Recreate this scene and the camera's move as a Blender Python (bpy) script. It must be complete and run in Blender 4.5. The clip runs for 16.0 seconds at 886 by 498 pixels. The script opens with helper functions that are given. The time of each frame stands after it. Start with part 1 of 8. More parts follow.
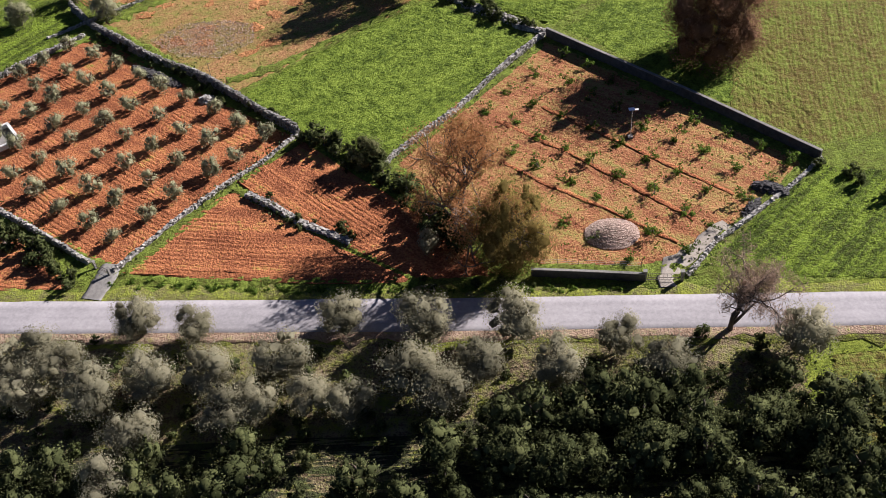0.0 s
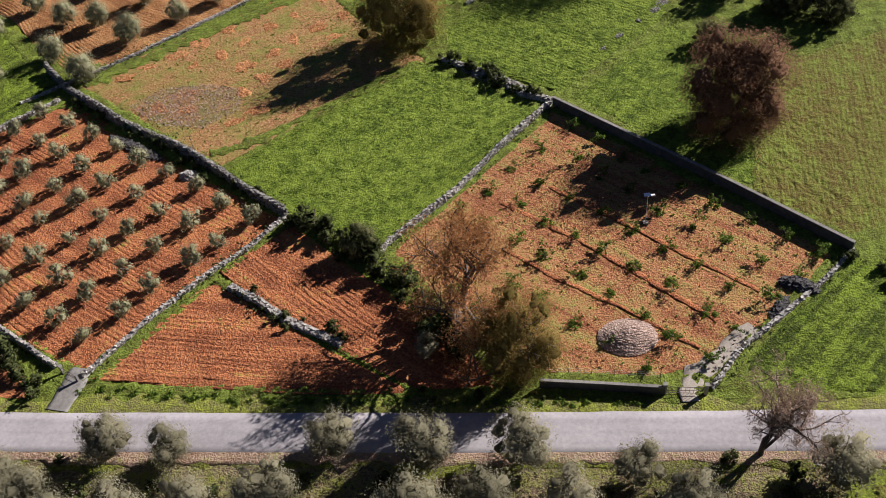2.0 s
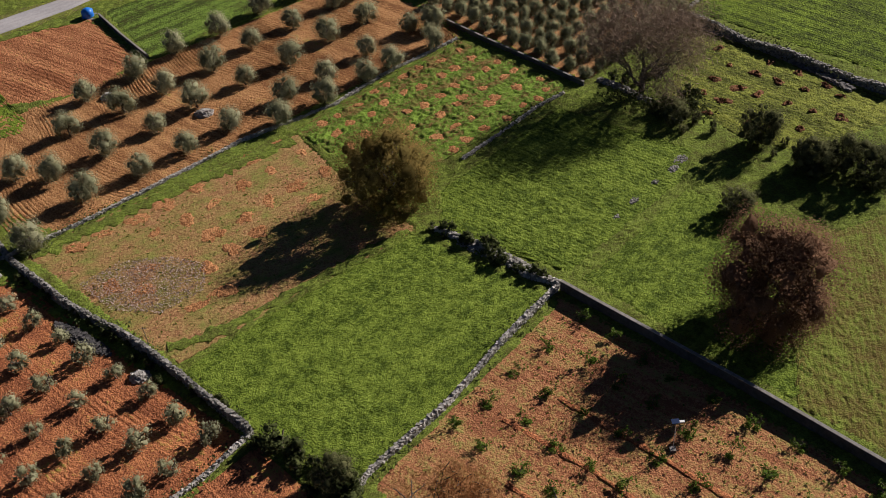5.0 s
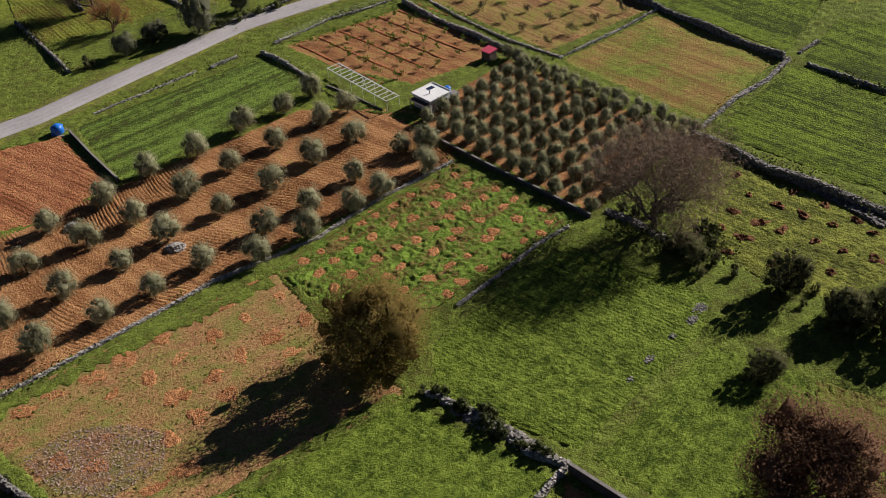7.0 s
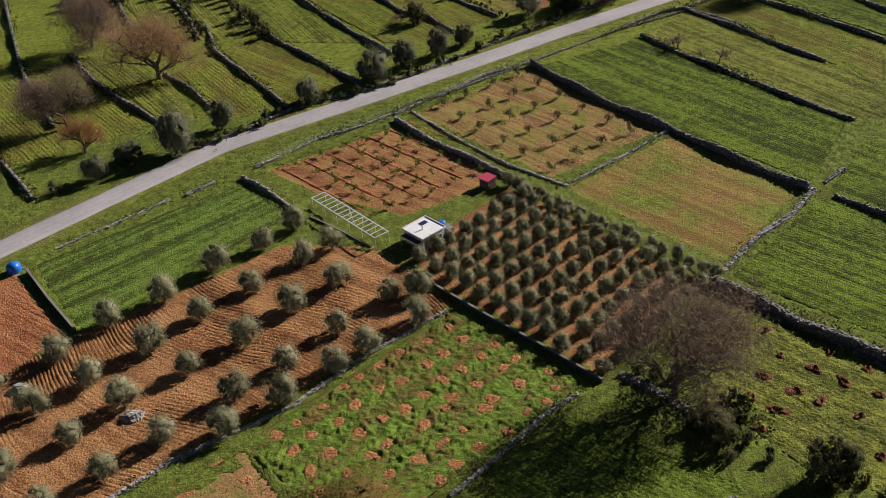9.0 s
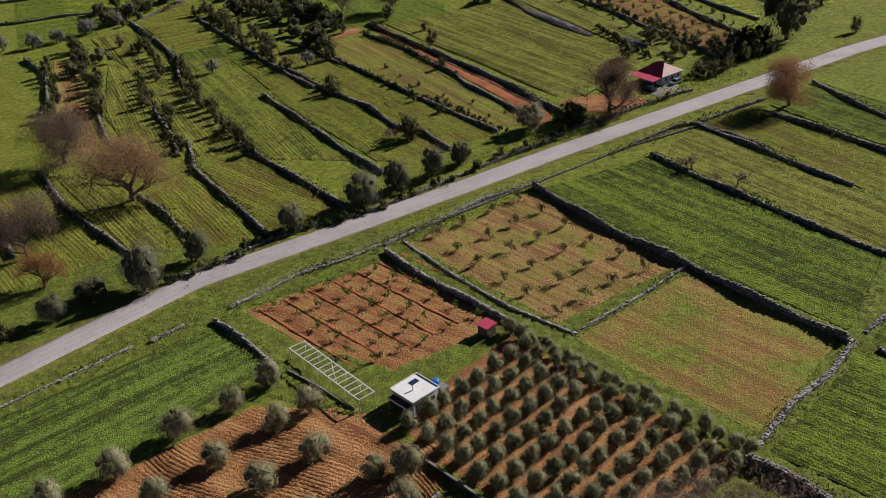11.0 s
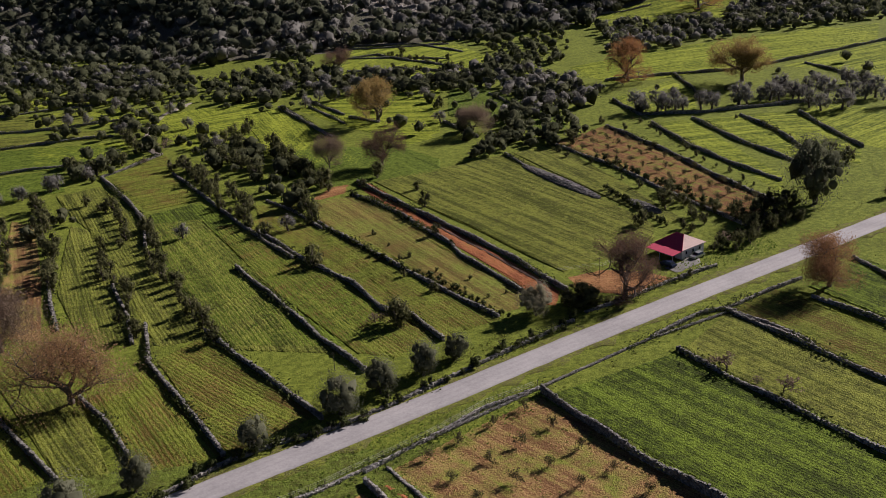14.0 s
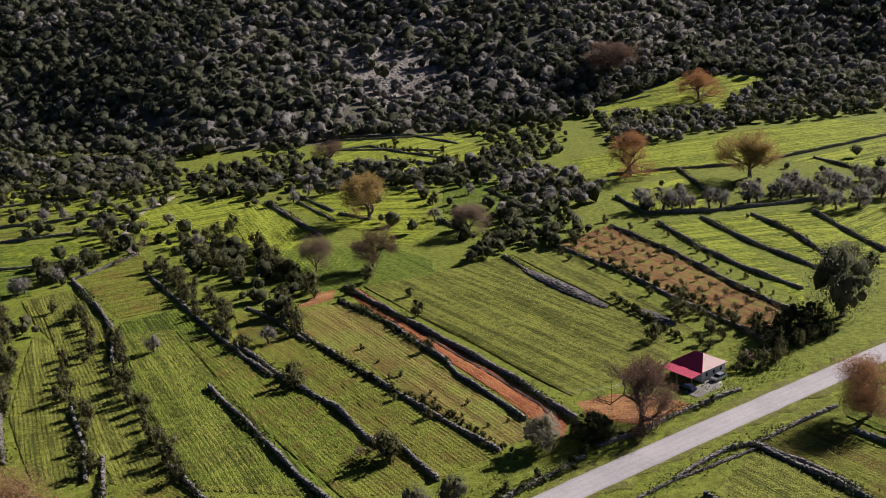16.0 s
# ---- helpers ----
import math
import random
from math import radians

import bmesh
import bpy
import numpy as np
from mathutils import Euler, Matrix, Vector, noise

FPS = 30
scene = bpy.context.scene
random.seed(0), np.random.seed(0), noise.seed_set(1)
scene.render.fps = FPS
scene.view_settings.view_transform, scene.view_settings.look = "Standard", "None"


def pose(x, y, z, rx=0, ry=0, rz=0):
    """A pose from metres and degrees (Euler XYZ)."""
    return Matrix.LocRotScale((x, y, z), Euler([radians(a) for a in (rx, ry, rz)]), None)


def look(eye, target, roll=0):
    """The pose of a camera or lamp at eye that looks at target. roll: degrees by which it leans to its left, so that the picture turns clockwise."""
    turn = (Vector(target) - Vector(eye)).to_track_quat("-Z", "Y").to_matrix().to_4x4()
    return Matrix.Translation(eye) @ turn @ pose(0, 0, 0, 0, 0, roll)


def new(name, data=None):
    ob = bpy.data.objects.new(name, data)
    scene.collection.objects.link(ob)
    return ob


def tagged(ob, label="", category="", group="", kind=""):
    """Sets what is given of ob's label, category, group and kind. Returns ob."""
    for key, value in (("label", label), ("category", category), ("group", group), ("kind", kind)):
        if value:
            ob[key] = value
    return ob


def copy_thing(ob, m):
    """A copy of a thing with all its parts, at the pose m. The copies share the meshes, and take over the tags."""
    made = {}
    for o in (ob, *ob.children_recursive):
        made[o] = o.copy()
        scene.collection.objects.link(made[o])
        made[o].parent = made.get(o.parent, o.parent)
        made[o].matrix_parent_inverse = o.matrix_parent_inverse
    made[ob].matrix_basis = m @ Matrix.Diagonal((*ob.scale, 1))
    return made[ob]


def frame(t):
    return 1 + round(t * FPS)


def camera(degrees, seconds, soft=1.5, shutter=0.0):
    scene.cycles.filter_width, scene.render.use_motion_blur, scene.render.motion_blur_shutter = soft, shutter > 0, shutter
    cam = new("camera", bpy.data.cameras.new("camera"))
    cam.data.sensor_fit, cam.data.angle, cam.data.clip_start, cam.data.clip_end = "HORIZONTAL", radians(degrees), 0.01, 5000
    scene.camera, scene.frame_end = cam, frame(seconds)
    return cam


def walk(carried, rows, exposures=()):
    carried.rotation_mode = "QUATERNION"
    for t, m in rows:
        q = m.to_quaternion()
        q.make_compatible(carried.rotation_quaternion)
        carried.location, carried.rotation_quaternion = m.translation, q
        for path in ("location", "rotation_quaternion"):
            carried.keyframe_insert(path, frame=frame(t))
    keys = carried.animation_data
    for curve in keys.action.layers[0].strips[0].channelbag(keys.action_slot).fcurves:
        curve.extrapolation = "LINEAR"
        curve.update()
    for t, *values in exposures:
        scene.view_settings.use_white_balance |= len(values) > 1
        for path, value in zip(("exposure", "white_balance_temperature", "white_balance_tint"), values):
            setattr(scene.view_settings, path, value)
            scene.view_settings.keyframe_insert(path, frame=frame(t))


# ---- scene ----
# An aerial flight over walled fields and olive groves, from one country road over another towards a wooded hill.
PATH = [
    (0, (0.00, -0.00, 95.86), (-1.72, 70.63, 25.09), -5.84),
    (0.5, (0.01, 3.92, 95.88), (-1.63, 74.54, 25.10), -5.79),
    (1, (0.10, 7.95, 95.90), (-1.45, 78.70, 25.25), -5.73),
    (1.5, (0.26, 12.09, 95.92), (-1.20, 83.10, 25.52), -5.67),
    (2, (0.48, 16.34, 95.93), (-0.89, 87.73, 25.92), -5.61),
    (2.5, (0.77, 20.70, 95.94), (-0.51, 92.59, 26.44), -5.55),
    (3, (1.11, 25.18, 95.95), (-0.08, 97.66, 27.07), -5.49),
    (3.5, (1.49, 29.77, 95.96), (0.40, 102.93, 27.80), -5.44),
    (4, (1.92, 34.47, 95.97), (0.93, 108.40, 28.64), -5.38),
    (4.5, (2.39, 39.30, 95.97), (1.50, 114.06, 29.57), -5.32),
    (5, (2.89, 44.23, 95.98), (2.11, 119.89, 30.60), -5.27),
    (5.5, (3.41, 49.28, 95.98), (2.74, 125.89, 31.71), -5.21),
    (6, (3.96, 54.43, 95.99), (3.41, 132.03, 32.91), -5.16),
    (6.5, (4.52, 59.70, 95.99), (4.09, 138.31, 34.19), -5.11),
    (7, (5.10, 65.06, 95.99), (4.80, 144.72, 35.54), -5.06),
    (7.5, (5.68, 70.53, 96.00), (5.51, 151.25, 36.97), -5.01),
    (8, (6.27, 76.09, 96.00), (6.24, 157.87, 38.46), -4.96),
    (8.5, (6.86, 81.73, 96.00), (6.98, 164.59, 40.01), -4.91),
    (9, (7.45, 87.46, 96.01), (7.71, 171.38, 41.62), -4.87),
    (9.5, (8.02, 93.27, 96.01), (8.45, 178.23, 43.28), -4.82),
    (10, (8.59, 99.14, 96.01), (9.18, 185.14, 44.98), -4.77),
    (10.5, (9.14, 105.07, 96.02), (9.91, 192.08, 46.73), -4.72),
    (11, (9.68, 111.06, 96.02), (10.63, 199.05, 48.52), -4.67),
    (11.5, (10.19, 117.09, 96.03), (11.34, 206.03, 50.34), -4.62),
    (12, (10.68, 123.15, 96.04), (12.04, 213.01, 52.19), -4.57),
    (12.5, (11.14, 129.23, 96.04), (12.73, 219.98, 54.07), -4.51),
    (13, (11.57, 135.32, 96.05), (13.40, 226.91, 55.96), -4.45),
    (13.5, (11.97, 141.41, 96.06), (14.05, 233.81, 57.87), -4.38),
    (14, (12.34, 147.49, 96.06), (14.68, 240.64, 59.79), -4.31),
    (14.5, (12.67, 153.54, 96.07), (15.30, 247.41, 61.71), -4.24),
    (15, (12.96, 159.55, 96.08), (15.90, 254.09, 63.64), -4.15),
    (15.5, (13.21, 165.50, 96.09), (16.47, 260.68, 65.58), -4.06),
    (16, (13.42, 171.39, 96.10), (17.03, 267.15, 67.51), -3.96),
]
cam = camera(48.0, 16.0, soft=0.8)
walk(cam, [(t, look(eye, target, roll)) for t, eye, target, roll in PATH], exposures=[(0, 1.15, 5700, 16), (2, 0.9, 5820, 15), (4, 0.48, 5980, 14), (9, 0.4, 5980, 15), (12.5, 0.3, 5920, 18), (14, 0.33, 5920, 20), (16, 0.7, 5900, 20)])

# ---- light: a low winter sun ahead and to the side, and a clear sky ----
SUN_UP, SUN_AZ = 28.0, 31.5
world = bpy.data.worlds.new("sky")
scene.world = world
world.use_nodes = True
wn = world.node_tree.nodes
sky = wn.new("ShaderNodeTexSky")
sky.sky_type, sky.sun_disc = "NISHITA", False
sky.altitude, sky.air_density, sky.dust_density = 2500, 0.45, 0.1
sky.sun_elevation, sky.sun_rotation = radians(SUN_UP), radians(90 - SUN_AZ)
world.node_tree.links.new(sky.outputs[0], wn["Background"].inputs[0])
wn["Background"].inputs[1].default_value = 0.035
sun = new("sun", bpy.data.lights.new("sun", "SUN"))
sun.data.energy, sun.data.angle, sun.data.color = 5.0, radians(0.5), (1.0, 0.9, 0.77)
sun.matrix_world = look((math.cos(radians(SUN_AZ)) * 100, math.sin(radians(SUN_AZ)) * 100, math.tan(radians(SUN_UP)) * 100), (0, 0, 0))

# ---- the lie of the land ----
HX = [-900, -221, -108, 39, 117, 245, 350, 900]
HY = [780, 765, 700, 712, 728, 745, 752, 765]


def ground_z(x, y):
    """The valley floor is level; behind it the hill rises."""
    d = np.maximum(np.asarray(y, float) - np.interp(x, HX, HY), 0.0)
    return 0.33 * d * d / (d + 70.0)


# ---- materials ----
def nodes_of(name):
    m = bpy.data.materials.new(name)
    m.use_nodes = True
    t = m.node_tree
    return m, t, t.nodes["Principled BSDF"]


def link(t, a, b):
    t.links.new(a, b)


def noise_at(t, where, size, detail=4.0, rough=0.6):
    n = t.nodes.new("ShaderNodeTexNoise")
    n.inputs["Scale"].default_value, n.inputs["Detail"].default_value, n.inputs["Roughness"].default_value = 1.0 / size, detail, rough
    link(t, where, n.inputs["Vector"])
    return n.outputs["Fac"]


def calc(t, op, a, b, clamp=False):
    n = t.nodes.new("ShaderNodeMath")
    n.operation, n.use_clamp = op, clamp
    for i, v in enumerate((a, b)):
        if isinstance(v, (int, float)):
            n.inputs[i].default_value = v
        else:
            link(t, v, n.inputs[i])
    return n.outputs[0]


def ramp(t, fac, stops):
    n = t.nodes.new("ShaderNodeValToRGB")
    e = n.color_ramp.elements
    while len(e) < len(stops):
        e.new(0.5)
    for el, (p, c) in zip(e, stops):
        el.position, el.color = p, (*c, 1.0)
    link(t, fac, n.inputs[0])
    return n.outputs[0]


def mixed(t, fac, a, b):
    n = t.nodes.new("ShaderNodeMix")
    n.data_type = "RGBA"
    link(t, fac, n.inputs[0])
    link(t, a, n.inputs[6])
    link(t, b, n.inputs[7])
    return n.outputs[2]


def step(t, v, lo, hi):
    n = t.nodes.new("ShaderNodeMapRange")
    n.inputs[1].default_value, n.inputs[2].default_value = lo, hi
    link(t, v, n.inputs[0])
    return n.outputs[0]


def bumped(t, p, height, strength, distance):
    n = t.nodes.new("ShaderNodeBump")
    n.inputs["Strength"].default_value, n.inputs["Distance"].default_value = strength, distance
    link(t, height, n.inputs["Height"])
    link(t, n.outputs[0], p.inputs["Normal"])


def place(t):
    return t.nodes.new("ShaderNodeNewGeometry").outputs["Position"]


def land(name, soil_a, soil_b, crop_a, crop_b, cover, patch=5.0, edge=0.09, ridge=0.25, relief=0.42, lined=0.45, calm=0.0):
    """Soil with a crop or weeds on it: cover is the share of green; ridge says how far the green keeps to the rows, calm how large its patches are."""
    m, t, p = nodes_of(name)
    w = place(t)
    fine, mid, big = noise_at(t, w, 0.4, 3, 0.6), noise_at(t, w, 1.6, 5, 0.65), noise_at(t, w, patch, 5)
    grit = noise_at(t, w, 0.2, 2, 0.7)
    tone = calc(t, "ADD", calc(t, "MULTIPLY", fine, 0.5), calc(t, "MULTIPLY", grit, 0.25))
    tone = calc(t, "ADD", tone, calc(t, "MULTIPLY", big, 0.35))
    rowed = t.nodes.new("ShaderNodeAttribute")
    rowed.attribute_name = "ridge"
    # Ridge tops get a lighter tone than furrows: row shading in the colour.
    tone = calc(t, "ADD", tone, calc(t, "MULTIPLY", rowed.outputs["Fac"], 0.02 + ridge * 0.05))
    lines = t.nodes.new("ShaderNodeAttribute")
    lines.attribute_name = "rows"
    streak = calc(t, "SUBTRACT", noise_at(t, lines.outputs["Vector"], 0.9, 4, 0.65), 0.5)
    drill = calc(t, "SUBTRACT", noise_at(t, lines.outputs["Vector"], 2.6, 2, 0.5), 0.5)
    streak = calc(t, "ADD", calc(t, "MULTIPLY", streak, 0.8), calc(t, "MULTIPLY", drill, 0.8))
    tone = calc(t, "ADD", tone, calc(t, "MULTIPLY", streak, lined))
    soil = ramp(t, tone, [(0.47, soil_a), (0.65, soil_b)])
    soft = [a * 0.88 + b * 0.12 for a, b in zip(crop_a, crop_b)]
    full = [a * 0.1 + b * 0.9 for a, b in zip(crop_a, crop_b)]
    crop = ramp(t, calc(t, "ADD", calc(t, "MULTIPLY", tone, 0.5), calc(t, "MULTIPLY", mid, 0.5)), [(0.45, soft), (0.64, full)])
    at = rowed
    v = calc(t, "ADD", calc(t, "ADD", calc(t, "MULTIPLY", fine, 0.3 - 0.2 * calm), calc(t, "MULTIPLY", mid, 0.35 - 0.15 * calm)), calc(t, "MULTIPLY", big, 0.35 + 0.35 * calm))
    v = calc(t, "ADD", v, calc(t, "MULTIPLY", calc(t, "SUBTRACT", at.outputs["Fac"], 0.5), ridge * 0.5))
    v = calc(t, "ADD", v, calc(t, "MULTIPLY", streak, 0.2 + 0.2 * lined))
    cut = 0.5 + (0.5 - cover) * 0.42
    mask = step(t, v, cut - edge, cut + edge)
    link(t, mixed(t, mask, soil, crop), p.inputs["Base Color"])
    p.inputs["Roughness"].default_value = 0.95
    p.inputs["Specular IOR Level"].default_value = 0.12
    bumped(t, p, calc(t, "ADD", calc(t, "MULTIPLY", fine, 0.8), calc(t, "MULTIPLY", grit, 0.35)), 1.0, relief)
    return m


RED = ((0.215, 0.074, 0.033), (0.5, 0.192, 0.08))
ORANGE = ((0.215, 0.096, 0.037), (0.50, 0.262, 0.11))
LUSH = ((0.058, 0.09, 0.008), (0.198, 0.262, 0.033))
GREEN = ((0.036, 0.062, 0.005), (0.2, 0.272, 0.027))
OLD = ((0.055, 0.08, 0.007), (0.285, 0.305, 0.05))
LIME = ((0.09, 0.128, 0.007), (0.4, 0.45, 0.044))
# Dark green set in the soil's place: shading between crop rows put into colour.
DEEP = ((0.022, 0.042, 0.005), (0.06, 0.095, 0.012))
EARTHY = ((0.07, 0.065, 0.018), (0.22, 0.16, 0.065))
M_GROUND = land("meadow", (0.1, 0.08, 0.022), (0.26, 0.19, 0.07), (0.07, 0.098, 0.008), (0.28, 0.32, 0.044), 0.88, 9.0, 0.14, 0.0, 0.22)
M_VERGE = land("grassy_verge", (0.22, 0.16, 0.09), (0.42, 0.33, 0.2), *OLD, 0.74, 3.0, 0.14, 0.0)
M_UNDER = land("scrubby_ground", (0.12, 0.082, 0.052), (0.42, 0.31, 0.215), (0.05, 0.072, 0.01), (0.21, 0.22, 0.04), 0.5, 4.0, 0.1, 0.0)
M_SHADEGROUND = land("shade_toned_ground", (0.03, 0.026, 0.018), (0.09, 0.075, 0.05), (0.025, 0.035, 0.01), (0.075, 0.09, 0.028), 0.5, 3.0, 0.1, 0.0)
M_HILL = land("hill_scrub_ground", (0.10, 0.09, 0.07), (0.25, 0.225, 0.195), (0.045, 0.055, 0.022), (0.11, 0.12, 0.055), 0.6, 14.0)
M_RED = land("red_earth", *RED, *OLD, 0.2, 7.0, 0.07, 0.06, 0.38)
M_REDWEED = land("red_earth_with_weeds", (0.25, 0.098, 0.045), (0.55, 0.248, 0.12), (0.08, 0.095, 0.016), (0.3, 0.29, 0.075), 0.4, 5.0, 0.1, 0.1, 0.3)
M_SCREE = land("pale_scree", (0.16, 0.148, 0.135), (0.44, 0.41, 0.385), *EARTHY, 0.35, 6.0, 0.08, 0.0, 0.6, 0.0)
M_ORANGE = land("orange_earth", *ORANGE, *OLD, 0.12, 9.0, 0.08, 0.06, 0.38)
M_FALLOW = land("fallow_brown_earth", (0.19, 0.098, 0.042), (0.58, 0.34, 0.15), *OLD, 0.46, 7.0, 0.1, 0.05, 0.35, 0.6, 0.7)
M_ORCHARD = land("dull_brown_orchard_earth", (0.16, 0.076, 0.032), (0.38, 0.19, 0.08), *GREEN, 0.42, 4.0, 0.1, 0.1, 0.3, 0.6, 0.6)
M_VINE = land("orange_vineyard_earth", (0.23, 0.1, 0.04), (0.52, 0.265, 0.115), *OLD, 0.3, 4.0, 0.1, 0.08, 0.4)
M_ROUGH = land("rough_orange_fallow", (0.25, 0.125, 0.055), (0.58, 0.325, 0.148), (0.07, 0.085, 0.013), (0.265, 0.255, 0.062), 0.5, 5.0, 0.1, 0.05, 0.16, 0.08, 0.75)
M_LUSH = land("lush_green_crop", *DEEP, *LUSH, 0.95, 3.2, 0.16, 0.1, 0.34)
M_GREEN = land("green_crop", (0.04, 0.042, 0.012), (0.13, 0.105, 0.04), *GREEN, 0.87, 8.0, 0.16, 0.3, 0.4, 1.0)
M_OLD = land("yellow_green_crop", *EARTHY, *OLD, 0.86, 8.0, 0.16, 0.34, 0.4, 1.0)
M_STRAW = land("straw_and_grass", (0.22, 0.128, 0.042), (0.47, 0.285, 0.105), (0.07, 0.095, 0.01), (0.25, 0.29, 0.046), 0.54, 11.0, 0.1, 0.06, 0.25, 0.7, 1.0)
M_LIME = land("bright_yellow_green_crop", *DEEP, *LIME, 0.86, 9.0, 0.16, 0.3, 0.36, 1.0)
M_STRIP = land("yellowing_strip_crop", (0.16, 0.1, 0.028), (0.4, 0.24, 0.078), (0.05, 0.078, 0.007), (0.252, 0.286, 0.038), 0.76, 9.0, 0.12, 0.3, 0.4, 0.9, 0.7)
M_MEADOW = land("fresh_meadow", (0.14, 0.09, 0.03), (0.31, 0.19, 0.066), (0.042, 0.066, 0.007), (0.2, 0.24, 0.038), 0.64, 9.0, 0.14, 0.1, 0.3, 0.3)
M_WEED = land("weeds_over_red_earth", (0.24, 0.125, 0.05), (0.5, 0.3, 0.12), (0.04, 0.078, 0.008), (0.19, 0.285, 0.036), 0.72, 3.5, 0.1, 0.04, 0.3, 1.0)
M_CLODS = land("cloddy_orange_red_earth", (0.24, 0.088, 0.036), (0.52, 0.225, 0.1), *OLD, 0.16, 6.0, 0.08, 0.1, 0.5)
M_SWARD = land("rough_grass", (0.11, 0.095, 0.025), (0.26, 0.2, 0.07), (0.05, 0.08, 0.008), (0.22, 0.272, 0.042), 0.74, 5.0, 0.13, 0.0, 0.3)
M_STRAWGREEN = land("yellowing_crop", (0.17, 0.115, 0.035), (0.38, 0.25, 0.085), (0.06, 0.085, 0.009), (0.27, 0.3, 0.052), 0.6, 12.0, 0.12, 0.2, 0.3, 1.0, 0.8)
M_SOWN = land("dark_green_young_crop", (0.07, 0.055, 0.018), (0.19, 0.13, 0.05), (0.035, 0.068, 0.009), (0.19, 0.275, 0.042), 0.82, 7.0, 0.12, 0.2, 0.4, 1.2)


def plain(name, a, b, size=0.5, rough=0.85, relief=0.02, metal=0.0, big=6.0):
    m, t, p = nodes_of(name)
    w = place(t)
    fine, wide = noise_at(t, w, size, 5), noise_at(t, w, big, 4)
    link(t, ramp(t, calc(t, "ADD", calc(t, "MULTIPLY", fine, 0.5), calc(t, "MULTIPLY", wide, 0.5)), [(0.35, a), (0.65, b)]), p.inputs["Base Color"])
    p.inputs["Roughness"].default_value, p.inputs["Metallic"].default_value = rough, metal
    if relief:
        bumped(t, p, fine, 1.0, relief)
    return m


def pieces(name, a, b, rough=0.9):
    """Stones: each island of the mesh has a tone of its own."""
    m, t, p = nodes_of(name)
    g = t.nodes.new("ShaderNodeNewGeometry")
    fine = noise_at(t, g.outputs["Position"], 0.12, 3)
    v = calc(t, "ADD", calc(t, "MULTIPLY", g.outputs["Random Per Island"], 0.6), calc(t, "MULTIPLY", fine, 0.4))
    link(t, ramp(t, v, [(0.1, a), (0.9, b)]), p.inputs["Base Color"])
    p.inputs["Roughness"].default_value = rough
    bumped(t, p, fine, 0.8, 0.03)
    return m


def leaves(name, a, b, c, shine=0.55, through_light=0.35):
    """Leaf clumps: tone by clump and by tree; some light comes through."""
    m, t, p = nodes_of(name)
    g = t.nodes.new("ShaderNodeNewGeometry")
    o = t.nodes.new("ShaderNodeObjectInfo")
    v = calc(t, "ADD", calc(t, "MULTIPLY", g.outputs["Random Per Island"], 0.65), calc(t, "MULTIPLY", o.outputs["Random"], 0.35))
    col = ramp(t, v, [(0.05, a), (0.5, b), (0.95, c)])
    link(t, col, p.inputs["Base Color"])
    p.inputs["Roughness"].default_value, p.inputs["Specular IOR Level"].default_value = shine, 0.06
    tr = t.nodes.new("ShaderNodeBsdfTranslucent")
    link(t, col, tr.inputs["Color"])
    mx = t.nodes.new("ShaderNodeMixShader")
    mx.inputs[0].default_value = through_light
    link(t, p.outputs[0], mx.inputs[1])
    link(t, tr.outputs[0], mx.inputs[2])
    link(t, mx.outputs[0], t.nodes["Material Output"].inputs[0])
    return m


def asphalt(name, dark, pale):
    """Worn asphalt: paler wheel tracks along the road, patches and dust."""
    m, t, p = nodes_of(name)
    w = place(t)
    at = t.nodes.new("ShaderNodeAttribute")
    at.attribute_name = "across"
    track = calc(t, "ABSOLUTE", calc(t, "SINE", calc(t, "MULTIPLY", at.outputs["Fac"], 6.6), 0.0), 0.0)
    v = calc(t, "ADD", calc(t, "MULTIPLY", noise_at(t, w, 0.4, 3), 0.35), calc(t, "MULTIPLY", noise_at(t, w, 9.0, 4), 0.45))
    v = calc(t, "ADD", v, calc(t, "MULTIPLY", track, 0.05))
    link(t, ramp(t, v, [(0.33, dark), (0.62, pale)]), p.inputs["Base Color"])
    p.inputs["Roughness"].default_value = 0.85
    bumped(t, p, noise_at(t, w, 0.1, 2), 0.6, 0.01)
    return m


M_DARKSOIL = plain("dark_soil", (0.04, 0.022, 0.014), (0.1, 0.05, 0.03), 0.4, 0.95, 0.05)
M_ROAD = asphalt("worn_asphalt", (0.27, 0.25, 0.255), (0.45, 0.415, 0.42))
M_FARROAD = asphalt("sun_bleached_asphalt", (0.31, 0.29, 0.288), (0.49, 0.458, 0.45))
M_CONCRETE = plain("grey_concrete", (0.13, 0.12, 0.108), (0.29, 0.27, 0.245), 0.5, 0.9, 0.02)
M_DARKCONC = plain("dark_concrete", (0.035, 0.033, 0.03), (0.11, 0.10, 0.09), 0.6, 0.95, 0.02)
M_DIRT = land("pinkish_dirt", (0.26, 0.17, 0.115), (0.46, 0.33, 0.24), *OLD, 0.3, 3.0, 0.08, 0.0)
M_TRACK = plain("pale_gravel_track", (0.24, 0.20, 0.16), (0.42, 0.37, 0.31), 0.4, 0.95, 0.05)
M_STONE = pieces("grey_field_stone", (0.12, 0.11, 0.098), (0.52, 0.485, 0.44))
M_FARSTONE = pieces("weathered_grey_field_stone", (0.05, 0.046, 0.04), (0.36, 0.335, 0.3))
M_DARKSTONE = pieces("dark_grey_field_stone", (0.03, 0.027, 0.025), (0.25, 0.23, 0.21))
M_PALE = pieces("pale_rubble", (0.3, 0.205, 0.16), (0.64, 0.49, 0.4))
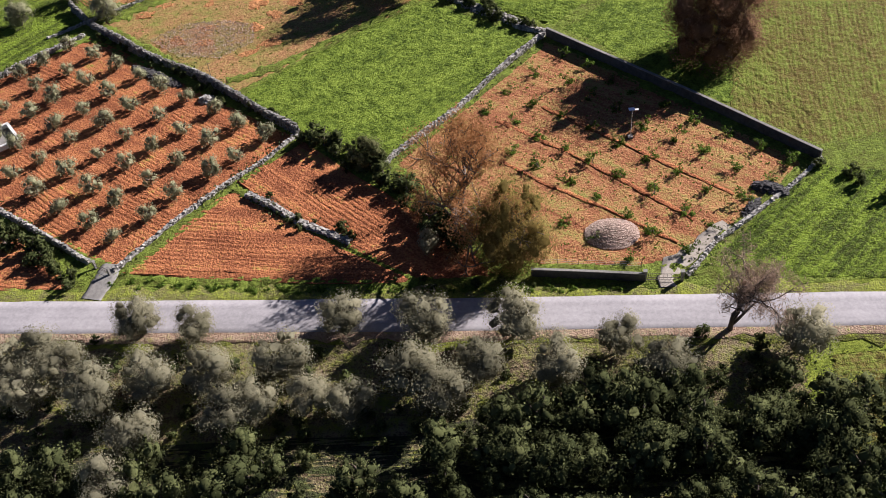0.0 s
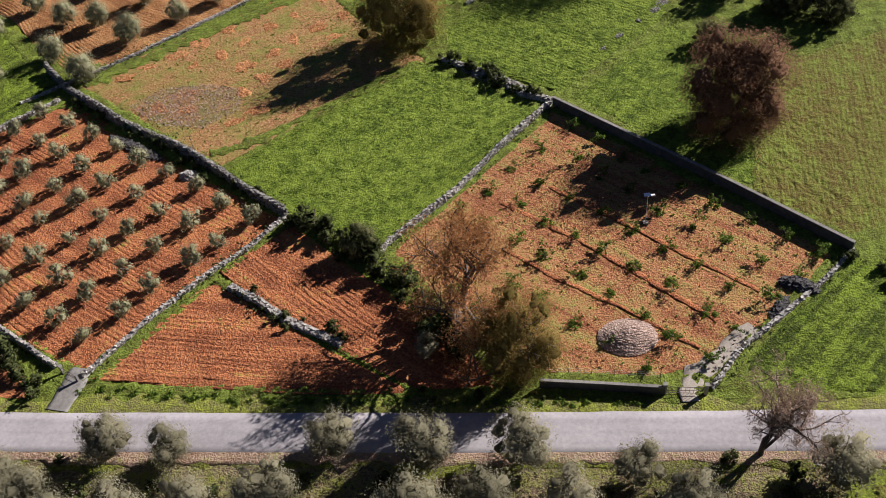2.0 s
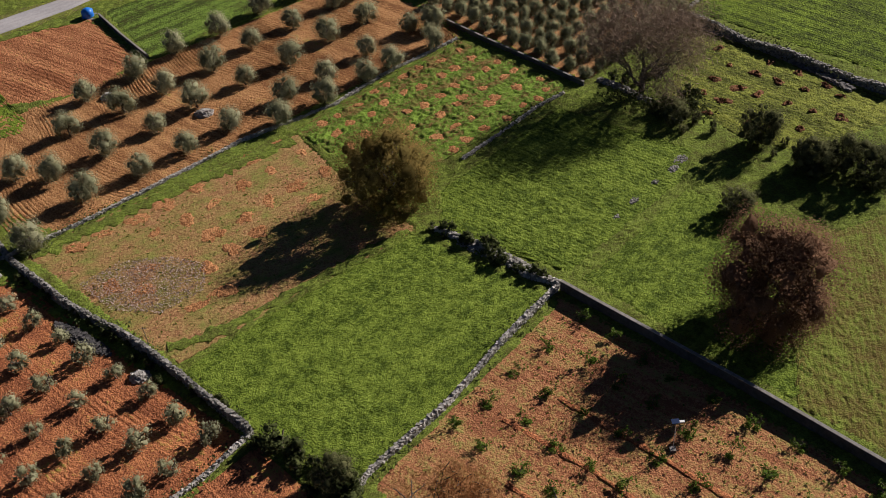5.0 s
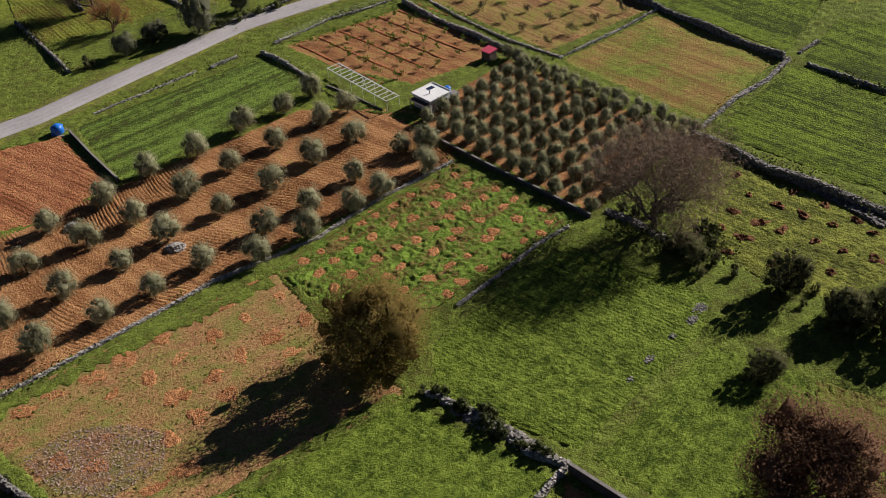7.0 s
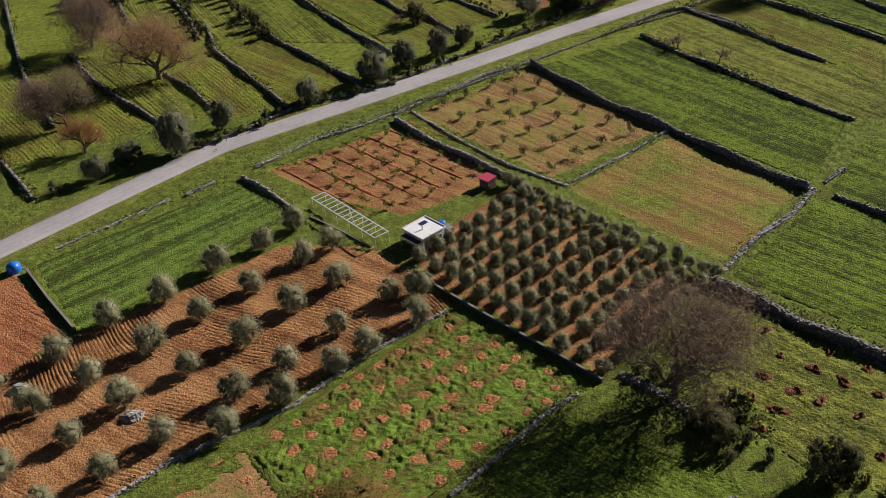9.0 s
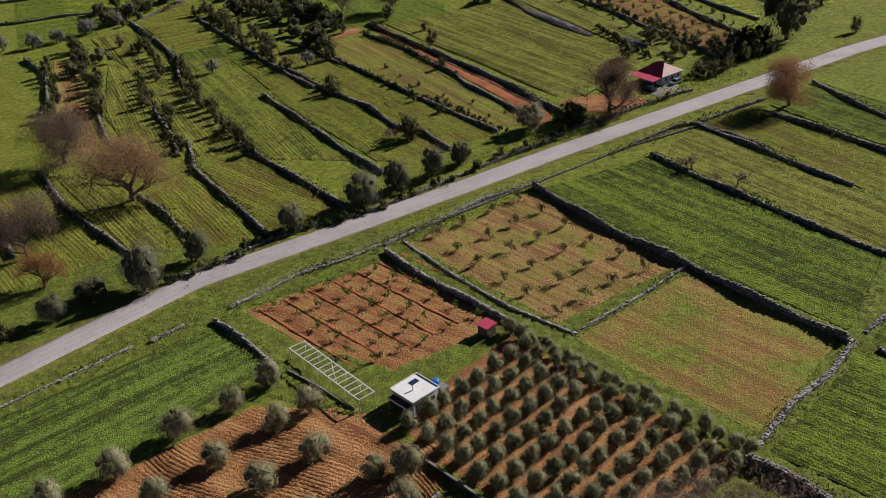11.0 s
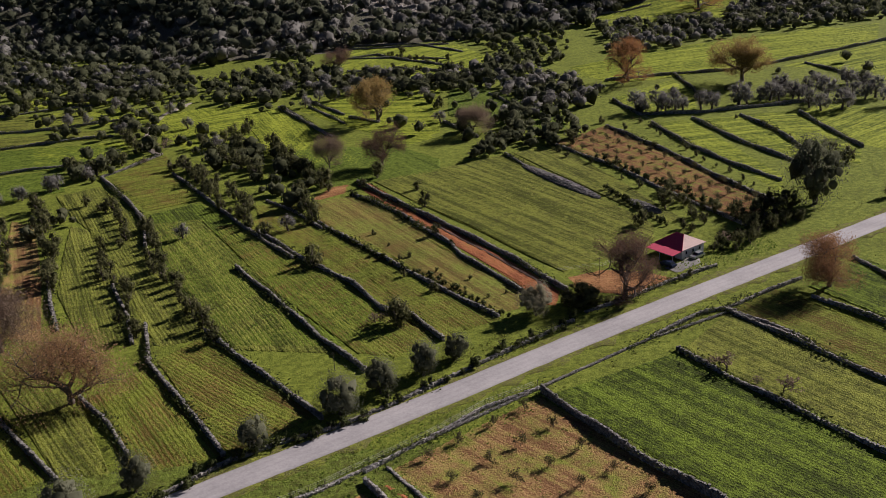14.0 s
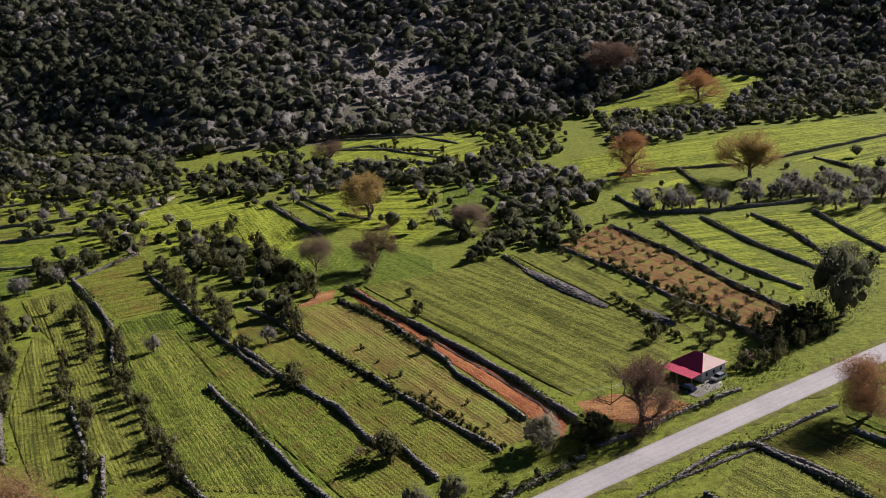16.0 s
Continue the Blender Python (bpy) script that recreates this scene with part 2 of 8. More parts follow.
M_DARKROCK = pieces("dark_rubble", (0.012, 0.012, 0.012), (0.10, 0.09, 0.09))
M_BARK = plain("grey_brown_bark", (0.06, 0.045, 0.035), (0.16, 0.125, 0.10), 0.15, 0.95, 0.03)
M_OLIVE = leaves("olive_leaves", (0.25, 0.248, 0.142), (0.345, 0.338, 0.2), (0.46, 0.445, 0.28), 0.95, 0.55)
M_DARKOLIVE = leaves("dark_olive_leaves", (0.2, 0.204, 0.112), (0.295, 0.296, 0.168), (0.395, 0.39, 0.235), 0.95, 0.5)
M_OAKG = leaves("dark_evergreen_leaves", (0.04, 0.047, 0.018), (0.08, 0.09, 0.035), (0.18, 0.19, 0.075), 0.9, 0.4)
M_PALEOLIVE = leaves("silvery_olive_leaves", (0.25, 0.232, 0.15), (0.325, 0.302, 0.2), (0.42, 0.388, 0.265), 0.95, 0.6)
M_ROADOLIVE = leaves("dull_olive_leaves", (0.1, 0.105, 0.062), (0.155, 0.16, 0.098), (0.225, 0.228, 0.15), 0.95, 0.5)
M_THICKET = leaves("valley_shrub_leaves", (0.06, 0.068, 0.034), (0.11, 0.117, 0.062), (0.185, 0.188, 0.108), 0.95, 0.5)
M_SHRUBG = leaves("olive_brown_shrub_leaves", (0.055, 0.06, 0.024), (0.11, 0.113, 0.047), (0.2, 0.195, 0.088), 0.9, 0.45)
# Hill and far olive leaves: paler, greyer tones carry distance haze in the colour.
M_HILLG = leaves("hazy_hillside_leaves", (0.088, 0.097, 0.06), (0.136, 0.146, 0.09), (0.2, 0.208, 0.133), 0.95, 0.55)
M_HILLO = leaves("hazy_wild_olive_leaves", (0.165, 0.158, 0.138), (0.235, 0.225, 0.2), (0.315, 0.3, 0.27), 0.95, 0.5)
M_RUST = leaves("rust_brown_leaves", (0.24, 0.12, 0.05), (0.37, 0.19, 0.08), (0.5, 0.27, 0.12), 0.95, 0.55)
M_RUSTG = leaves("yellow_brown_leaves", (0.145, 0.112, 0.033), (0.24, 0.18, 0.055), (0.365, 0.258, 0.082), 0.9, 0.6)
M_TWIGR = leaves("red_brown_twigs", (0.13, 0.08, 0.055), (0.20, 0.125, 0.088), (0.29, 0.19, 0.135), 0.9, 0.3)
M_TAN = leaves("pale_tan_twigs", (0.24, 0.165, 0.12), (0.35, 0.25, 0.185), (0.48, 0.355, 0.27), 0.9, 0.3)
M_RUSTBROWN = leaves("dull_rust_brown_leaves", (0.2, 0.108, 0.055), (0.31, 0.17, 0.085), (0.44, 0.25, 0.125), 0.95, 0.45)
M_PALEOAK = leaves("pinkish_brown_leaves", (0.24, 0.15, 0.085), (0.36, 0.225, 0.125), (0.5, 0.315, 0.175), 0.95, 0.5)
M_AMBER = leaves("amber_leaves", (0.22, 0.15, 0.055), (0.335, 0.235, 0.088), (0.45, 0.325, 0.13), 0.9, 0.55)
M_DARKRED = leaves("dark_red_brown_leaves", (0.15, 0.083, 0.049), (0.235, 0.134, 0.079), (0.35, 0.21, 0.128), 0.9, 0.5)
M_TWIG = leaves("grey_brown_twigs", (0.19, 0.135, 0.098), (0.3, 0.22, 0.162), (0.43, 0.325, 0.245), 0.9, 0.45)
M_WEEDS = leaves("green_weed_leaves", (0.065, 0.11, 0.014), (0.12, 0.185, 0.026), (0.19, 0.27, 0.05), 0.9, 0.45)
M_TWIGD = leaves("dull_green_twigs", (0.07, 0.065, 0.03), (0.11, 0.10, 0.05), (0.16, 0.145, 0.075), 0.9, 0.3)
M_DRYGRASS = leaves("yellowing_grass_blades", (0.11, 0.13, 0.02), (0.17, 0.185, 0.04), (0.26, 0.25, 0.075), 0.9, 0.5)
M_DRYBRUSH = leaves("dry_mauve_grey_stalks", (0.3, 0.225, 0.19), (0.42, 0.325, 0.28), (0.55, 0.44, 0.38), 0.9, 0.4)
M_BRUSH = leaves("dark_bramble_leaves", (0.032, 0.042, 0.014), (0.07, 0.083, 0.028), (0.125, 0.14, 0.05), 0.85, 0.35)


# ---- mesh helpers ----
rng = np.random.default_rng(7)


def mesh_of(name, verts, faces, material, smooth=False):
    me = bpy.data.meshes.new(name)
    verts, faces = np.asarray(verts, np.float32).reshape(-1, 3), np.asarray(faces, np.int32)
    n, k = faces.shape
    me.vertices.add(len(verts))
    me.vertices.foreach_set("co", verts.ravel())
    me.loops.add(n * k)
    me.loops.foreach_set("vertex_index", faces.ravel())
    me.polygons.add(n)
    me.polygons.foreach_set("loop_start", np.arange(0, n * k, k, dtype=np.int32))
    me.polygons.foreach_set("loop_total", np.full(n, k, np.int32))
    me.polygons.foreach_set("use_smooth", np.full(n, smooth, bool))
    me.update(calc_edges=True)
    me.materials.append(material)
    return me


def puffed(me, cell, share=0.75):
    """Rounds the shading of a mass of leaves: normals lean outwards from where the leaves are thick."""
    n = len(me.vertices)
    co = np.empty(n * 3, np.float32)
    me.vertices.foreach_get("co", co)
    co = co.reshape(-1, 3).astype(float)
    own = np.empty(n * 3, np.float32)
    me.vertex_normals.foreach_get("vector", own)
    lo = co.min(0) - 2.5 * cell
    at = (co - lo) / cell
    size = np.ceil(at.max(0)).astype(int) + 3
    i = at.astype(int)
    box_of = np.bincount((i[:, 0] * size[1] + i[:, 1]) * size[2] + i[:, 2], minlength=size.prod()).reshape(size).astype(float)
    for _ in range(2):
        for ax in range(3):
            box_of = (np.roll(box_of, 1, ax) + 2 * box_of + np.roll(box_of, -1, ax)) / 4
    out = np.stack([-g[i[:, 0], i[:, 1], i[:, 2]] for g in np.gradient(np.sqrt(box_of))], -1)
    out /= np.linalg.norm(out, axis=1)[:, None] + 1e-6
    both = out * share + own.reshape(-1, 3) * (1 - share)
    both /= np.linalg.norm(both, axis=1)[:, None] + 1e-6
    me.normals_split_custom_set_from_vertices(both)
    return me


def lumpy(x, y, size, seed=0):
    """Smooth uneven heights from 0 to 1 in lumps of about that size."""
    x, y = np.asarray(x) / size, np.asarray(y) / size
    i, j = np.floor(x).astype(np.int64), np.floor(y).astype(np.int64)
    u, v = x - i, y - j
    u, v = u * u * (3 - 2 * u), v * v * (3 - 2 * v)

    def at(a, b):
        h = (a * 374761393 + b * 668265263 + seed * 974634777) & 0xFFFFFFFF
        h = ((h ^ (h >> 13)) * 1274126177) & 0xFFFFFFFF
        return ((h ^ (h >> 16)) & 0xFFFF) / 65535.0

    return (at(i, j) * (1 - u) + at(i + 1, j) * u) * (1 - v) + (at(i, j + 1) * (1 - u) + at(i + 1, j + 1) * u) * v


def sward(x, y, seed=0):
    """The uneven top of grass or a young crop, from 0 to 1."""
    rough = lumpy(x, y, 0.85, seed) * 0.42 + lumpy(x, y, 0.46, seed + 1) * 0.58
    return ((rough - 0.28) * 2.0).clip(0, 1.2) * (0.55 + 0.65 * lumpy(x, y, 6.0, seed + 3))


def part(name, mesh, parent, label=""):
    ob = new(name, mesh)
    ob.parent = parent
    return tagged(ob, label)


def along(points, gap):
    """Points every gap metres along a bent line, with the way at each."""
    pts = np.array(points, float)
    seg = np.diff(pts, axis=0)
    far = np.r_[0, np.cumsum(np.hypot(*seg.T))]
    s = np.arange(0, far[-1] + 1e-6, far[-1] / max(1, round(far[-1] / gap)))
    out = np.c_[np.interp(s, far, pts[:, 0]), np.interp(s, far, pts[:, 1])]
    way = np.gradient(out, axis=0)
    return out, way / np.maximum(np.hypot(*way.T), 1e-6)[:, None]


def inside(poly, x, y):
    """Which of the points lie in a polygon."""
    poly = np.array(poly, float)
    hit = np.zeros(np.shape(x), bool)
    for (ax, ay), (bx, by) in zip(poly, np.roll(poly, -1, 0)):
        cross = (ay > y) != (by > y)
        hit ^= cross & (x < (bx - ax) * (y - ay) / (by - ay + 1e-12) + ax)
    return hit


# ---- ground, fields and roads ----
def build_ground():
    xs = np.r_[np.linspace(-1500, -400, 12)[:-1], np.linspace(-400, 600, 101), np.linspace(600, 1700, 12)[1:]]
    ys = np.r_[np.linspace(-900, -50, 10)[:-1], np.linspace(-50, 1250, 131), np.linspace(1250, 2600, 15)[1:]]
    gx, gy = np.meshgrid(xs, ys)
    z = ground_z(gx, gy)
    z += np.where(z > 0.5, np.minimum(z / 12, 1) * 5 * (np.sin(gx * 0.021 + gy * 0.013) + np.sin(gx * 0.047 - gy * 0.02) * 0.5), 0)
    n = len(xs)
    i = (np.arange(len(ys) - 1)[:, None] * n + np.arange(n - 1)).ravel()
    faces = np.c_[i, i + 1, i + n + 1, i + n]
    me = mesh_of("ground", np.stack([gx, gy, z], -1), faces, M_GROUND, True)
    me.materials.append(M_HILL)
    cz = z.ravel()[faces].mean(1)
    me.polygons.foreach_set("material_index", (cz > 0.4).astype(np.int32))
    tagged(new("ground", me), "green valley floor of rough grass rising into a stony wooded hill", "ground", kind="structure")


def rough_z(x, y):
    z = ground_z(x, y)
    return z + np.where(z > 0.5, np.minimum(z / 12, 1) * 5 * (np.sin(x * 0.021 + y * 0.013) + np.sin(x * 0.047 - y * 0.02) * 0.5), 0)


LIFT = [0.04]
PLOTS = []


def field(label, poly, way, material, row=0.8, ridge=0.07, name="field", wobble=0.25, category="field", fine=2.2, clods=0.03, grass=None, even=False, turf=0.0, bare=None):
    """A ploughed or sown field: strips along the rows, with ridges and furrows, cut to the outline. way: two points that give the rows' line."""
    LIFT[0] = 0.04 + (LIFT[0] - 0.04 + 0.006) % 0.06
    poly = np.array(poly, float)
    d = np.subtract(way[1], way[0])
    d = d / np.hypot(*d)
    q = np.array([-d[1], d[0]])
    u, v = poly @ d, poly @ q
    lines = np.arange(v.min() + 0.02, v.max(), row / 3.0)
    lo, hi = np.full(len(lines), 1e9), np.full(len(lines), -1e9)
    for a in range(len(poly)):
        b = (a + 1) % len(poly)
        if abs(v[b] - v[a]) < 1e-6:
            continue
        s = (lines - v[a]) / (v[b] - v[a])
        ok = (s >= 0) & (s <= 1)
        at = u[a] + s * (u[b] - u[a])
        lo[ok], hi[ok] = np.minimum(lo[ok], at[ok]), np.maximum(hi[ok], at[ok])
    keep = hi > lo
    lines, lo, hi = lines[keep], lo[keep], hi[keep]
    k = max(4, int((hi - lo).max() / fine))
    s = np.linspace(0, 1, k)
    lo, hi = lo + rng.normal(0, 0.12, len(lo)), hi + rng.normal(0, 0.12, len(hi))
    uu = lo[:, None] + (hi - lo)[:, None] * s
    vv = np.repeat(lines[:, None], k, 1) + wobble * np.sin(uu * 0.11 + lines.mean() + 0.03 * lines[:, None] * (wobble > 2)) + 0.06 * np.sin(uu * 0.6 + lines[:, None])
    phase = (np.arange(len(lines)) % 3)[:, None]
    strong = np.repeat(rng.uniform(0.35, 1.2, len(lines) // 3 + 1), 3)[: len(lines), None] if not even else 1.0
    up = np.where(phase == 1, 1.0, 0.0) * ((0.75 + 0.4 * rng.random(uu.shape)) * (0.45 + 0.75 * np.sin(uu * 0.15 + 2.2 * np.sin(lines[:, None] * 0.13)) * np.sin(lines[:, None] * 0.21 + 0.07 * uu)).clip(0.12, 1) if even else (0.4 + 0.6 * rng.random(uu.shape) + 0.45 * np.sin(uu * 0.09 + 9.0 * np.sin(lines[:, None] * 0.8)))) * strong
    if turf:
        up = np.where(phase == 1, 0.65 + 0.7 * lumpy(uu, np.arange(len(lines))[:, None] // 3 * 7.0 + 0 * uu, 2.6, 2), 0.0) * (0.7 + 0.3 * strong)
    x, y = uu * d[0] + vv * q[0], uu * d[1] + vv * q[1]
    z = rough_z(x, y) + LIFT[0] + up * ridge + 0.02 * np.sin(uu * 1.3 + vv) + clods * (0.35 if turf else 1.0) * (rng.random(uu.shape) - 0.3)
    if turf:
        top = turf * sward(x, y, len(PLOTS))
        rim = np.minimum((uu - lo[:, None]) / 0.6, (hi[:, None] - uu) / 0.6)
        rim = np.minimum(rim, np.minimum(np.arange(len(lines)), np.arange(len(lines))[::-1])[:, None] * row / 1.8).clip(0, 1)
        if bare is not None:
            for bx, by in bare:
                rim = np.minimum(rim, ((np.hypot(x - bx, y - by) - 0.6 - 0.8 * lumpy(x, y, 0.8, 5)) / 0.4).clip(0, 1))
        z += top * rim
    z[:, 0] -= 0.12
    z[:, -1] -= 0.12
    PLOTS.append(poly)
    i = (np.arange(len(lines) - 1)[:, None] * k + np.arange(k - 1)).ravel()
    faces = np.c_[i, i + 1, i + k + 1, i + k]
    if d[0] * q[1] - d[1] * q[0] < 0:
        faces = faces[:, ::-1]
    me = mesh_of(name, np.stack([x, y, z], -1), faces, material, True)
    at = me.attributes.new("ridge", "FLOAT", "POINT")
    at.data.foreach_set("value", up.astype(np.float32).ravel())
    at = me.attributes.new("rows", "FLOAT_VECTOR", "POINT")
    at.data.foreach_set("vector", np.stack([uu * 0.05, vv, np.full_like(uu, lines.mean())], -1).astype(np.float32).ravel())
    if grass:
        gap, size, blades = grass
        n = int((hi - lo).sum() * row / 3.0 / gap**2)
        span = np.maximum(hi - lo, 0.01)
        i = rng.choice(len(lines), n, p=span / span.sum())
        i = np.where(rng.random(n) < 0.75, i - i % 3 + 1, i).clip(0, len(lines) - 1)
        a = lo[i] + (hi[i] - lo[i]) * rng.random(n)
        b = lines[i] + wobble * np.sin(a * 0.11 + lines.mean()) + rng.normal(0, row * 0.1, n)
        gx, gy = a * d[0] + b * q[0], a * d[1] + b * q[1]
        thick = 0.75 + 0.5 * np.sin(a * 0.13 + 2 * np.sin(b * 0.2)) * np.sin(b * 0.31)
        s = size * thick
        v, f = leaf_cards(np.c_[gx, gy, rough_z(gx, gy) + LIFT[0] + s * 0.4], sphere_dirs(n) * np.array([1, 1, 0.9]), size, 0.15)
        tagged(new("grass", mesh_of("grass", v, f, blades)), "rows of short fresh green blades over the field", "grass", kind="stuff")
    return tagged(new(name, me), label, category, kind="structure")


def ribbon(name, points, width, material, label, category, z=0.1, crown=0.04, gap=3.0, rag=0.12):
    pts, way = along(points, gap)
    side = np.c_[way[:, 1], -way[:, 0]]
    cols = np.array([-0.5, -0.49, -0.3, 0, 0.3, 0.49, 0.5])
    hs = np.array([-0.12, 0, crown * 0.6, crown, crown * 0.6, 0, -0.12])
    r = np.zeros((len(pts), 7))
    r[:, :2] += rng.normal(0, rag, (len(pts), 1))
    r[:, 5:] += rng.normal(0, rag, (len(pts), 1))
    xy = pts[:, None] + side[:, None] * (cols * width + r)[..., None]
    zz = np.repeat((hs + z)[None], len(pts), 0) + rough_z(xy[..., 0], xy[..., 1])
    i = (np.arange(len(pts) - 1)[:, None] * 7 + np.arange(6)).ravel()
    me = mesh_of(name, np.concatenate([xy, zz[..., None]], -1), np.c_[i, i + 1, i + 8, i + 7], material, True)
    at = me.attributes.new("across", "FLOAT", "POINT")
    at.data.foreach_set("value", np.tile(cols * 2, len(pts)).astype(np.float32))
    return tagged(new(name, me), label, category, kind="structure")


CUBE = np.array([(x, y, z) for z in (-0.5, 0.5) for y in (-0.5, 0.5) for x in (-0.5, 0.5)])
CUBE_F = np.array([(0, 2, 3, 1), (4, 5, 7, 6), (0, 1, 5, 4), (2, 6, 7, 3), (0, 4, 6, 2), (1, 3, 7, 5)])


def stones(centres, sizes, spin=None):
    """Uneven blocks, as vertices and faces."""
    n = len(centres)
    v = CUBE[None] * (1 + rng.normal(0, 0.13, (n, 8, 3)))
    v = v * np.asarray(sizes)[:, None]
    a = rng.random(n) * 6.28 if spin is None else spin
    c, s = np.cos(a)[:, None], np.sin(a)[:, None]
    tilt = rng.normal(0, 0.25, (n, 1))
    x, y, z = v[..., 0], v[..., 1], v[..., 2]
    x, z = x * np.cos(tilt) - z * np.sin(tilt), x * np.sin(tilt) + z * np.cos(tilt)
    v = np.stack([x * c - y * s, x * s + y * c, z], -1) + np.asarray(centres)[:, None]
    f = CUBE_F[None] + 8 * np.arange(n)[:, None, None]
    return v.reshape(-1, 3), f.reshape(-1, 4)


def stone_wall(points, height=0.9, width=0.8, size=0.4, material=None, label="dry-stone field wall of loose grey stones"):
    """A dry-stone wall: an uneven core with stones on its faces and its top."""
    pts, way = along(points, size * 1.1)
    side = np.c_[way[:, 1], -way[:, 0]]
    n = len(pts)
    hh = height * (0.85 + 0.2 * np.sin(np.arange(n) * 0.13 * size / 0.4 + pts[0, 0]) + rng.normal(0, 0.06, n)).clip(0.4, 1.3)
    cs, sz, sp = [], [], []
    rows = max(2, int(round(height / (size * 0.95))))
    base = np.arctan2(way[:, 1], way[:, 0])
    for sgn in (-1, 1):
        for r in range(rows):
            f = (r + 0.5) / rows
            off = sgn * width * (0.5 - 0.13 * f) + rng.normal(0, 0.05, n)
            jit = rng.normal(0, size * 0.2, (n, 1)) * way
            xy = pts + side * off[:, None] + jit
            cs.append(np.c_[xy, f * hh + rough_z(xy[:, 0], xy[:, 1])])
            sz.append(size * np.c_[rng.uniform(0.8, 1.35, n), rng.uniform(0.6, 0.9, n), rng.uniform(0.7, 1.05, n)])
            sp.append(base + rng.normal(0, 0.3, n))
    for o in ((-0.2, 0.2) if width > 0.7 else (0.0,)):
        xy = pts + side * (o * width + rng.normal(0, 0.08, n))[:, None]
        cs.append(np.c_[xy, hh + rng.normal(0, 0.06, n) + rough_z(xy[:, 0], xy[:, 1])])
        sz.append(size * np.c_[rng.uniform(0.7, 1.4, n), rng.uniform(0.7, 1.2, n), rng.uniform(0.6, 1.1, n)])
        sp.append(base + rng.normal(0, 0.8, n))
    v, f = stones(np.concatenate(cs), np.concatenate(sz), np.concatenate(sp))
    # the core
    w = width * 0.36
    a, b = pts + side * w, pts - side * w
    zz = rough_z(pts[:, 0], pts[:, 1])
    core = np.concatenate([np.c_[a, zz - 0.1], np.c_[a, zz + hh * 0.92], np.c_[b, zz + hh * 0.92], np.c_[b, zz - 0.1]])
    i = np.arange(n - 1)
    cf = np.concatenate([np.c_[i + q * n, i + 1 + q * n, i + 1 + (q + 1) * n, i + (q + 1) * n] for q in range(3)])
    me = mesh_of("stone_wall", np.concatenate([v, core]), np.concatenate([f, cf + len(v)]), material or M_STONE)
    return tagged(new("stone_wall", me), label, "wall", kind="structure")


def slab_wall(points, height, width, material, label, name="concrete_wall"):
    """A cast wall with a slightly wider coping."""
    pts, way = along(points, 4.0)
    side = np.c_[way[:, 1], -way[:, 0]]
    def cast(prof, called):
        k = len(prof)
        v = np.stack([np.c_[pts + side * (o * width), np.full(len(pts), z)] for o, z in prof], 1).reshape(-1, 3)
        i = (np.arange(len(pts) - 1)[:, None] * k + np.arange(k)).ravel()
        nxt = (np.arange(len(pts) - 1)[:, None] * k + (np.arange(k) + 1) % k).ravel()
        m = (len(pts) - 1) * k
        # the wall body is a darker concrete than the coping
        return mesh_of(called, v, np.concatenate([np.c_[i, i + k, nxt + k, nxt], [(0, 1, 2, 3), (m + 3, m + 2, m + 1, m)]]), material if called == "coping" else M_DARKCONC)

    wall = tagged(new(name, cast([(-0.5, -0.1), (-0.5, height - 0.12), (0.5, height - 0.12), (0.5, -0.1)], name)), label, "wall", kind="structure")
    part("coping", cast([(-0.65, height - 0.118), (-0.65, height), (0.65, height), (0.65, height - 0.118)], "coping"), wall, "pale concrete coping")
    return wall


# ---- plants ----
def leaf_cards(centres, normals, size, flat=0.6, slim=1.0):
    """Small four-cornered leaf clumps round the given centres."""
    n = len(centres)
    nn = normals + rng.normal(0, flat, (n, 3))
    nn /= np.linalg.norm(nn, axis=1)[:, None] + 1e-9
    a = np.cross(nn, rng.normal(0, 1, (n, 3)))
    a /= np.linalg.norm(a, axis=1)[:, None] + 1e-9
    b = np.cross(nn, a)
    s = size * rng.uniform(0.6, 1.4, (n, 1))
    l = s * rng.uniform(0.6, 1.0, (n, 1)) * slim
    c = np.asarray(centres)
    v = np.stack([c - a * s, c - b * l * 0.7 + nn * s * 0.15, c + a * s, c + b * l * 0.7 + nn * s * 0.15], 1)
    return v.reshape(-1, 3), np.arange(4 * n).reshape(-1, 4)


def sphere_dirs(n):
    d = rng.normal(0, 1, (n, 3))
    return d / np.linalg.norm(d, axis=1)[:, None]


GOLD = (1 + 5**0.5) / 2
ICO = np.array([(-1, GOLD, 0), (1, GOLD, 0), (-1, -GOLD, 0), (1, -GOLD, 0), (0, -1, GOLD), (0, 1, GOLD), (0, -1, -GOLD), (0, 1, -GOLD), (GOLD, 0, -1), (GOLD, 0, 1), (-GOLD, 0, -1), (-GOLD, 0, 1)]) / (1 + GOLD**2) ** 0.5
ICO_F = [(0, 11, 5), (0, 5, 1), (0, 1, 7), (0, 7, 10), (0, 10, 11), (1, 5, 9), (5, 11, 4), (11, 10, 2), (10, 7, 6), (7, 1, 8), (3, 9, 4), (3, 4, 2), (3, 2, 6), (3, 6, 8), (3, 8, 9), (4, 9, 5), (2, 4, 11), (6, 2, 10), (8, 6, 7), (9, 8, 1)]
ICO_F = np.array([(a, b, c, c) for a, b, c in ICO_F])


def cores(centres, radii):
    """The shaded inside of leafy lobes: uneven lumps, as vertices and faces."""
    n = len(centres)
    v = ICO[None] * np.asarray(radii)[:, None] * (1 + rng.normal(0, 0.22, (n, 12, 1))) + np.asarray(centres)[:, None]
    tri = ICO_F[None, :, :3] + 12 * np.arange(n)[:, None, None]
    return v.reshape(-1, 3), tri.reshape(-1, 3)


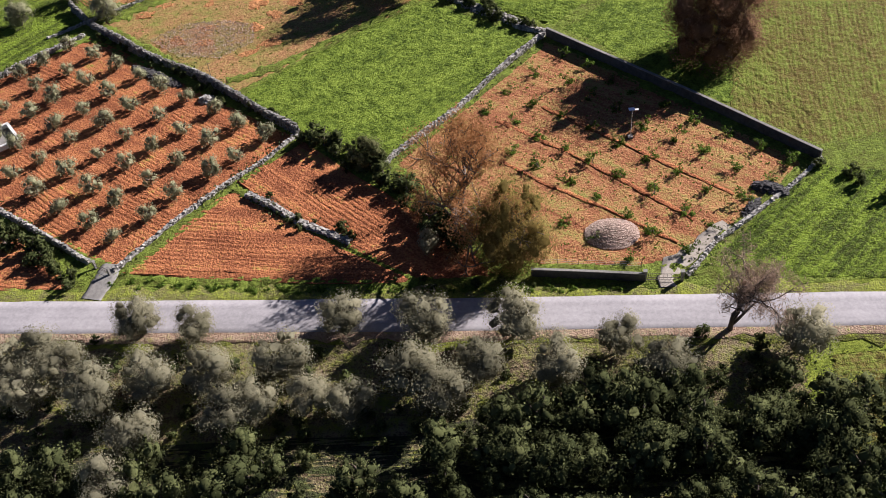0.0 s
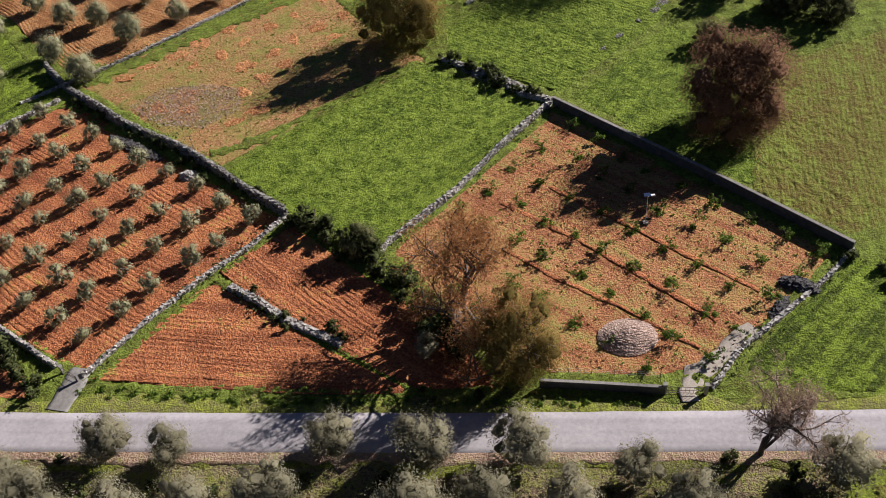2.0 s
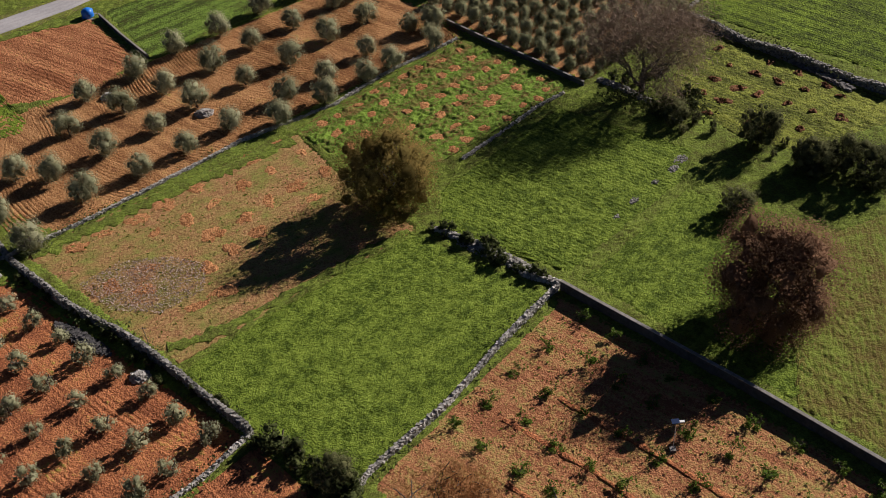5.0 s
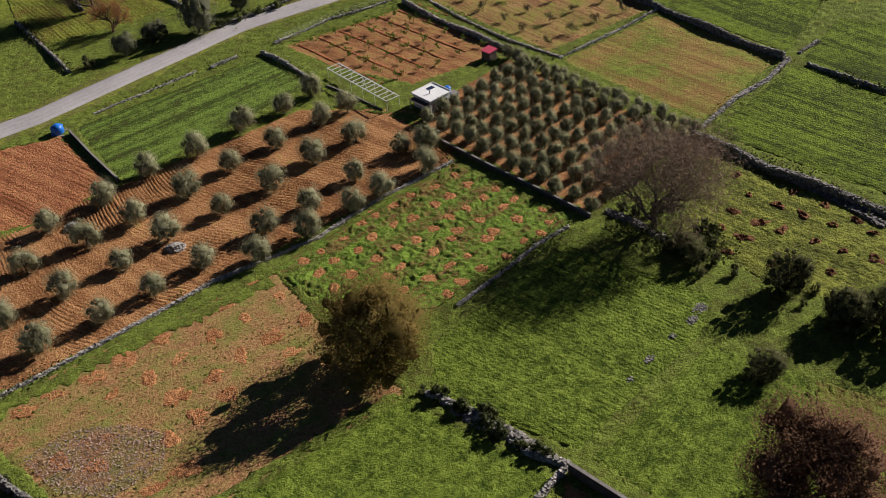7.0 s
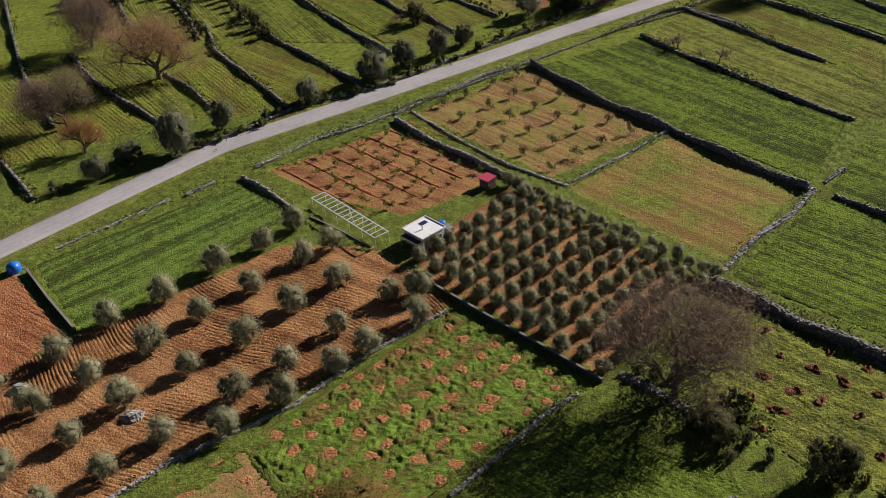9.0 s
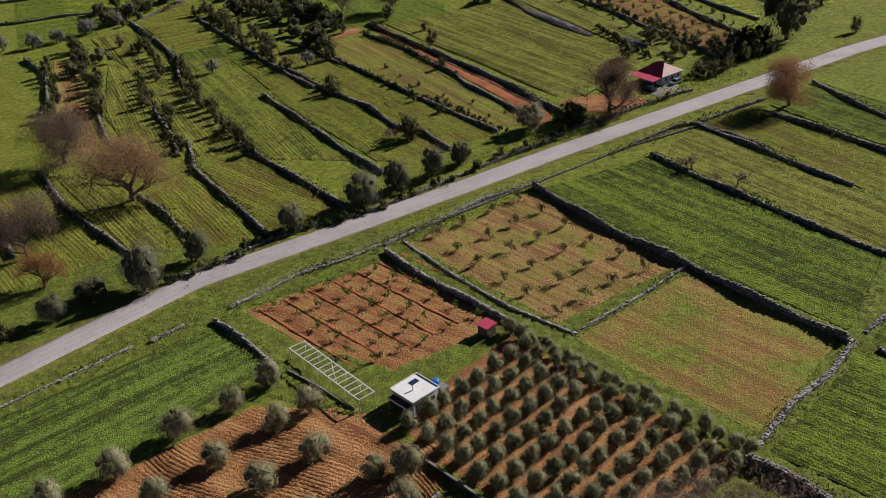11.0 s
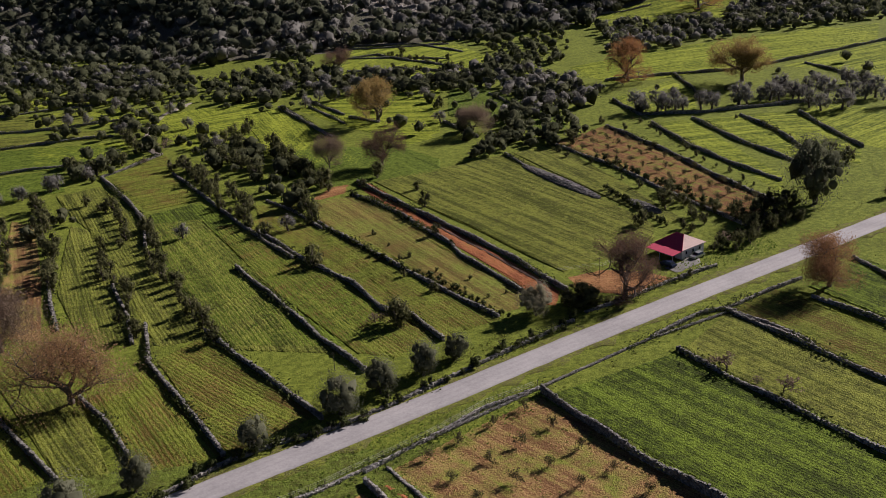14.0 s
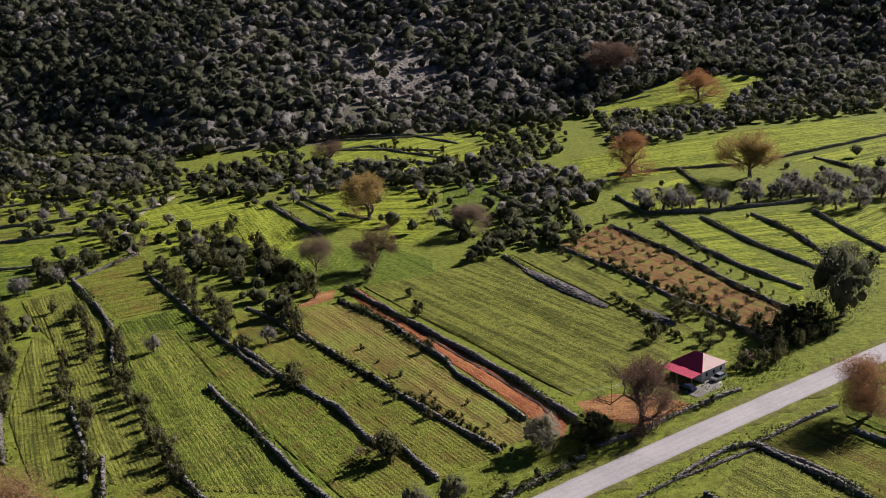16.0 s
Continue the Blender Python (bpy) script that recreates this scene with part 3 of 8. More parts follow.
def leafy(cards, lumps):
    """Leaf clumps and lumps in one mesh: all faces as triangles."""
    v, f = cards
    tri = np.concatenate([f[:, [0, 1, 2]], f[:, [0, 2, 3]]])
    if lumps is None:
        return v, tri
    return np.concatenate([v, lumps[0]]), np.concatenate([tri, lumps[1] + len(v)])


def crown(width, height, base, lobes, cards, size, flat=0.7, hollow=0.55, spread=0.62, solid=0.72, skirt=0.0):
    """A crown of lobes, each a shell of leaf clumps round a shaded lump; width across, from base up to height."""
    mid, rz, rx = (base + height) / 2, (height - base) / 2, width / 2
    d = sphere_dirs(lobes)
    d[:, 2] = d[:, 2] * 0.85 + 0.08
    centre = d * rng.uniform(0.35, 1.0, (lobes, 1)) ** 0.6 * spread * np.array([rx, rx, rz]) + [0, 0, mid]
    rad = rng.uniform(0.26, 0.46, lobes) * (0.72 if lobes > 60 else 1.0)
    per = np.maximum(8, (cards * rad**2 / (rad**2).sum()).astype(int))
    cs, ns = [], []
    for c, r, k in zip(centre, rad, per):
        dd = sphere_dirs(k)
        dist = r * (hollow + (1.05 - hollow) * rng.random((k, 1)) ** 0.5) * rng.uniform(0.92, 1.06, (k, 1))
        cs.append(c + dd * dist * np.array([rx, rx, rz]))
        ns.append(dd)
    p = np.concatenate(cs)
    k = rx / np.percentile(np.hypot(p[:, 0], p[:, 1]), 97 if lobes > 60 else 95)
    lo, hi = np.percentile(p[:, 2], [1, 98])
    kz = (height - base) / (hi - lo)
    p[:, :2] *= k
    p[:, 2] = np.maximum(base + (p[:, 2] - lo) * kz, base * 0.5)
    centre = np.c_[centre[:, :2] * k, base + (centre[:, 2] - lo) * kz]
    if skirt:
        for c in (p, centre):
            c[:, :2] *= 1 + skirt * (0.55 - (c[:, 2:3] - base) / (height - base)).clip(0, 1)
    lumps = cores(centre, rad[:, None] * solid * np.array([rx * k, rx * k, rz * kz])) if solid else None
    return leafy(leaf_cards(p, np.concatenate(ns), size, flat), lumps)


def tube(points, radii, sides=6):
    pts, radii = np.array(points, float), np.array(radii, float)
    way = np.gradient(pts, axis=0)
    way /= np.linalg.norm(way, axis=1)[:, None] + 1e-9
    ref = np.where(np.abs(way[:, 2:3]) > 0.9, [[1.0, 0, 0]], [[0, 0, 1.0]])
    a = np.cross(way, ref)
    a /= np.linalg.norm(a, axis=1)[:, None] + 1e-9
    b = np.cross(way, a)
    th = np.arange(sides) / sides * 2 * np.pi
    ring = pts[:, None] + radii[:, None, None] * (np.cos(th)[None, :, None] * a[:, None] + np.sin(th)[None, :, None] * b[:, None])
    i = np.arange(len(pts) - 1)[:, None] * sides
    j, k = np.arange(sides), (np.arange(sides) + 1) % sides
    f = np.stack([i + j, i + k, i + sides + k, i + sides + j], -1).reshape(-1, 4)
    return ring.reshape(-1, 3), f


def joined(bits):
    vs, fs, n = [], [], 0
    for v, f in bits:
        vs.append(v)
        fs.append(f + n)
        n += len(v)
    return np.concatenate(vs), np.concatenate(fs)


def limbs(height, spread, trunk, radius, forks, levels, lean=0.12):
    """A tapered trunk that forks into limbs and twigs. Gives the tubes and the tips."""
    bits, tips = [], []

    def grow(start, way, length, r, level):
        k = 4
        pts, p, w = [start], start, way
        for _ in range(k):
            w = w + rng.normal(0, 0.16 if level else 0.05, 3) + [0, 0, 0.05]
            w = w / np.linalg.norm(w)
            p = p + w * length / k
            pts.append(p)
        bits.append(tube(pts, np.linspace(r, r * 0.55, k + 1), 6 if level < 2 else 4 if level < 3 else 3))
        tips.append((p, level))
        if level < levels:
            for q in range(forks[min(level, len(forks) - 1)]):
                out = sphere_dirs(1)[0] * np.array([1, 1, 0.45]) + [0, 0, 0.12]
                nw = w * 0.75 + out * spread
                at = pts[-1] if q < 2 else pts[rng.integers(2, k)]
                grow(at, nw / np.linalg.norm(nw), length * rng.uniform(0.72, 0.98), r * 0.6, level + 1)

    way = np.array([rng.normal(0, lean), rng.normal(0, lean), 1.0])
    grow(np.array([0, 0, -0.03 * height]), way / np.linalg.norm(way), trunk, radius, 0)
    v, f = joined(bits)
    top = v[:, 2].max()
    k = height / top
    v = v * k
    return (v, f), [(p * k, l) for p, l in tips]


def make_tree(name, label, wood, leaf, kind="tree"):
    """A tree of trunk and crown meshes under an empty at its foot."""
    root = tagged(new(name), label, kind)
    part("trunk", mesh_of("trunk", *wood, M_BARK, True), root)
    me = mesh_of("crown", *leaf[0], leaf[1], True)
    reach = max(np.ptp(leaf[0][0], axis=0))
    part("crown", me if len(leaf) > 2 else puffed(me, max(reach / 16, 0.12)), root)
    return root


def olive(width, height, cards, size, material, foot=0.16, solid=0.5, levels=2, lobes=20, flat=0.4, spread=0.66):
    wood, tips = limbs(height * 0.8, 0.9, height * 0.35, (0.05 if levels else 0.012) * height, (3, 2, 2), levels, 0.2)
    v = wood[0]
    far = np.percentile(np.hypot(v[:, 0], v[:, 1]), 98)
    v[:, :2] *= min(1.0, width * 0.4 / far)
    return wood, (crown(width, height, height * foot, lobes, cards, size, flat, 0.42, spread, solid), material)


def broad(width, height, cards, size, material, levels=4, forks=(4, 3, 3, 2), bare=0.3, foot=0.2, solid=0.7, puff=0.035, slim=1.0, skirt=0.0):
    """A large broad-leaved tree; bare: how much of the foliage sits on the twigs instead of in full lobes."""
    wood, tips = limbs(height * 0.97, 1.15, height * 0.15, (0.024 if bare > 0.8 and levels == 4 else 0.018 if levels > 2 else 0.009) * height, forks, levels, 0.03)
    v = wood[0]
    wide = np.percentile(np.hypot(v[:, 0], v[:, 1]), 93) * 2
    v[:, :2] *= 1 + (width / wide - 1) * ((v[:, 2:3] / height - 0.08) / 0.3).clip(0, 1)
    if bare < 0.5:
        v[:, :2] *= 0.72
        v[:, 2] *= 0.86
    ends = np.array([p for p, l in tips if l >= levels - 1])
    ends[:, :2] *= width / wide
    k = int(cards * bare)
    at = ends[rng.integers(0, len(ends), k)] + sphere_dirs(k) * rng.random((k, 1)) ** 0.5 * puff * 1.9 * width
    at[:, 2] = np.maximum(at[:, 2], height * 0.1)
    some = leafy(leaf_cards(at, sphere_dirs(k), size, 1.0, slim), None)
    if cards - k > 50:
        some = joined([some, crown(width, height, height * foot, 70, cards - k, size, 0.45, 0.5, 0.72, solid, skirt)])
    return wood, ((some, material, "twigs") if slim < 1 else (some, material))


class Kind:
    """A kind of plant in a few shapes; each call sets one more on the ground."""

    def __init__(self, name, labels, shapes, height, group="", category="tree", width=None):
        self.name, self.labels, self.shapes, self.height, self.group, self.category = name, labels, shapes, height, group, category
        self.roots, self.count, self.width = {}, 0, width or height

    def set(self, x, y, height=None, width=None, label=None, sink=0.0):
        i = self.count % len(self.shapes)
        self.count += 1
        k = (height or self.height * (rng.uniform(0.55, 1.3) if self.category == "shrub" else rng.uniform(0.85, 1.15))) / self.height
        w = width / self.width if width else k
        m = pose(x, y, float(rough_z(x, y)) - sink, 0, 0, rng.uniform(0, 360)) @ Matrix.Diagonal((w, w, k, 1))
        if i not in self.roots:
            ob = self.roots[i] = make_tree(self.name, self.labels, *self.shapes[i](), self.category)
            ob.matrix_basis = m
            if self.group:
                tagged(ob, group=self.group)
        else:
            src = self.roots[i]
            ob = copy_thing(src, m @ Matrix.Diagonal([1 / v for v in src.scale] + [1]))
            ob["label"] = self.labels
        if label:
            tagged(ob, label)
        return ob

    def scatter(self, points, height=None, jitter=0.0):
        for x, y in points:
            k = rng.uniform(0.55, 1.2) if self.category == "shrub" else rng.uniform(0.85, 1.15)
            self.set(x + rng.normal(0, jitter), y + rng.normal(0, jitter), height and height * k)

    def row(self, points, gap, jitter=0.6, height=None):
        pts, _ = along(points, gap)
        self.scatter(pts, height, jitter)

    def fill(self, poly, gap, height=None):
        """Set over a polygon, about gap metres apart, at random."""
        p = np.array(poly, float)
        lo, hi = p.min(0), p.max(0)
        n = int((hi - lo).prod() / gap**2)
        got = []
        for _ in range(n * 2):
            q = rng.uniform(lo, hi)
            if inside(p, q[0], q[1]) and all((q[0] - a) ** 2 + (q[1] - b) ** 2 > (gap * 0.75) ** 2 for a, b in got):
                got.append(q)
        self.scatter(got, height)


OLIVE = Kind("olive_tree", "grey-green olive tree with a rounded airy crown", [lambda: olive(5.4, 5.0, 6500, 0.085, M_PALEOLIVE, 0.14, 0.45, 3, 30) for _ in range(5)], 4.8)
GROVE = Kind("olive_tree", "mature olive tree on ploughed orange earth", [lambda: olive(4.25, 4.0, 5400, 0.076, M_OLIVE, 0.03, 0.36, 2, 40, 0.4, 0.63) for _ in range(5)], 4.2, "olive grove")
DENSE = Kind("olive_tree", "bushy olive tree in a close-planted grove", [lambda: olive(2.8, 2.9, 2500, 0.075, M_DARKOLIVE, 0.02, 0.42, 1, 22, 0.4, 0.55) for _ in range(5)], 2.9, "close-planted grove")
YOUNG = Kind("young_olive_tree", "small young olive tree on red earth", [lambda: olive(2.2, 1.9, 800, 0.075, M_OLIVE, 0.06, 0.45, 1, 14) for _ in range(4)], 1.8, "young olive grove")
DISTANT = Kind("olive_tree", "grey olive tree among terraced green fields", [lambda: olive(5.0, 4.8, 1300, 0.135, M_HILLO, 0.16, 0.35, 1, 16) for _ in range(4)], 4.8)
DARK_OLIVE = Kind("olive_tree", "dense dark grey-green olive tree beside the road", [lambda: olive(5.8, 5.4, 5200, 0.09, M_ROADOLIVE, 0.02, 0.4, 2, 34, 0.4, 0.56) for _ in range(3)], 5.4, "", "tree", 5.8)
SHRUB = Kind("evergreen_shrub", "dark evergreen shrub beside a field wall", [lambda: olive(4.0, 4.2, 650, 0.165, M_SHRUBG, 0.03, 0.4, 1, 13) for _ in range(5)], 4.2, "", "shrub", 4.0)
LOWSHRUB = Kind("wall_bush", "low dark evergreen bush against a stone wall", [lambda: olive(2.0, 1.8, 260, 0.14, M_BRUSH, 0.02, 0.55, 1, 10) for _ in range(5)], 1.8, "", "shrub", 2.0)
SCRUB = Kind("oak_scrub", "dark green evergreen oak scrub beside the road", [lambda: olive(4.4, 4.6, 1500, 0.115, M_OAKG, 0.03, 0.45, 1, 26, 0.5) for _ in range(4)], 4.4, "roadside scrub", "shrub", 4.4)
BUSH = Kind("evergreen_oak", "broad dark evergreen oak in a meadow", [lambda: broad(9.0, 8.0, 9000, 0.12, M_SHRUBG, 3, (4, 3, 3), 0.05, 0.02, 0.4, skirt=0.4) for _ in range(3)], 8.0, "", "tree", 9.0)
TWIGGY = Kind("bare_shrub", "leafless grey-purple shrub against a wall", [lambda: broad(4.0, 3.2, 500, 0.12, M_TWIG, 3, (4, 4, 3), 1.0) for _ in range(2)], 3.2, "", "shrub", 4.0)
BARE = Kind("bare_tree", "leafless grey-brown tree with fine twigs", [lambda: broad(11.0, 9.5, 23000, 0.24, M_TWIG, 5, (4, 3, 3, 3, 2), 1.0, puff=0.085, slim=0.07) for _ in range(3)], 9.5, "", "tree", 11.0)
BROWN_TREE = Kind("oak_tree", "nearly bare oak tree with fine red-brown twigs", [lambda: broad(11.0, 10.0, 13000, 0.24, M_TWIGR, 4, (4, 4, 3, 3), 1.0, puff=0.06, slim=0.2) for _ in range(2)], 10.0, "", "tree", 11.0)
AMBER = Kind("oak_tree", "oak tree with thin amber autumn leaves", [lambda: broad(10.0, 10.0, 12000, 0.15, M_AMBER, 4, (4, 4, 3, 3), 0.95, 0.2, 0.0, 0.06, 0.95) for _ in range(2)], 10.0, "", "tree", 10.0)
TAN_TREE = Kind("bare_tree", "leafless tree with airy pale tan twigs by the road", [lambda: broad(9.0, 9.0, 6000, 0.25, M_TAN, 4, (4, 3, 3, 3), 1.0, puff=0.05, slim=0.16)], 9.0, "", "tree", 9.0)
PALE_OAK = Kind("oak_tree", "broad oak with pale pinkish-brown autumn leaves", [lambda: broad(11.0, 10.0, 20000, 0.14, M_PALEOAK, 4, (4, 4, 3, 3), 1.0, 0.2, 0.0, 0.12, 0.5)], 10.0, "", "tree", 11.0)
RUST = Kind("oak_tree", "oak tree with thin rust-brown autumn leaves", [lambda: broad(11.0, 10.0, 16000, 0.14, M_RUST, 4, (4, 4, 3, 3), 1.0, 0.2, 0.0, 0.05, slim=0.5) for _ in range(3)], 10.0, "", "tree", 11.0)
ROUND_RUST = Kind("oak_tree", "rounded oak tree with rust-brown leaves beside the road", [lambda: broad(11.0, 10.0, 22000, 0.16, M_RUSTBROWN, 4, (4, 4, 3, 3), 1.0, 0.2, 0.0, 0.085, 0.4)], 10.0, "", "tree", 11.0)
YELLOW = Kind("oak_tree", "oak tree with dense yellow-brown autumn leaves", [lambda: broad(10.0, 10.5, 28000, 0.09, M_RUSTG, 3, (4, 3, 3), 0.03, 0.0, 0.35, skirt=0.3) for _ in range(2)], 10.5, "", "tree", 10.0)
DARKRED = Kind("oak_tree", "oak tree with a dense dark red-brown crown", [lambda: broad(12.5, 12.5, 44000, 0.115, M_DARKRED, 3, (4, 3, 3), 0.02, 0.0, 0.42, skirt=0.3)], 12.5, "", "tree", 12.5)
SPROUT = Kind("young_tree", "small leafy sapling in a planted row", [lambda: broad(1.7, 1.5, 190, 0.11, M_WEEDS, 2, (3, 2), 1.0, puff=0.11) for _ in range(3)], 1.5, "saplings in rows", "tree", 1.7)
STICKLET = Kind("young_tree", "small bare sapling in a planted row", [lambda: broad(1.8, 1.4, 420, 0.09, M_TWIGD, 2, (4, 3), 1.0, puff=0.12) for _ in range(3)], 1.4, "bare saplings in rows", "tree", 1.8)
WEEDY = Kind("weed_clump", "low clump of fresh green weeds", [lambda: olive(1.6, 0.5, 150, 0.12, M_WEEDS, 0.02, 0.3, 0, 8) for _ in range(3)], 0.5, "", "weeds", 1.6)


def lattice(origin, along_step, across_step, na, nb, poly, jitter=0.25):
    """Planting places in rows, cut to an outline."""
    out = []
    for a in range(-na, na + 1):
        for b in range(-nb, nb + 1):
            q = np.array(origin) + a * np.array(along_step) + b * np.array(across_step) + rng.normal(0, jitter, 2)
            if inside(poly, q[0], q[1]):
                out.append(q)
    return out


def thicket(name, label, places, widths, cards, size, material, category="shrubs", lumps=3):
    """Uncounted bushes: one mesh of lumps with loose leaf clumps over them."""
    n = len(places)
    xy, w = np.asarray(places), np.asarray(widths)
    d = sphere_dirs(n * lumps).reshape(n, lumps, 3) * np.array([0.18, 0.18, 0.13])
    d[..., 2] = np.abs(d[..., 2]) + rng.uniform(0.22, 0.42, (n, 1))
    r = rng.uniform(0.28, 0.4, (n, lumps))
    base = np.c_[xy, rough_z(xy[:, 0], xy[:, 1])]
    c = sphere_dirs(n * cards).reshape(n, cards, 3)
    c[..., 2] = np.abs(c[..., 2] + 0.3) - 0.3
    c /= np.linalg.norm(c, axis=2)[..., None]
    which = rng.integers(0, lumps, (n, cards))
    p = np.take_along_axis(d, which[..., None], 1) + c * np.take_along_axis(r, which, 1)[..., None] * rng.uniform(0.8, 1.12, (n, cards, 1))
    p = p * w[:, None, None] + base[:, None]
    mid = (d * w[:, None, None] + base[:, None]).reshape(-1, 3)
    rad = (r * w[:, None]).reshape(-1, 1) * np.array([0.76, 0.76, 0.88])
    v, f = leaf_cards(p.reshape(-1, 3), c.reshape(-1, 3), np.repeat(w, cards)[:, None] * size, 0.45)
    me = puffed(mesh_of(name, *leafy((v, f), cores(mid, rad)), material, True), 1.6) if n else None
    return tagged(new(name, me), label, category, kind="stuff")


def brush(points, gap=0.8, size=0.3, high=0.5, spread=0.9):
    """Brambles and weeds along a wall: uncounted leaf clumps."""
    pts, way = along(points, gap)
    side = np.c_[way[:, 1], -way[:, 0]]
    n, k = len(pts), 7
    thick = np.clip(np.sin(np.arange(n) * gap * 0.21 + pts[0, 0]) + np.sin(np.arange(n) * gap * 0.077) + 0.6, 0, 2)
    q = np.repeat(pts, k, 0) + np.repeat(side, k, 0) * rng.normal(0, spread, (n * k, 1)) + rng.normal(0, 0.4, (n * k, 2))
    z = rough_z(q[:, 0], q[:, 1]) + rng.uniform(0.05, 1.0, n * k) * high * np.repeat(thick, k)
    keep = rng.random(n * k) < np.repeat(thick, k) * 0.6 + 0.12
    v, f = leaf_cards(np.c_[q, z][keep], sphere_dirs(keep.sum()), size, 0.5)
    tagged(new("brambles", mesh_of("brambles", v, f, M_BRUSH)), "brambles and dark weeds along a field wall", "weeds", kind="stuff")


def spots(poly, gap):
    """Random places over an outline, about gap metres apart."""
    p = np.array(poly, float)
    lo, hi = p.min(0), p.max(0)
    nx, ny = np.maximum(((hi - lo) / gap).astype(int), 1)
    gx, gy = np.meshgrid(np.arange(nx) + 0.5, np.arange(ny) + 0.5)
    q = lo + (np.stack([gx, gy], -1).reshape(-1, 2) + rng.uniform(-0.5, 0.5, (nx * ny, 2))) * gap
    return q[inside(p, q[:, 0], q[:, 1])]


def tufts(poly, gap, size, material, label="tufts of fresh green grass", name="grass", clear=None):
    """Grass and weeds standing up from the ground: uncounted small clumps."""
    q = spots(poly, gap)
    if clear is not None:
        q = q[[np.hypot(*(np.asarray(clear) - p).T).min() > rng.uniform(0.7, 1.3) for p in q]]
    n = len(q)
    z = rough_z(q[:, 0], q[:, 1]) + 0.12 + size * rng.uniform(0.1, 0.5, n)
    nn = sphere_dirs(n) * np.array([1, 1, 0.8])
    v, f = leaf_cards(np.c_[q, z], nn, size, 0.2)
    return tagged(new(name, mesh_of(name, v, f, material)), label, "grass", kind="stuff")


build_ground()

# ---- roads ----
ribbon("verge", [(-290, 120), (-150, 103), (-60.1, 89.4), (-2.9, 83.6), (50.3, 78.6), (140, 67), (420, 30), (900, -40)], 9.6, M_VERGE, "dusty grass verge of the road", "verge", 0.14, 0.0, 2.0, 0.7)
ribbon("verge", [(-310, 100), (-190, 170), (-76.5, 247.0), (-38.4, 284.1), (-25.3, 291.9), (-6.0, 303.2), (16.0, 316.6), (41.4, 332.8), (70.8, 350.4), (104.8, 370.3), (136.7, 389.2), (200, 420), (330, 480), (700, 640)], 9.6, M_VERGE, "dusty grass verge of the road", "verge", 0.14, 0.0, 2.0, 0.7)
field("scrubby stony ground below the road", [(-114.3, 88.0), (-68.5, 86.9), (-3.1, 80.1), (41.8, 75.7), (38.0, 59.4), (36.0, 46.2), (25.8, 30.8), (-64.0, 37.3), (-98.7, 39.8)], [(-60.8, 86.1), (39.2, 76.0)], M_UNDER, 1.5, 0.04, "scrub_ground", category="ground", grass=(1.3, 0.2, M_DRYGRASS))
# This sheet's dark colour stands in for shade beneath the roadside scrub.
field("ground coloured dark for the shade under roadside scrub", [(-103.7, 68.9), (-42.3, 67.0), (-22.4, 67.0), (-9.2, 65.8), (-2.6, 67.5), (10.7, 68.8), (29.7, 65.8), (39.2, 63.3), (34.9, 46.3), (26.0, 31.2), (-63.6, 37.8), (-97.9, 40.3)], [(-56.0, 68.3), (34.5, 60.3)], M_SHADEGROUND, 1.5, 0.1, "shade_toned_ground", category="ground")
field("rough green plot below the road", [(42.9, 72.7), (71.6, 72.7), (60.6, 50.4), (39.8, 59.2)], [(43.8, 71.4), (57.6, 71.2)], M_MEADOW, 0.75, 0.08, fine=0.27, turf=0.19)
ribbon("road_shoulder", [(-290, 116), (-150, 99.2), (-59.3, 86.3), (-3.0, 80.7), (49.4, 76.0), (140, 63.6), (420, 26)], 2.6, M_DIRT, "bare pinkish dirt shoulder beside the road", "shoulder", 0.16, 0.03, 1.5, 0.35)
ribbon("road", [(-290, 120), (-150, 103), (-60.1, 89.4), (-2.9, 83.6), (50.4, 78.8), (140, 67), (420, 30), (900, -40)], 5.9, M_ROAD, "worn pale grey asphalt country road", "road", 0.18, 0.05, 3.0, 0.05)
ribbon("road", [(-310, 100), (-190, 170), (-76.5, 247.0), (-38.4, 284.1), (-25.3, 291.9), (-6.0, 303.2), (16.0, 316.6), (41.4, 332.8), (70.8, 350.4), (104.8, 370.3), (136.7, 389.2), (200, 420), (330, 480), (700, 640)], 6.5, M_FARROAD, "worn pale grey asphalt country road along stone walls", "road", 0.18, 0.05, 3.0, 0.05)
ribbon("track", [(26.0, 85.2), (26.0, 87.2), (31.4, 91.7), (33.9, 93.6), (36.5, 95.5)], 2.3, M_TRACK, "pale gravel track from the road into a field", "track", 0.19, 0.02, 1.5, 0.3)
ribbon("track", [(-49.8, 91.6), (-48.8, 95.3), (-48.1, 98.0)], 3.0, M_CONCRETE, "short concrete ramp from the road to a field gate", "track", 0.2, 0.02, 1.5, 0.1)

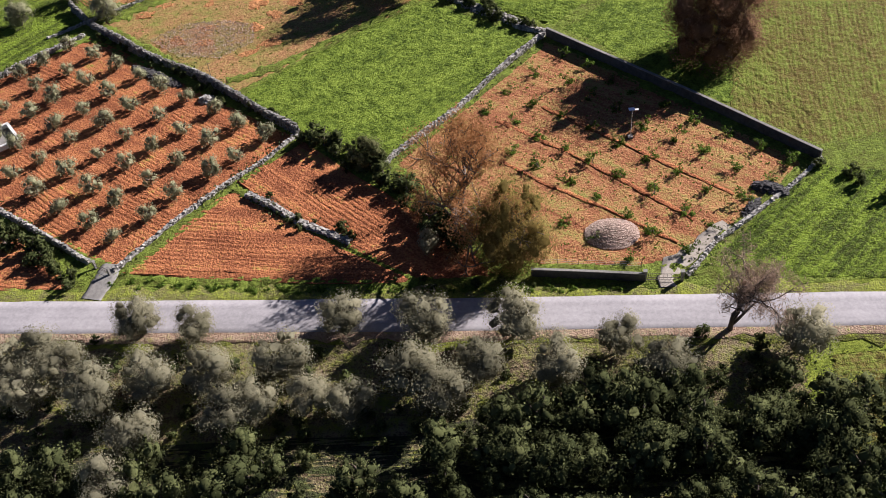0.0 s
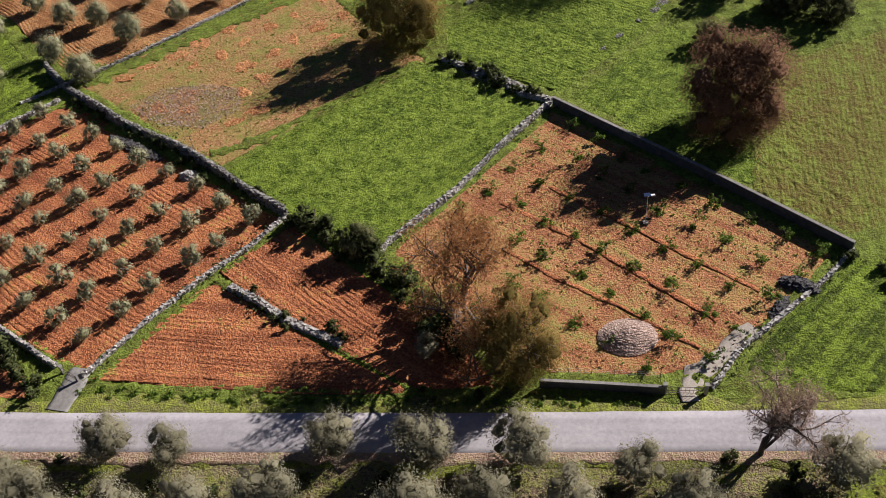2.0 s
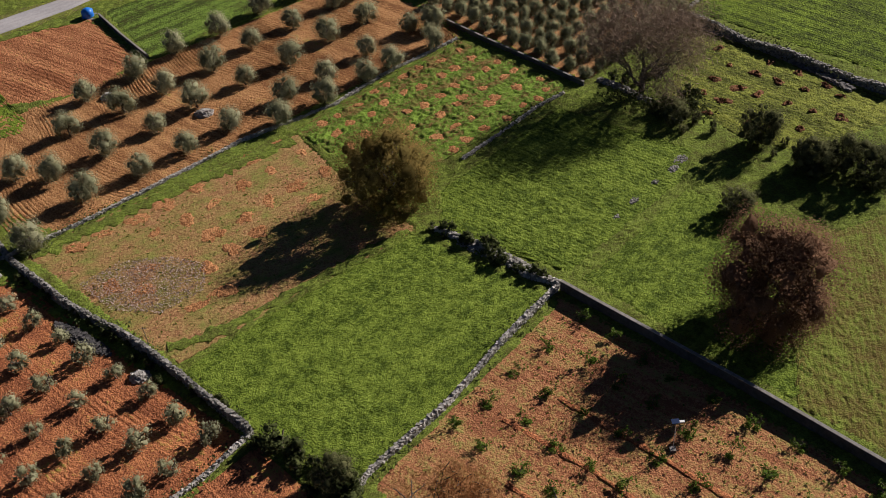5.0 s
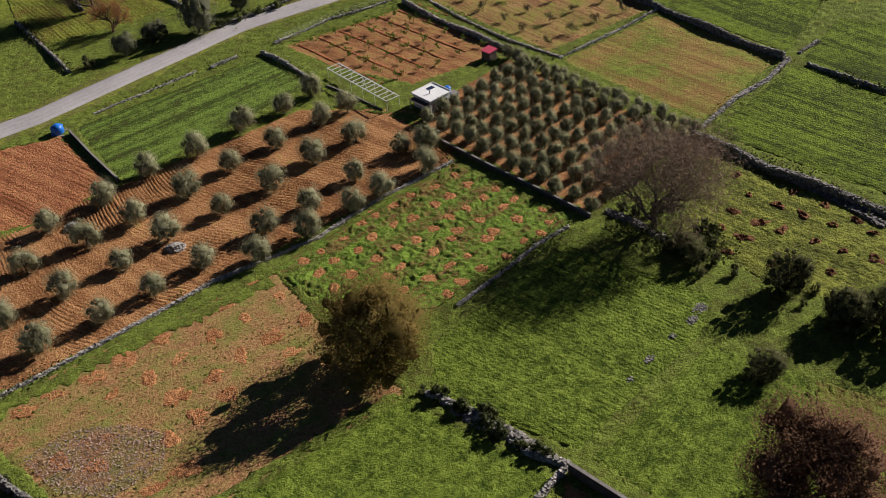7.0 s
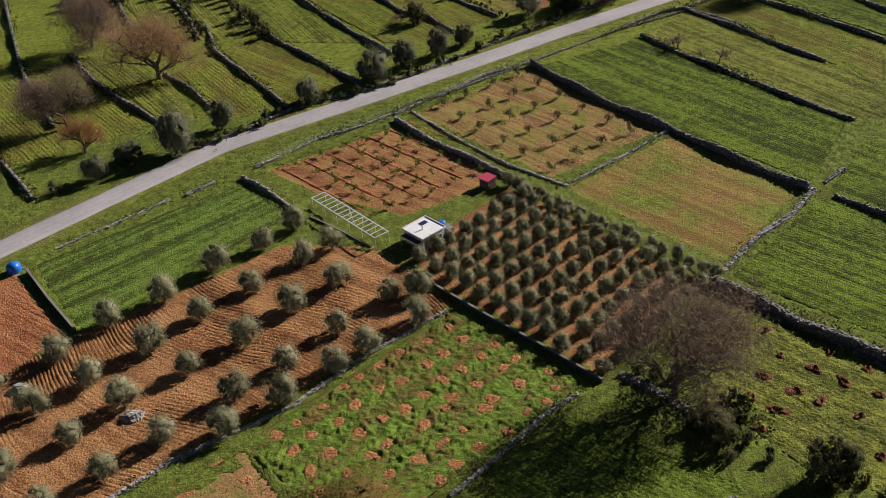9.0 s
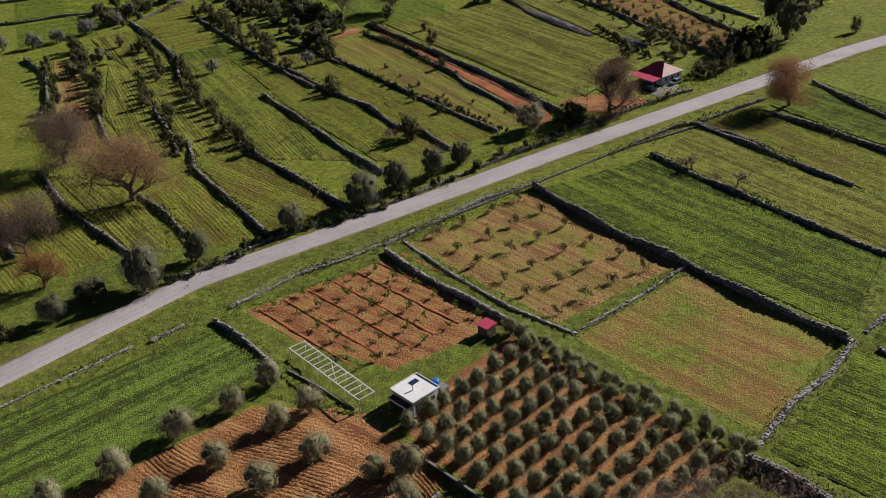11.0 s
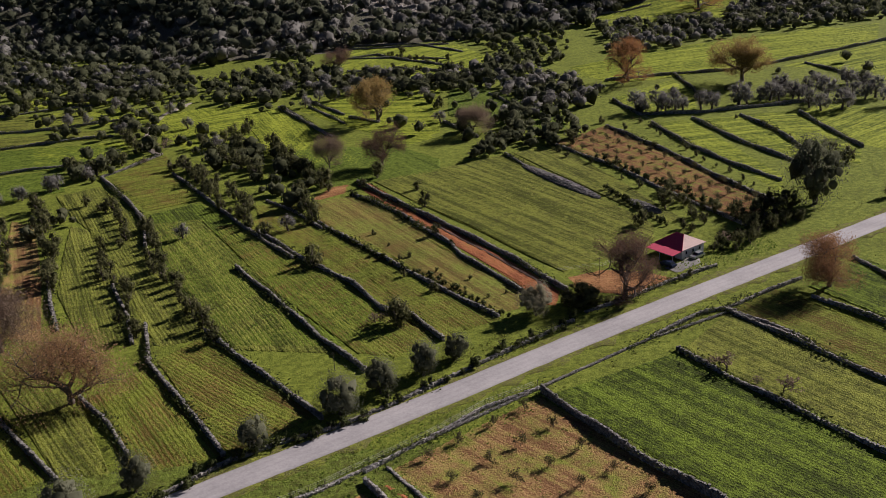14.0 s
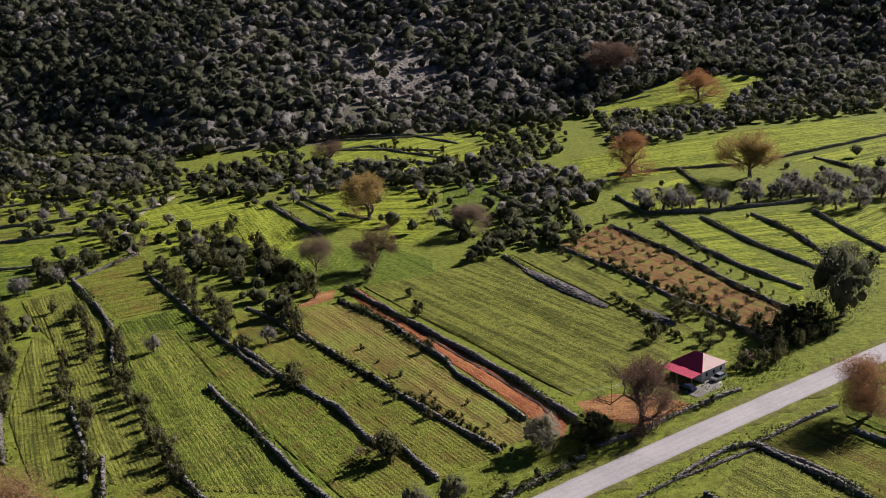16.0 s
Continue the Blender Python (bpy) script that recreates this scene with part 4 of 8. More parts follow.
# ---- fields between the two roads ----
field("red ploughed earth of a young olive grove", [(-63.7, 156.4), (-23.7, 122.9), (-47.4, 97.4), (-51.8, 100.4), (-97.1, 133.5), (-93.5, 136.8)], [(-56.4, 139.3), (-33.0, 120.1)], M_RED, 0.8, 0.17, wobble=0.9, fine=0.7, clods=0.04, even=True)
field("small red ploughed field behind a stone wall", [(-94.2, 125.9), (-66.9, 108.8), (-56.0, 99.4), (-53.7, 94.1), (-63.3, 95.4), (-84.0, 98.3)], [(-63.6, 96.5), (-54.4, 94.4)], M_RED, 0.8, 0.17, wobble=0.6, fine=0.7, clods=0.04, even=True)
field("triangular red ploughed field", [(-46.7, 95.4), (-33.3, 111.6), (-27.1, 106.9), (-16.6, 98.4), (-5.5, 89.6)], [(-39.9, 96.1), (-16.5, 92.6)], M_RED, 0.8, 0.17, wobble=0.6, fine=0.7, clods=0.04, even=True)
field("red ploughed field with cracked furrows", [(-32.6, 113.0), (-23.3, 122.2), (-9.5, 108.3), (-1.7, 99.0), (4.5, 89.5), (-5.5, 90.0), (-16.7, 99.2)], [(-20.5, 116.1), (-8.7, 104.5)], M_RED, 0.8, 0.18, wobble=0.6, fine=0.7, clods=0.04, even=True)
field("lush green crop in a walled field", [(-34.0, 135.0), (-24.6, 143.2), (-14.7, 150.2), (-1.9, 159.2), (16.4, 143.6), (-9.4, 114.6), (-22.6, 123.2)], [(-21.1, 130.3), (1.8, 148.0)], M_LUSH, 0.75, 0.08, fine=0.27, turf=0.19)
field("fallow red-brown field with sparse grass", [(-62.5, 161.9), (-43.7, 175.5), (-21.8, 189.2), (-12.0, 172.8), (-1.6, 160.6), (-15.2, 150.9), (-34.4, 136.2), (-37.4, 138.5)], [(-58.9, 160.5), (-23.2, 181.6)], M_ROUGH, 1.5, 0.06, fine=0.7, clods=0.055, grass=(0.9, 0.18, M_DRYGRASS))
field("red earth field with saplings and weeds in rows", [(17.7, 143.4), (50.3, 106.9), (31.9, 90.6), (23.8, 89.3), (10.3, 91.1), (3.5, 95.1), (-8.6, 114.8)], [(6.6, 113.1), (29.1, 93.1)], M_REDWEED, 1.3, 0.08, fine=0.7, clods=0.055, grass=(1.1, 0.18, M_DRYGRASS))
field("dark green crop field beside a wall", [(52.2, 106.1), (83.8, 97.4), (76.3, 82.3), (53.5, 83.8), (37.7, 85.7), (33.1, 90.3), (39.9, 96.7)], [(38.2, 87.8), (52.9, 101.4)], M_GREEN, 0.75, 0.08, fine=0.27, turf=0.19)
field("yellow-green meadow with faint sowing rows", [(43.0, 120.6), (46.0, 124.0), (47.0, 138.0), (51.6, 156.6), (58.6, 152.0), (85.3, 161.2), (83.9, 116.0), (53.4, 109.7)], [(53.4, 109.7), (62.0, 152.0)], M_MEADOW, 0.75, 0.08, fine=0.27, turf=0.19)
field("fresh green grass behind a concrete wall", [(20.6, 146.4), (40.1, 164.6), (51.0, 157.0), (46.5, 138.0), (45.5, 124.0), (42.5, 121.5)], [(40.2, 115.1), (59.2, 138.8)], M_LUSH, 0.75, 0.08, fine=0.27, turf=0.19)
field("green meadow under a large tree", [(1.8, 159.5), (19.3, 147.6), (40.1, 166.8), (43.1, 174.7), (23.7, 190.2), (1.4, 169.1)], [(7.4, 160.2), (18.3, 149.8)], M_LUSH, 0.75, 0.08, fine=0.27, turf=0.19)
W0, WA, WB = np.array((-0.3, 194.5)), np.array((2.4, 190.7)), np.array((2.8, 197.1))
DUG = lattice(W0, WA - W0, WB - W0, 12, 12, [(-20.9, 189.1), (7.4, 215.6), (25.4, 196.7), (2.3, 177.4), (-11.6, 178.6)], 0.6)
field("weedy green field with dug red earth patches", [(-22.7, 189.4), (7.5, 217.0), (26.6, 196.6), (2.3, 176.5), (-11.6, 177.3)], [(-15.9, 196.2), (6.4, 214.9)], M_WEED, 0.75, 0.05, fine=0.27, turf=0.4, bare=DUG)
field("ploughed orange earth of an olive grove", [(7.9, 217.5), (-58.8, 166.6), (-87.3, 187.2), (-87.4, 198.6), (-70.5, 204.8), (-52.7, 219.0), (-19.0, 243.9), (-2.5, 235.7), (4.9, 226.9)], [(-35.9, 201.9), (-30.2, 196.4)], M_ORANGE, 0.72, 0.26, wobble=3.6, fine=0.7, clods=0.04, even=True)
field("dark green young crop beside the road", [(-66.8, 241.7), (-31.1, 267.1), (-20.5, 251.4), (-51.2, 220.6), (-53.6, 221.0)], [(-55.9, 226.8), (-23.6, 252.5)], M_SOWN, 0.72, 0.085, fine=0.5, turf=0.08)
field("red ploughed field with clods", [(-103.0, 224.6), (-80.0, 235.9), (-69.1, 238.8), (-53.9, 219.2), (-62.1, 209.7), (-71.2, 207.1), (-94.5, 204.3)], [(-77.7, 228.3), (-58.2, 214.0)], M_CLODS, 1.0, 0.16, fine=0.7, clods=0.06, even=True)
field("green crop behind a stone wall", [(-100.7, 143.3), (-119.1, 192.6), (-80.8, 181.4), (-65.0, 159.0), (-77.3, 147.3)], [(-89.7, 155.2), (-77.5, 168.4)], M_GREEN, 0.75, 0.08, fine=0.27, turf=0.19)
field("green crop at the edge of a grove", [(-104.3, 186.8), (-110.6, 218.5), (-85.4, 218.8), (-72.1, 200.7), (-71.9, 196.6), (-80.3, 194.0)], [(-99.7, 221.3), (-72.5, 197.1)], M_GREEN, 0.75, 0.08, fine=0.27, turf=0.19)
field("red earth plot with rows of small vines", [(-27.9, 271.9), (-0.7, 286.9), (22.1, 259.3), (13.9, 254.0), (1.7, 247.5), (-16.0, 259.1)], [(-18.5, 263.0), (-0.4, 246.9)], M_VINE, 1.6, 0.08)
field("fallow brown plot with rows of small bare saplings", [(3.8, 292.7), (32.6, 313.1), (56.8, 274.3), (30.5, 257.1)], [(5.6, 288.6), (26.9, 260.6)], M_FALLOW, 1.3, 0.04, fine=0.7, grass=(1.7, 0.22, M_DRYGRASS))
field("straw-coloured field with grass rows", [(32.1, 253.0), (56.2, 270.9), (76.1, 245.9), (55.2, 223.0)], [(33.2, 251.7), (54.8, 224.8)], M_STRAW, 0.72, 0.03, fine=0.5, turf=0.08)
field("long green field with sown rows", [(34.6, 313.2), (62.4, 325.5), (94.4, 270.6), (78.1, 247.0), (57.9, 274.3)], [(35.4, 308.8), (76.8, 246.2)], M_GREEN, 0.72, 0.085, fine=0.5, turf=0.08)
field("green strip field with sown rows", [(64.1, 326.6), (78.0, 341.7), (100.0, 300.7), (107.3, 283.7), (100.2, 266.8), (95.2, 271.3)], [(65.1, 326.0), (94.8, 273.2)], M_OLD, 0.72, 0.085, fine=0.5, turf=0.08)
field("green strip field between low walls", [(79.7, 343.5), (92.7, 351.6), (117.6, 307.9), (108.5, 286.5), (100.9, 302.9)], [(81.1, 343.1), (100.5, 304.7)], M_STRIP, 0.95, 0.14, fine=0.8, turf=0.08)
field("green strip field between low walls", [(99.5, 351.2), (117.7, 364.8), (140.5, 323.1), (126.0, 298.2), (113.8, 328.3)], [(101.4, 352.6), (114.1, 328.9)], M_GREEN, 0.95, 0.14, fine=0.8, turf=0.08)
field("green field with dark sown rows", [(54.3, 219.8), (77.7, 242.4), (85.4, 232.1), (99.0, 214.5), (85.2, 188.8), (72.1, 200.7)], [(55.6, 221.2), (72.6, 202.0)], M_GREEN, 0.72, 0.085, fine=0.5, turf=0.08)
field("green field with dark sown rows", [(79.0, 243.6), (93.7, 261.7), (115.8, 245.7), (100.2, 216.8), (86.3, 234.3)], [(80.6, 242.3), (94.4, 223.7)], M_GREEN, 0.72, 0.085, fine=0.5, turf=0.08)
field("grassy field with rows of freshly dug pits", [(52.5, 215.2), (69.7, 195.2), (84.2, 179.9), (59.4, 171.0), (51.1, 176.8), (42.9, 192.0)], [(52.5, 213.7), (69.5, 194.6)], M_OLD, 0.75, 0.05, fine=0.27, turf=0.19)
field("orange earth of a close-planted grove", [(6.2, 224.1), (28.9, 197.0), (51.6, 219.0), (22.3, 256.5), (10.0, 244.1), (1.5, 235.9)], [(28.8, 197.8), (50.7, 218.7)], M_ORANGE, 1.0, 0.06)
# ---- fields beyond the far road ----
field("green strip field beyond the road", [(-107.9, 326.8), (-87.1, 345.4), (-55.3, 298.9), (-70.0, 289.3), (-87.1, 281.1)], [(-86.0, 342.1), (-55.9, 299.0)], M_STRIP, 0.95, 0.14, fine=0.8, turf=0.08)
field("green strip field with a straw-coloured end", [(-83.8, 345.3), (-73.9, 345.8), (-57.5, 325.4), (-44.5, 298.2), (-53.6, 298.6)], [(-80.4, 341.0), (-54.2, 300.9)], M_OLD, 0.95, 0.14, fine=0.8, turf=0.08)
field("dark green strip field with straight furrows", [(-57.3, 328.1), (-47.9, 339.1), (-26.1, 302.2), (-40.9, 296.5)], [(-47.6, 334.7), (-27.6, 300.6)], M_STRIP, 0.95, 0.14, fine=0.8, turf=0.08)
field("green strip field with straight furrows", [(-46.7, 341.9), (-37.5, 352.9), (-9.9, 312.7), (-24.6, 301.9)], [(-46.0, 346.5), (-12.6, 309.5)], M_STRIP, 0.95, 0.14, fine=0.8, turf=0.08)
field("long green strip field", [(-67.7, 435.4), (-53.0, 436.4), (-36.1, 391.4), (-6.6, 337.9), (-30.3, 344.1), (-39.9, 364.2), (-52.9, 392.2)], [(-59.5, 430.1), (-17.9, 339.9)], M_OLD, 0.95, 0.14, fine=0.8, turf=0.08)
field("bright green strip field", [(-33.0, 390.7), (-47.4, 427.4), (-32.0, 432.4), (2.0, 359.0), (14.2, 340.6), (5.6, 333.9), (-2.9, 337.3)], [(-34.1, 405.2), (2.3, 342.7)], M_STRIP, 0.95, 0.14, fine=0.8, turf=0.08)
field("green strip field between bushy walls", [(-18.5, 420.9), (-6.0, 411.0), (28.5, 352.8), (29.2, 348.6), (15.3, 340.4), (6.8, 360.6)], [(-15.5, 420.2), (19.3, 353.3)], M_STRIP, 0.95, 0.14, fine=0.8, turf=0.08)
field("yellow-green strip field", [(-18.6, 444.5), (-8.2, 446.6), (-0.8, 438.0), (14.0, 409.0), (22.8, 387.0), (35.3, 361.0), (34.0, 353.0), (28.9, 351.0), (8.0, 382.5), (-16.0, 421.5)], [(-13.5, 437.0), (28.7, 354.0)], M_STRAWGREEN, 0.95, 0.14, fine=0.8, turf=0.08)
field("narrow red ploughed strip", [(-6.3, 457.5), (-2.1, 459.1), (8.8, 434.1), (21.5, 407.2), (30.1, 391.6), (39.5, 372.2), (44.3, 360.1), (42.4, 352.7), (38.1, 354.8), (35.9, 364.4), (30.1, 378.6), (22.2, 396.7), (11.6, 418.2), (4.0, 432.9), (-2.7, 448.9)], [(-1.1, 451.0), (43.5, 358.9)], M_RED, 0.9, 0.1, fine=0.8)
field("bare orange earth at the head of a field", [(-21.5, 446.1), (-14.8, 457.0), (-8.5, 459.1), (-8.6, 450.3), (-17.3, 445.1)], [(-21.5, 446.1), (-8.6, 450.3)], M_ORANGE, 1.0, 0.08)
# a narrow ribbon of darker soil colour along the red strip
ribbon("furrow", [(-3.0, 456.0), (9.0, 431.5), (21.5, 405.0), (30.5, 388.0), (40.0, 368.0), (42.0, 357.0)], 0.9, M_DARKSOIL, "dark furrow down the middle of a red strip", "furrow", 0.1, 0.03, 1.5, 0.12)
field("broad green field behind the house", [(-1.3, 460.5), (32.8, 473.9), (46.3, 480.2), (76.9, 399.4), (73.1, 385.8), (47.2, 371.5)], [(0.6, 453.1), (47.1, 372.1)], M_OLD, 0.95, 0.14, fine=0.8, turf=0.08)
field("grassy strip beside a rubble wall", [(47.2, 479.9), (63.5, 488.5), (85.3, 401.3), (78.9, 398.9)], [(50.0, 480.4), (80.8, 400.4)], M_OLD, 0.95, 0.14, fine=0.8, turf=0.08)
field("brown orchard plot with small bare trees", [(63.7, 489.8), (85.2, 506.7), (113.0, 407.1), (100.2, 394.9)], [(65.8, 485.8), (102.6, 397.4)], M_ORCHARD, 1.6, 0.08)


def terrace(poly):
    field("bright green terrace field", poly, (poly[0], poly[2]) if len(poly) > 5 else (poly[0], poly[1]), M_LIME, 1.5, 0.08, fine=1.6, turf=0.05)


terrace([(-26.8, 643.6), (-19.0, 715.2), (42.9, 707.6), (58.7, 652.1), (52.2, 614.0), (11.1, 629.4)])
terrace([(-183.6, 661.7), (-111.6, 648.8), (-101.4, 615.7), (-169.2, 621.9)])
terrace([(-164.0, 607.7), (-114.4, 607.1), (-96.6, 573.8), (-153.0, 577.5)])
terrace([(-139.5, 540.6), (-100.0, 543.2), (-95.2, 517.4), (-130.9, 516.8)])
terrace([(-102.3, 578.3), (-55.9, 598.2), (-44.4, 528.5), (-70.5, 514.0)])
terrace([(-46.6, 529.1), (-40.4, 568.1), (-18.9, 521.0), (-5.4, 483.0), (-32.0, 490.2)])
terrace([(-23.5, 592.6), (-3.8, 582.7), (21.7, 509.1), (7.6, 499.0)])
terrace([(103.3, 503.5), (117.3, 504.6), (124.5, 429.4), (117.7, 416.8)])
terrace([(119.4, 504.7), (135.7, 505.2), (140.9, 452.1), (133.1, 440.1)])
terrace([(138.0, 506.0), (156.0, 505.2), (157.2, 450.6), (149.9, 435.7), (142.0, 454.8)])
terrace([(157.8, 504.6), (175.8, 517.4), (192.7, 472.5), (171.5, 435.3), (159.8, 455.9)])
terrace([(86.2, 601.3), (106.3, 612.5), (132.7, 586.3), (102.5, 583.4)])
terrace([(96.0, 548.9), (129.1, 573.7), (129.0, 542.5), (122.9, 519.2), (101.1, 520.2)])
terrace([(120.3, 627.3), (176.3, 633.2), (236.7, 664.0), (265.0, 668.9), (244.2, 626.8), (183.3, 595.3), (133.6, 589.5)])
terrace([(181.1, 583.5), (238.0, 614.3), (284.0, 633.2), (234.4, 545.9), (200.9, 539.2), (199.0, 568.3)])

field("green crop between bushy walls", [(-95.6, 491.0), (-80.6, 518.2), (-69.9, 484.9), (-57.0, 455.2), (-72.1, 448.3), (-78.1, 457.9)], [(-72.5, 450.2), (-59.0, 455.8)], M_STRIP, 0.95, 0.14, fine=0.8, turf=0.08)
field("wide green crop with straight sown rows", [(-70.3, 444.8), (-56.7, 453.2), (-36.2, 419.6), (-14.6, 385.2), (0.1, 361.8), (5.7, 341.9), (-10.3, 342.0), (-32.4, 346.6), (-43.2, 368.7), (-57.5, 397.1)], [(-56.1, 450.0), (-10.4, 343.0)], M_GREEN, 0.95, 0.14, fine=0.8, turf=0.08)
field("green strip crop beneath a line of bushes", [(-37.9, 445.0), (-25.4, 445.8), (-18.0, 424.0), (-0.1, 392.3), (15.8, 365.8), (14.6, 341.0), (0.1, 362.9), (-14.5, 384.3), (-29.7, 411.2)], [(-27.7, 415.8), (9.5, 350.1)], M_STRIP, 0.95, 0.14, fine=0.8, turf=0.08)
field("yellow-green strip crop with bare earth streaks", [(-107.9, 472.8), (-95.2, 480.8), (-81.7, 457.0), (-69.6, 429.8), (-62.8, 407.7), (-48.7, 377.7), (-36.6, 350.7), (-47.3, 348.7), (-60.3, 375.2), (-78.4, 421.5), (-96.1, 448.7)], [(-82.1, 436.9), (-47.0, 357.3)], M_OLD, 0.95, 0.14, fine=0.8, turf=0.08)
field("weedy strip with bare orange earth", [(-115.2, 449.7), (-104.4, 442.8), (-82.7, 380.2), (-75.9, 356.6), (-89.9, 361.8), (-98.7, 394.9)], [(-107.3, 436.3), (-88.2, 381.4)], M_FALLOW, 1.5, 0.14)
field("yellow-green strip between lines of shrubs", [(-93.7, 440.0), (-80.3, 429.3), (-60.3, 375.2), (-47.5, 349.7), (-64.8, 353.3), (-81.0, 385.0)], [(-89.1, 431.6), (-58.8, 355.4)], M_OLD, 0.95, 0.14, fine=0.8, turf=0.08)
field("green terrace field", [(-158.8, 541.3), (-111.8, 541.6), (-99.0, 526.7), (-98.1, 504.0), (-116.4, 512.8), (-147.0, 507.8)], [(-158.5, 540.3), (-111.3, 539.6)], M_LUSH, 1.3, 0.16, fine=1.2, turf=0.08)
field("green terrace field", [(-167.0, 564.6), (-117.8, 566.0), (-109.1, 550.2), (-161.7, 549.5)], [(-167.0, 564.6), (-117.6, 564.9)], M_OLD, 1.3, 0.16, fine=1.2, turf=0.08)
field("green terrace field", [(-144.3, 500.2), (-116.4, 507.2), (-106.5, 477.1), (-133.2, 468.7)], [(-144.3, 500.2), (-116.4, 507.2)], M_LUSH, 1.3, 0.16, fine=1.2, turf=0.08)
field("green terrace field", [(-181.5, 605.6), (-141.7, 604.0), (-118.8, 583.3), (-170.6, 574.8)], [(-181.5, 605.6), (-141.3, 602.7)], M_OLD, 1.3, 0.16, fine=1.2, turf=0.08)
field("yellow-green terrace field", [(-100.8, 580.2), (-79.3, 595.2), (-70.7, 585.0), (-72.0, 549.3), (-78.5, 532.5), (-91.2, 549.0)], [(-100.8, 580.2), (-78.5, 532.5)], M_LIME, 1.3, 0.16, fine=1.2, turf=0.08)
field("bright green field with sown rows", [(-63.4, 582.3), (-44.1, 578.6), (-19.0, 521.8), (-21.7, 513.8), (-41.7, 505.8), (-50.1, 541.8)], [(-55.2, 571.5), (-36.2, 509.9)], M_LIME, 1.3, 0.16, fine=1.2, turf=0.08)
field("bright green field beneath a large tree", [(-37.1, 576.0), (-8.5, 593.6), (27.9, 595.7), (23.9, 516.4), (10.9, 505.6), (-17.0, 543.1)], [(-35.0, 571.8), (15.5, 559.8)], M_LIME, 1.3, 0.16, fine=1.2, turf=0.08)
field("green field with sown rows", [(-38.7, 504.8), (-18.4, 509.2), (10.7, 497.2), (22.0, 480.0), (21.3, 465.4), (-3.0, 458.8), (-18.7, 458.6)], [(-35.6, 503.8), (-13.5, 459.1)], M_LUSH, 1.3, 0.16, fine=1.2, turf=0.08)
field("sunlit green clearing on the lower hillside", [(111.1, 744.0), (136.4, 756.9), (192.8, 793.0), (247.5, 790.4), (243.9, 772.8), (212.7, 751.4), (197.0, 718.5), (156.0, 726.3)], [(136.0, 754.8), (185.9, 769.0)], M_LIME, 1.3, 0.16, fine=1.2, turf=0.08)
field("green terrace field", [(90.6, 617.3), (138.6, 644.6), (168.9, 623.0), (198.0, 652.3), (234.4, 674.3), (252.8, 644.2), (241.7, 621.7), (175.7, 593.2), (120.6, 576.9), (101.2, 577.2)], [(99.6, 601.2), (155.3, 614.6)], M_LIME, 1.3, 0.16, fine=1.2, turf=0.08)
field("green terrace field", [(31.4, 594.3), (48.7, 583.8), (73.0, 527.5), (70.7, 506.5), (53.9, 511.6), (28.4, 541.6)], [(30.5, 579.3), (67.7, 512.8)], M_LUSH, 1.3, 0.16, fine=1.2, turf=0.08)

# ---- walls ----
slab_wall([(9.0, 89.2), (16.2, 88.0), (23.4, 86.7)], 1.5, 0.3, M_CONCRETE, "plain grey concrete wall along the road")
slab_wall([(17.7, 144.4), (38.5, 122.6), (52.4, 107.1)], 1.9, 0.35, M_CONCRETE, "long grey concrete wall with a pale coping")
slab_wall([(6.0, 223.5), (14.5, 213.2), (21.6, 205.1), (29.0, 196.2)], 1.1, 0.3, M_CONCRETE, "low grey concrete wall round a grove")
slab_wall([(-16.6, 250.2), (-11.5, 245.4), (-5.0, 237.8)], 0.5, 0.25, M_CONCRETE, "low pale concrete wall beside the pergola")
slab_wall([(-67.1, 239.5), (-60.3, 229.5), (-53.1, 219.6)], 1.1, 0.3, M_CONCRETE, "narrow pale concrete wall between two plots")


def near_wall(points, high, wide):
    """A dry-stone wall of small stones with brambles along it."""
    stone_wall(points, high * (1.25 if high >= 0.8 else 0.9), wide * 0.5, 0.34, M_FARSTONE if high > 1.2 else None)
    brush(points, 0.4 if high > 1.2 else 0.55, 0.2, 0.9 if high > 1.2 else 0.5)


def far_wall(points, high, wide):
    """A darker wall of larger stones beyond the road."""
    stone_wall(points, high * 0.95, wide * 0.42, 0.42, M_FARSTONE)
    brush(points, 0.55, 0.3, 0.8, 0.8)


near_wall([(17.8, 145.4), (8.5, 135.2), (0.5, 125.0), (-8.5, 116.5), (-10.1, 114.4)], 0.8, 0.9)
near_wall([(52.4, 107.1), (47.9, 103.0), (39.4, 96.4), (33.8, 92.3), (29.1, 87.0)], 0.6, 0.7)
near_wall([(-51.6, 98.6), (-67.6, 111.3), (-84.7, 124.7)], 0.9, 0.9)
near_wall([(-47.5, 96.8), (-45.6, 99.2), (-41.2, 104.8), (-33.9, 112.7), (-28.4, 117.8), (-23.7, 123.3)], 0.7, 0.9)
near_wall([(-23.7, 123.3), (-33.3, 133.2), (-44.0, 143.1), (-52.8, 149.5), (-63.5, 160.3), (-68.6, 166.9)], 1.5, 1.2)
near_wall([(-30.3, 109.9), (-26.7, 107.3), (-22.4, 103.3), (-15.1, 98.4)], 0.7, 2.0)
near_wall([(-64.5, 157.4), (-77.0, 146.4), (-88.5, 136.1)], 0.8, 0.7)
near_wall([(-71.1, 157.7), (-58.6, 166.1), (-45.1, 176.6), (-32.3, 187.4), (-15.9, 197.0), (-4.8, 207.6), (7.5, 216.6)], 0.6, 0.7)
near_wall([(0.9, 159.6), (7.0, 155.4), (13.3, 147.7), (17.8, 145.5)], 0.7, 1.6)
near_wall([(-64.0, 246.9), (-55.0, 253.9), (-45.6, 262.0)], 0.4, 0.7)
